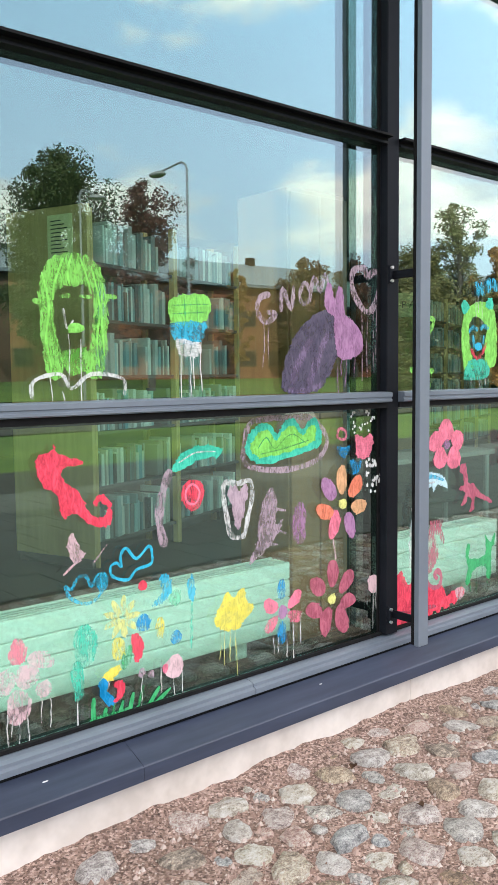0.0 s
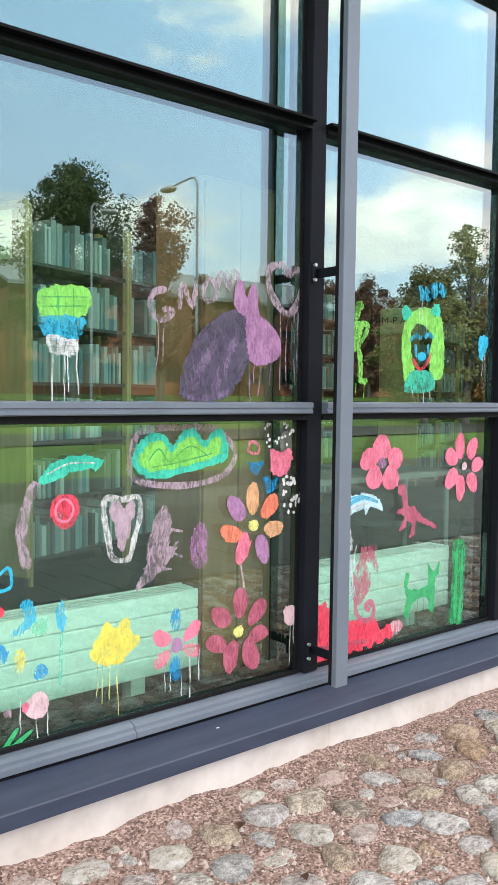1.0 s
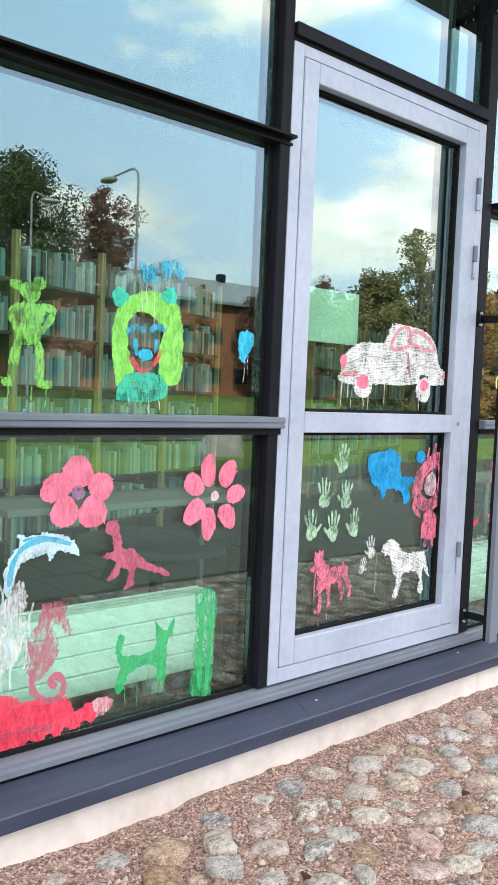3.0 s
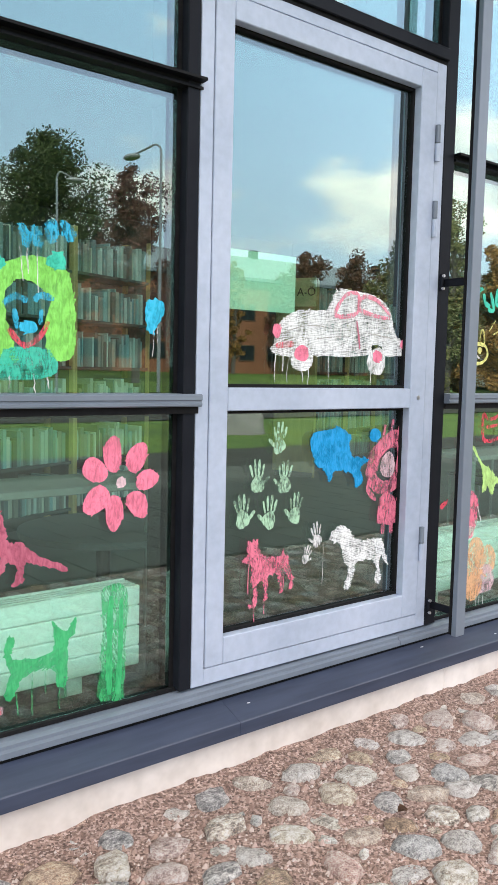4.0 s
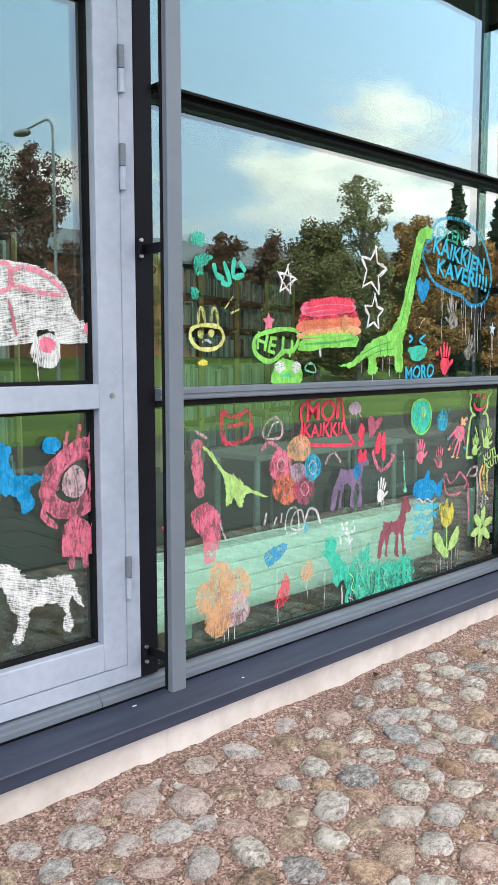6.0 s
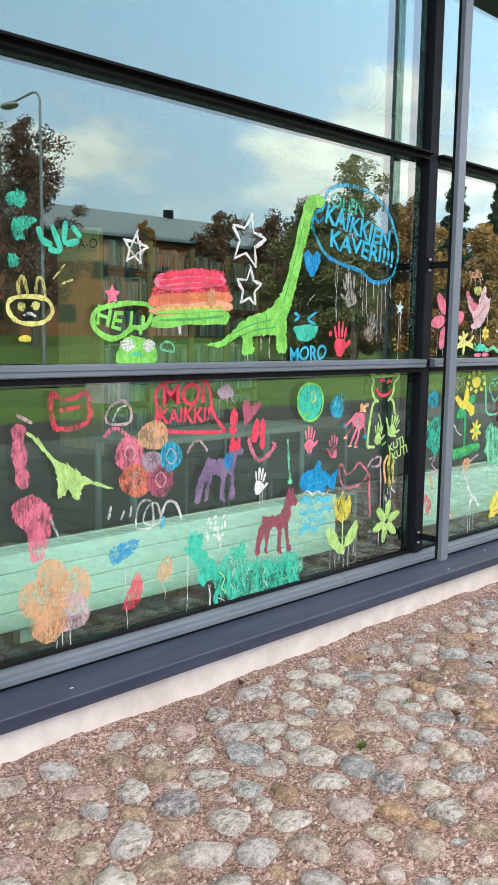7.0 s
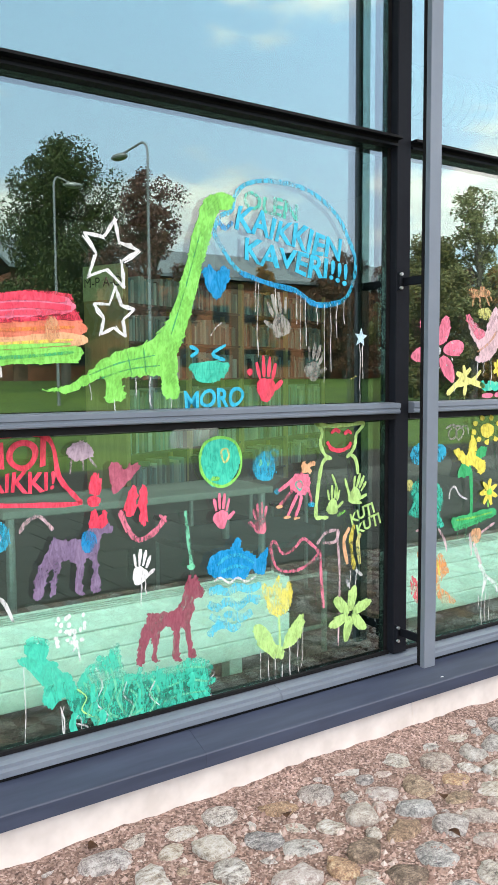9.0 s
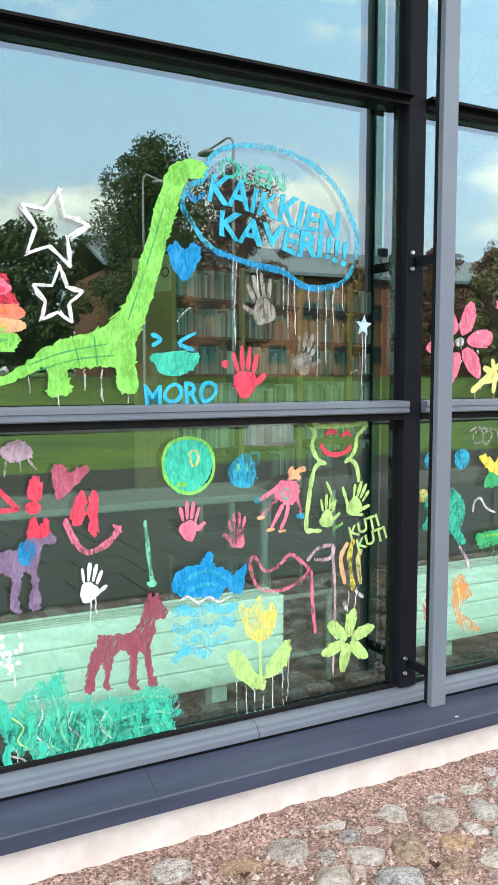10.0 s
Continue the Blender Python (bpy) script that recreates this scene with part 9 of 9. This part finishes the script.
stroke(d, "PEACH~", 0.0107, [(-0.054, -0.083), (0.012, -0.073), (0.066, -0.060)])
drips(d, "LEMON~", [(-0.086, -0.108, 0.061), (-0.046, -0.112, 0.092), (0.056, -0.112, 0.051)])
d = drawing("white_figure_painting", "thin white figure of brush strokes with drips on the pane", 9.029, 0.443)
stroke(d, "WHITE~", 0.0176, [(-0.079, 0.162), (-0.052, 0.101), (-0.022, 0.045)])
fill(d, "WHITE~", [(-0.060, 0.060), (-0.023, 0.093), (0.015, 0.051), (0.060, -0.007), (0.135, -0.075), (0.081, -0.081), (0.023, -0.051), (0.008, -0.100), (-0.031, -0.086), (-0.020, -0.028)])
stroke(d, "LEMON~", 0.0148, [(-0.040, 0.037), (0.033, -0.046)])
stroke(d, "WHITE~", 0.0148, [(-0.091, -0.019), (-0.128, -0.006), (-0.151, -0.023)])
drips(d, "WHITE~", [(-0.009, -0.089, 0.064), (0.025, -0.077, 0.074), (0.081, -0.081, 0.047), (0.135, -0.081, 0.055)])

# ---- cobbles and grit of the pavement ----
def cobble_mesh(seed):
    """A worn field stone: a ball cut by a few blunt planes, flat on top, its foot in the mortar."""
    rnd = random.Random(seed)
    bm = bmesh.new()
    bmesh.ops.create_icosphere(bm, subdivisions=2, radius=1.0)
    off = Vector((rnd.uniform(0, 50), rnd.uniform(0, 50), 0))
    cuts = []
    for k in range(7):
        th = 6.283 * (k + rnd.uniform(-0.35, 0.35)) / 7
        cuts.append((Vector((math.cos(th), math.sin(th), rnd.uniform(-0.1, 0.5))).normalized(), rnd.uniform(0.70, 0.98)))
    cuts.append((Vector((rnd.uniform(-0.22, 0.22), rnd.uniform(-0.22, 0.22), 1)).normalized(), rnd.uniform(0.48, 0.66)))
    for v in bm.verts:
        way = v.co.normalized()
        k = 1.12
        for axis, far in cuts:
            run = way.dot(axis)
            if run > 0.05:
                k = min(k, far / run)
        k = k * 0.82 + 0.18 * min(k, 1.0) * (1 + noise.noise(way * 1.3 + off)) + 0.06 * noise.noise(way * 3.1 + off)
        v.co = Vector((way.x * k, way.y * k, max(-0.25, way.z) * k))
    bmesh.ops.delete(bm, geom=[f for f in bm.faces if f.calc_center_median().z < -0.2], context="FACES")
    for f in bm.faces:
        f.smooth = True
    me = bpy.data.meshes.new("cobble")
    bm.to_mesh(me)
    bm.free()
    me.materials.append(COBBLE)
    return me


STONES = [cobble_mesh(100 + k) for k in range(24)]
rnd = random.Random(5)
spots, cells = [], {}
for size in (0.074, 0.066, 0.058, 0.050, 0.043, 0.036, 0.029):
    for _ in range(9000):
        px, py = rnd.uniform(-1.6, 12.6), rnd.uniform(-0.28, G - 0.16)
        r = size * rnd.uniform(0.9, 1.1)
        if py > G - 0.155 - r * 0.8:
            continue
        ci, cj = int(px // 0.16), int(py // 0.16)
        near_ones = [o for i in (-1, 0, 1) for j in (-1, 0, 1) for o in cells.get((ci + i, cj + j), ())]
        gap = 0.88 if py < 1.75 else 0.88 + 0.12 * (py - 1.75) / 0.3
        if all((px - o[0]) ** 2 + (py - o[1]) ** 2 > (gap * (r + o[2])) ** 2 for o in near_ones):
            stone = (px, py, r, rnd.uniform(0.66, 0.98), rnd.uniform(0, 6.283), rnd.randrange(len(STONES)), rnd.uniform(-0.020, 0.002))
            spots.append(stone)
            cells.setdefault((ci, cj), []).append(stone)


def near_spot(s):
    return 0.8 < s[0] < 8.6 and s[1] > 1.02


near = sorted([s for s in spots if near_spot(s)], key=lambda s: -s[1])[:300]
kept = set(id(s) for s in near)
for px, py, r, asp, a, k, dz in near:
    ob = new("cobble", STONES[k])
    ob.parent = pavement
    ob.matrix_basis = Matrix.Translation((px, py, ground_z(px, py) + 0.006 + dz)) @ Matrix.Rotation(a, 4, "Z") @ Matrix.Diagonal((r * 1.10, r * asp * 1.04, r * 0.56, 1))
verts, faces = [], []
for s in spots:
    if id(s) in kept:
        continue
    px, py, r, asp, a, k, dz = s
    m = Matrix.Translation((px, py, ground_z(px, py) + 0.006 + dz)) @ Matrix.Rotation(a, 4, "Z") @ Matrix.Diagonal((r * 1.10, r * asp * 1.04, r * 0.56, 1))
    n = len(verts)
    verts += [m @ v.co for v in STONES[k].vertices]
    faces += [tuple(n + i for i in p.vertices) for p in STONES[k].polygons]
me = bpy.data.meshes.new("cobbles")
me.from_pydata(verts, [], faces)
me.materials.append(COBBLE)
me.shade_smooth()
rest = tagged(new("cobbles", me), "rounded granite cobbles further along the pavement", kind="stuff")
rest.parent = pavement

verts, faces = [], []
rnd = random.Random(9)
for _ in range(60000):
    px, py = rnd.uniform(0.6, 10.5), G - 0.14 - 1.75 * rnd.random() ** 1.2
    s = rnd.uniform(0.0025, 0.006) if rnd.random() < 0.82 else rnd.uniform(0.006, 0.014)
    z = ground_z(px, py) + 0.004 + s * 0.3
    th = rnd.uniform(0, 6.283)
    n = len(verts)
    for k in range(4):
        verts.append((px + s * math.cos(th + k * 1.571) * rnd.uniform(0.7, 1.2), py + s * math.sin(th + k * 1.571) * rnd.uniform(0.7, 1.2), z - s * 0.4))
    verts.append((px + s * 0.2, py, z + s * 0.7))
    faces += [(n, n + 1, n + 4), (n + 1, n + 2, n + 4), (n + 2, n + 3, n + 4), (n + 3, n, n + 4)]
me = bpy.data.meshes.new("gravel")
me.from_pydata(verts, [], faces)
me.materials.append(GRAIN)
grit = tagged(new("gravel", me), "loose pinkish gravel grains between the cobbles", kind="stuff")
grit.parent = pavement


# ---- paving slabs of the footpath ----
rnd = random.Random(23)
verts, faces = [], []
for row in range(8):
    y1 = -0.36 - 0.602 * row
    for col in range(102):
        x0 = -7.8 + 0.402 * col + (0.201 if row % 2 else 0.0)
        n, lift = len(verts), rnd.uniform(0.0, 0.004)
        for inset, up in ((0.0, -0.03), (0.0, 0.008), (0.006, 0.014)):
            for px, py in ((x0 + inset, y1 - 0.594 + inset), (x0 + 0.394 - inset, y1 - 0.594 + inset), (x0 + 0.394 - inset, y1 - inset), (x0 + inset, y1 - inset)):
                verts.append((px, py, ground_z(px, py) + up + lift))
        for ring in (0, 4):
            faces += [(n + ring + k, n + ring + (k + 1) % 4, n + ring + 4 + (k + 1) % 4, n + ring + 4 + k) for k in range(4)]
        faces.append((n + 8, n + 9, n + 10, n + 11))
me = bpy.data.meshes.new("paving_slabs")
me.from_pydata(verts, [], faces)
me.materials.append(SLAB)
slabs = tagged(new("paving_slabs", me), "dark grey concrete slabs laid in staggered rows", kind="stuff")
slabs.parent = footpath

# ---- soil and grit banked unevenly against the plinth ----
def bank_height(x, t):
    h = 0.024 + 0.030 * (noise.noise(Vector((x * 1.7, 3.0, 0))) + 0.5 * noise.noise(Vector((x * 6.0, 8.0, 0))) + 0.3 * noise.noise(Vector((x * 21.0, t * 6, 0))))
    return max(-0.01, h) * (1 - t) - 0.012 * t * t


bm = bmesh.new()
rows = []
for i in range(700):
    x = -1.5 + 14.0 * i / 699
    rows.append([bm.verts.new((x, G - 0.130 - 0.17 * t - 0.02 * noise.noise(Vector((x * 3, t, 1))) * t, ground_z(x, G - 0.13 - 0.17 * t) + 0.006 + bank_height(x, t))) for t in (0.0, 0.15, 0.35, 0.6, 0.8, 1.0)])
for a, b in zip(rows[:-1], rows[1:]):
    for k in range(5):
        bm.faces.new((a[k], a[k + 1], b[k + 1], b[k]))
bmesh.ops.recalc_face_normals(bm, faces=bm.faces[:])
bank = tagged(part("soil_bank", bm, GRIT, pavement), "pinkish grit banked up against the plinth", kind="stuff")


# ---- fallen leaves and paint spots ----
rnd = random.Random(14)
LEAF_DRY = surface("dry_leaf", (0.07, 0.035, 0.02), (0.17, 0.09, 0.045), 30, 0.8)
WHITE_SPOT = surface("white_spot", (0.7, 0.7, 0.72), (0.8, 0.8, 0.82), 30, 0.6)
for k in range(26):
    x, y = rnd.uniform(1.6, 9.0), G - 0.2 - 1.3 * rnd.random()
    bm = bmesh.new()
    n = 8
    a = rnd.uniform(0, 6.283)
    length, wide = rnd.uniform(0.025, 0.05), rnd.uniform(0.012, 0.02)
    top, low_ = [], []
    for i in range(n + 1):
        t = i / n
        w = wide * math.sin(math.pi * t) * rnd.uniform(0.8, 1.2)
        h = 0.010 * math.sin(math.pi * t)
        top.append(bm.verts.new(((t - 0.5) * length, w, h + 0.006)))
        low_.append(bm.verts.new(((t - 0.5) * length, -w, h + 0.003)))
    mids = [bm.verts.new(((i / n - 0.5) * length, 0, 0.010 * math.sin(math.pi * i / n))) for i in range(n + 1)]
    for i in range(n):
        bm.faces.new((mids[i], mids[i + 1], top[i + 1], top[i]))
        bm.faces.new((low_[i], low_[i + 1], mids[i + 1], mids[i]))
    bmesh.ops.solidify(bm, geom=bm.faces[:], thickness=0.0008)
    ob = tagged(part("fallen_leaf", bm, LEAF_DRY), "dry brown curled leaf lying on the cobbles", "leaf", "fallen leaves")
    ob.matrix_basis = Matrix.Translation((x, y, ground_z(x, y) + 0.030)) @ Matrix.Rotation(a, 4, "Z")
for k in range(7):
    x = (1.05, 2.2, 4.15, 5.14, 5.62, 7.95, 8.4)[k]
    t = rnd.uniform(0.25, 0.9)
    bm = bmesh.new()
    bmesh.ops.create_icosphere(bm, subdivisions=2, radius=1.0, matrix=Matrix.Diagonal((rnd.uniform(0.006, 0.012), 0.004, 0.0012, 1)))
    ob = tagged(part("paint_spot", bm, WHITE_SPOT), "small dried white paint spot on the sill flashing", "paint spot", "paint spots")
    ob.location = (x, G - 0.062 - 0.11 * t, 0.1845 - 0.042 * t)


def grass_tuft(x, y, seed):
    rnd = random.Random(seed)
    verts, faces = [], []
    for _ in range(46):
        a, r, h = rnd.uniform(0, 6.283), rnd.uniform(0, 0.018), rnd.uniform(0.014, 0.038)
        bx, by = r * math.cos(a), r * math.sin(a)
        lean, w, n = rnd.uniform(0.3, 1.0) * h, rnd.uniform(0.0009, 0.0018), len(verts)
        cx, cy = -math.sin(a) * w, math.cos(a) * w
        mx, my = bx + math.cos(a) * lean * 0.35, by + math.sin(a) * lean * 0.35
        verts += [(bx - cx, by - cy, 0), (bx + cx, by + cy, 0), (mx + cx * 0.8, my + cy * 0.8, h * 0.65), (mx - cx * 0.8, my - cy * 0.8, h * 0.65), (bx + math.cos(a) * lean, by + math.sin(a) * lean, h)]
        faces += [(n, n + 1, n + 2, n + 3), (n + 3, n + 2, n + 4)]
    me = bpy.data.meshes.new("grass_tuft")
    me.from_pydata(verts, [], faces)
    me.materials.append(GRASS)
    ob = tagged(new("grass_tuft", me), "small green grass tuft growing between the cobbles", "grass tuft", "grass tufts")
    ob.location = (x, y, ground_z(x, y) + 0.004)


for k, (x, y) in enumerate(((6.37, 1.43), (6.78, 1.52), (7.55, 1.35))):
    grass_tuft(x, y, 60 + k)
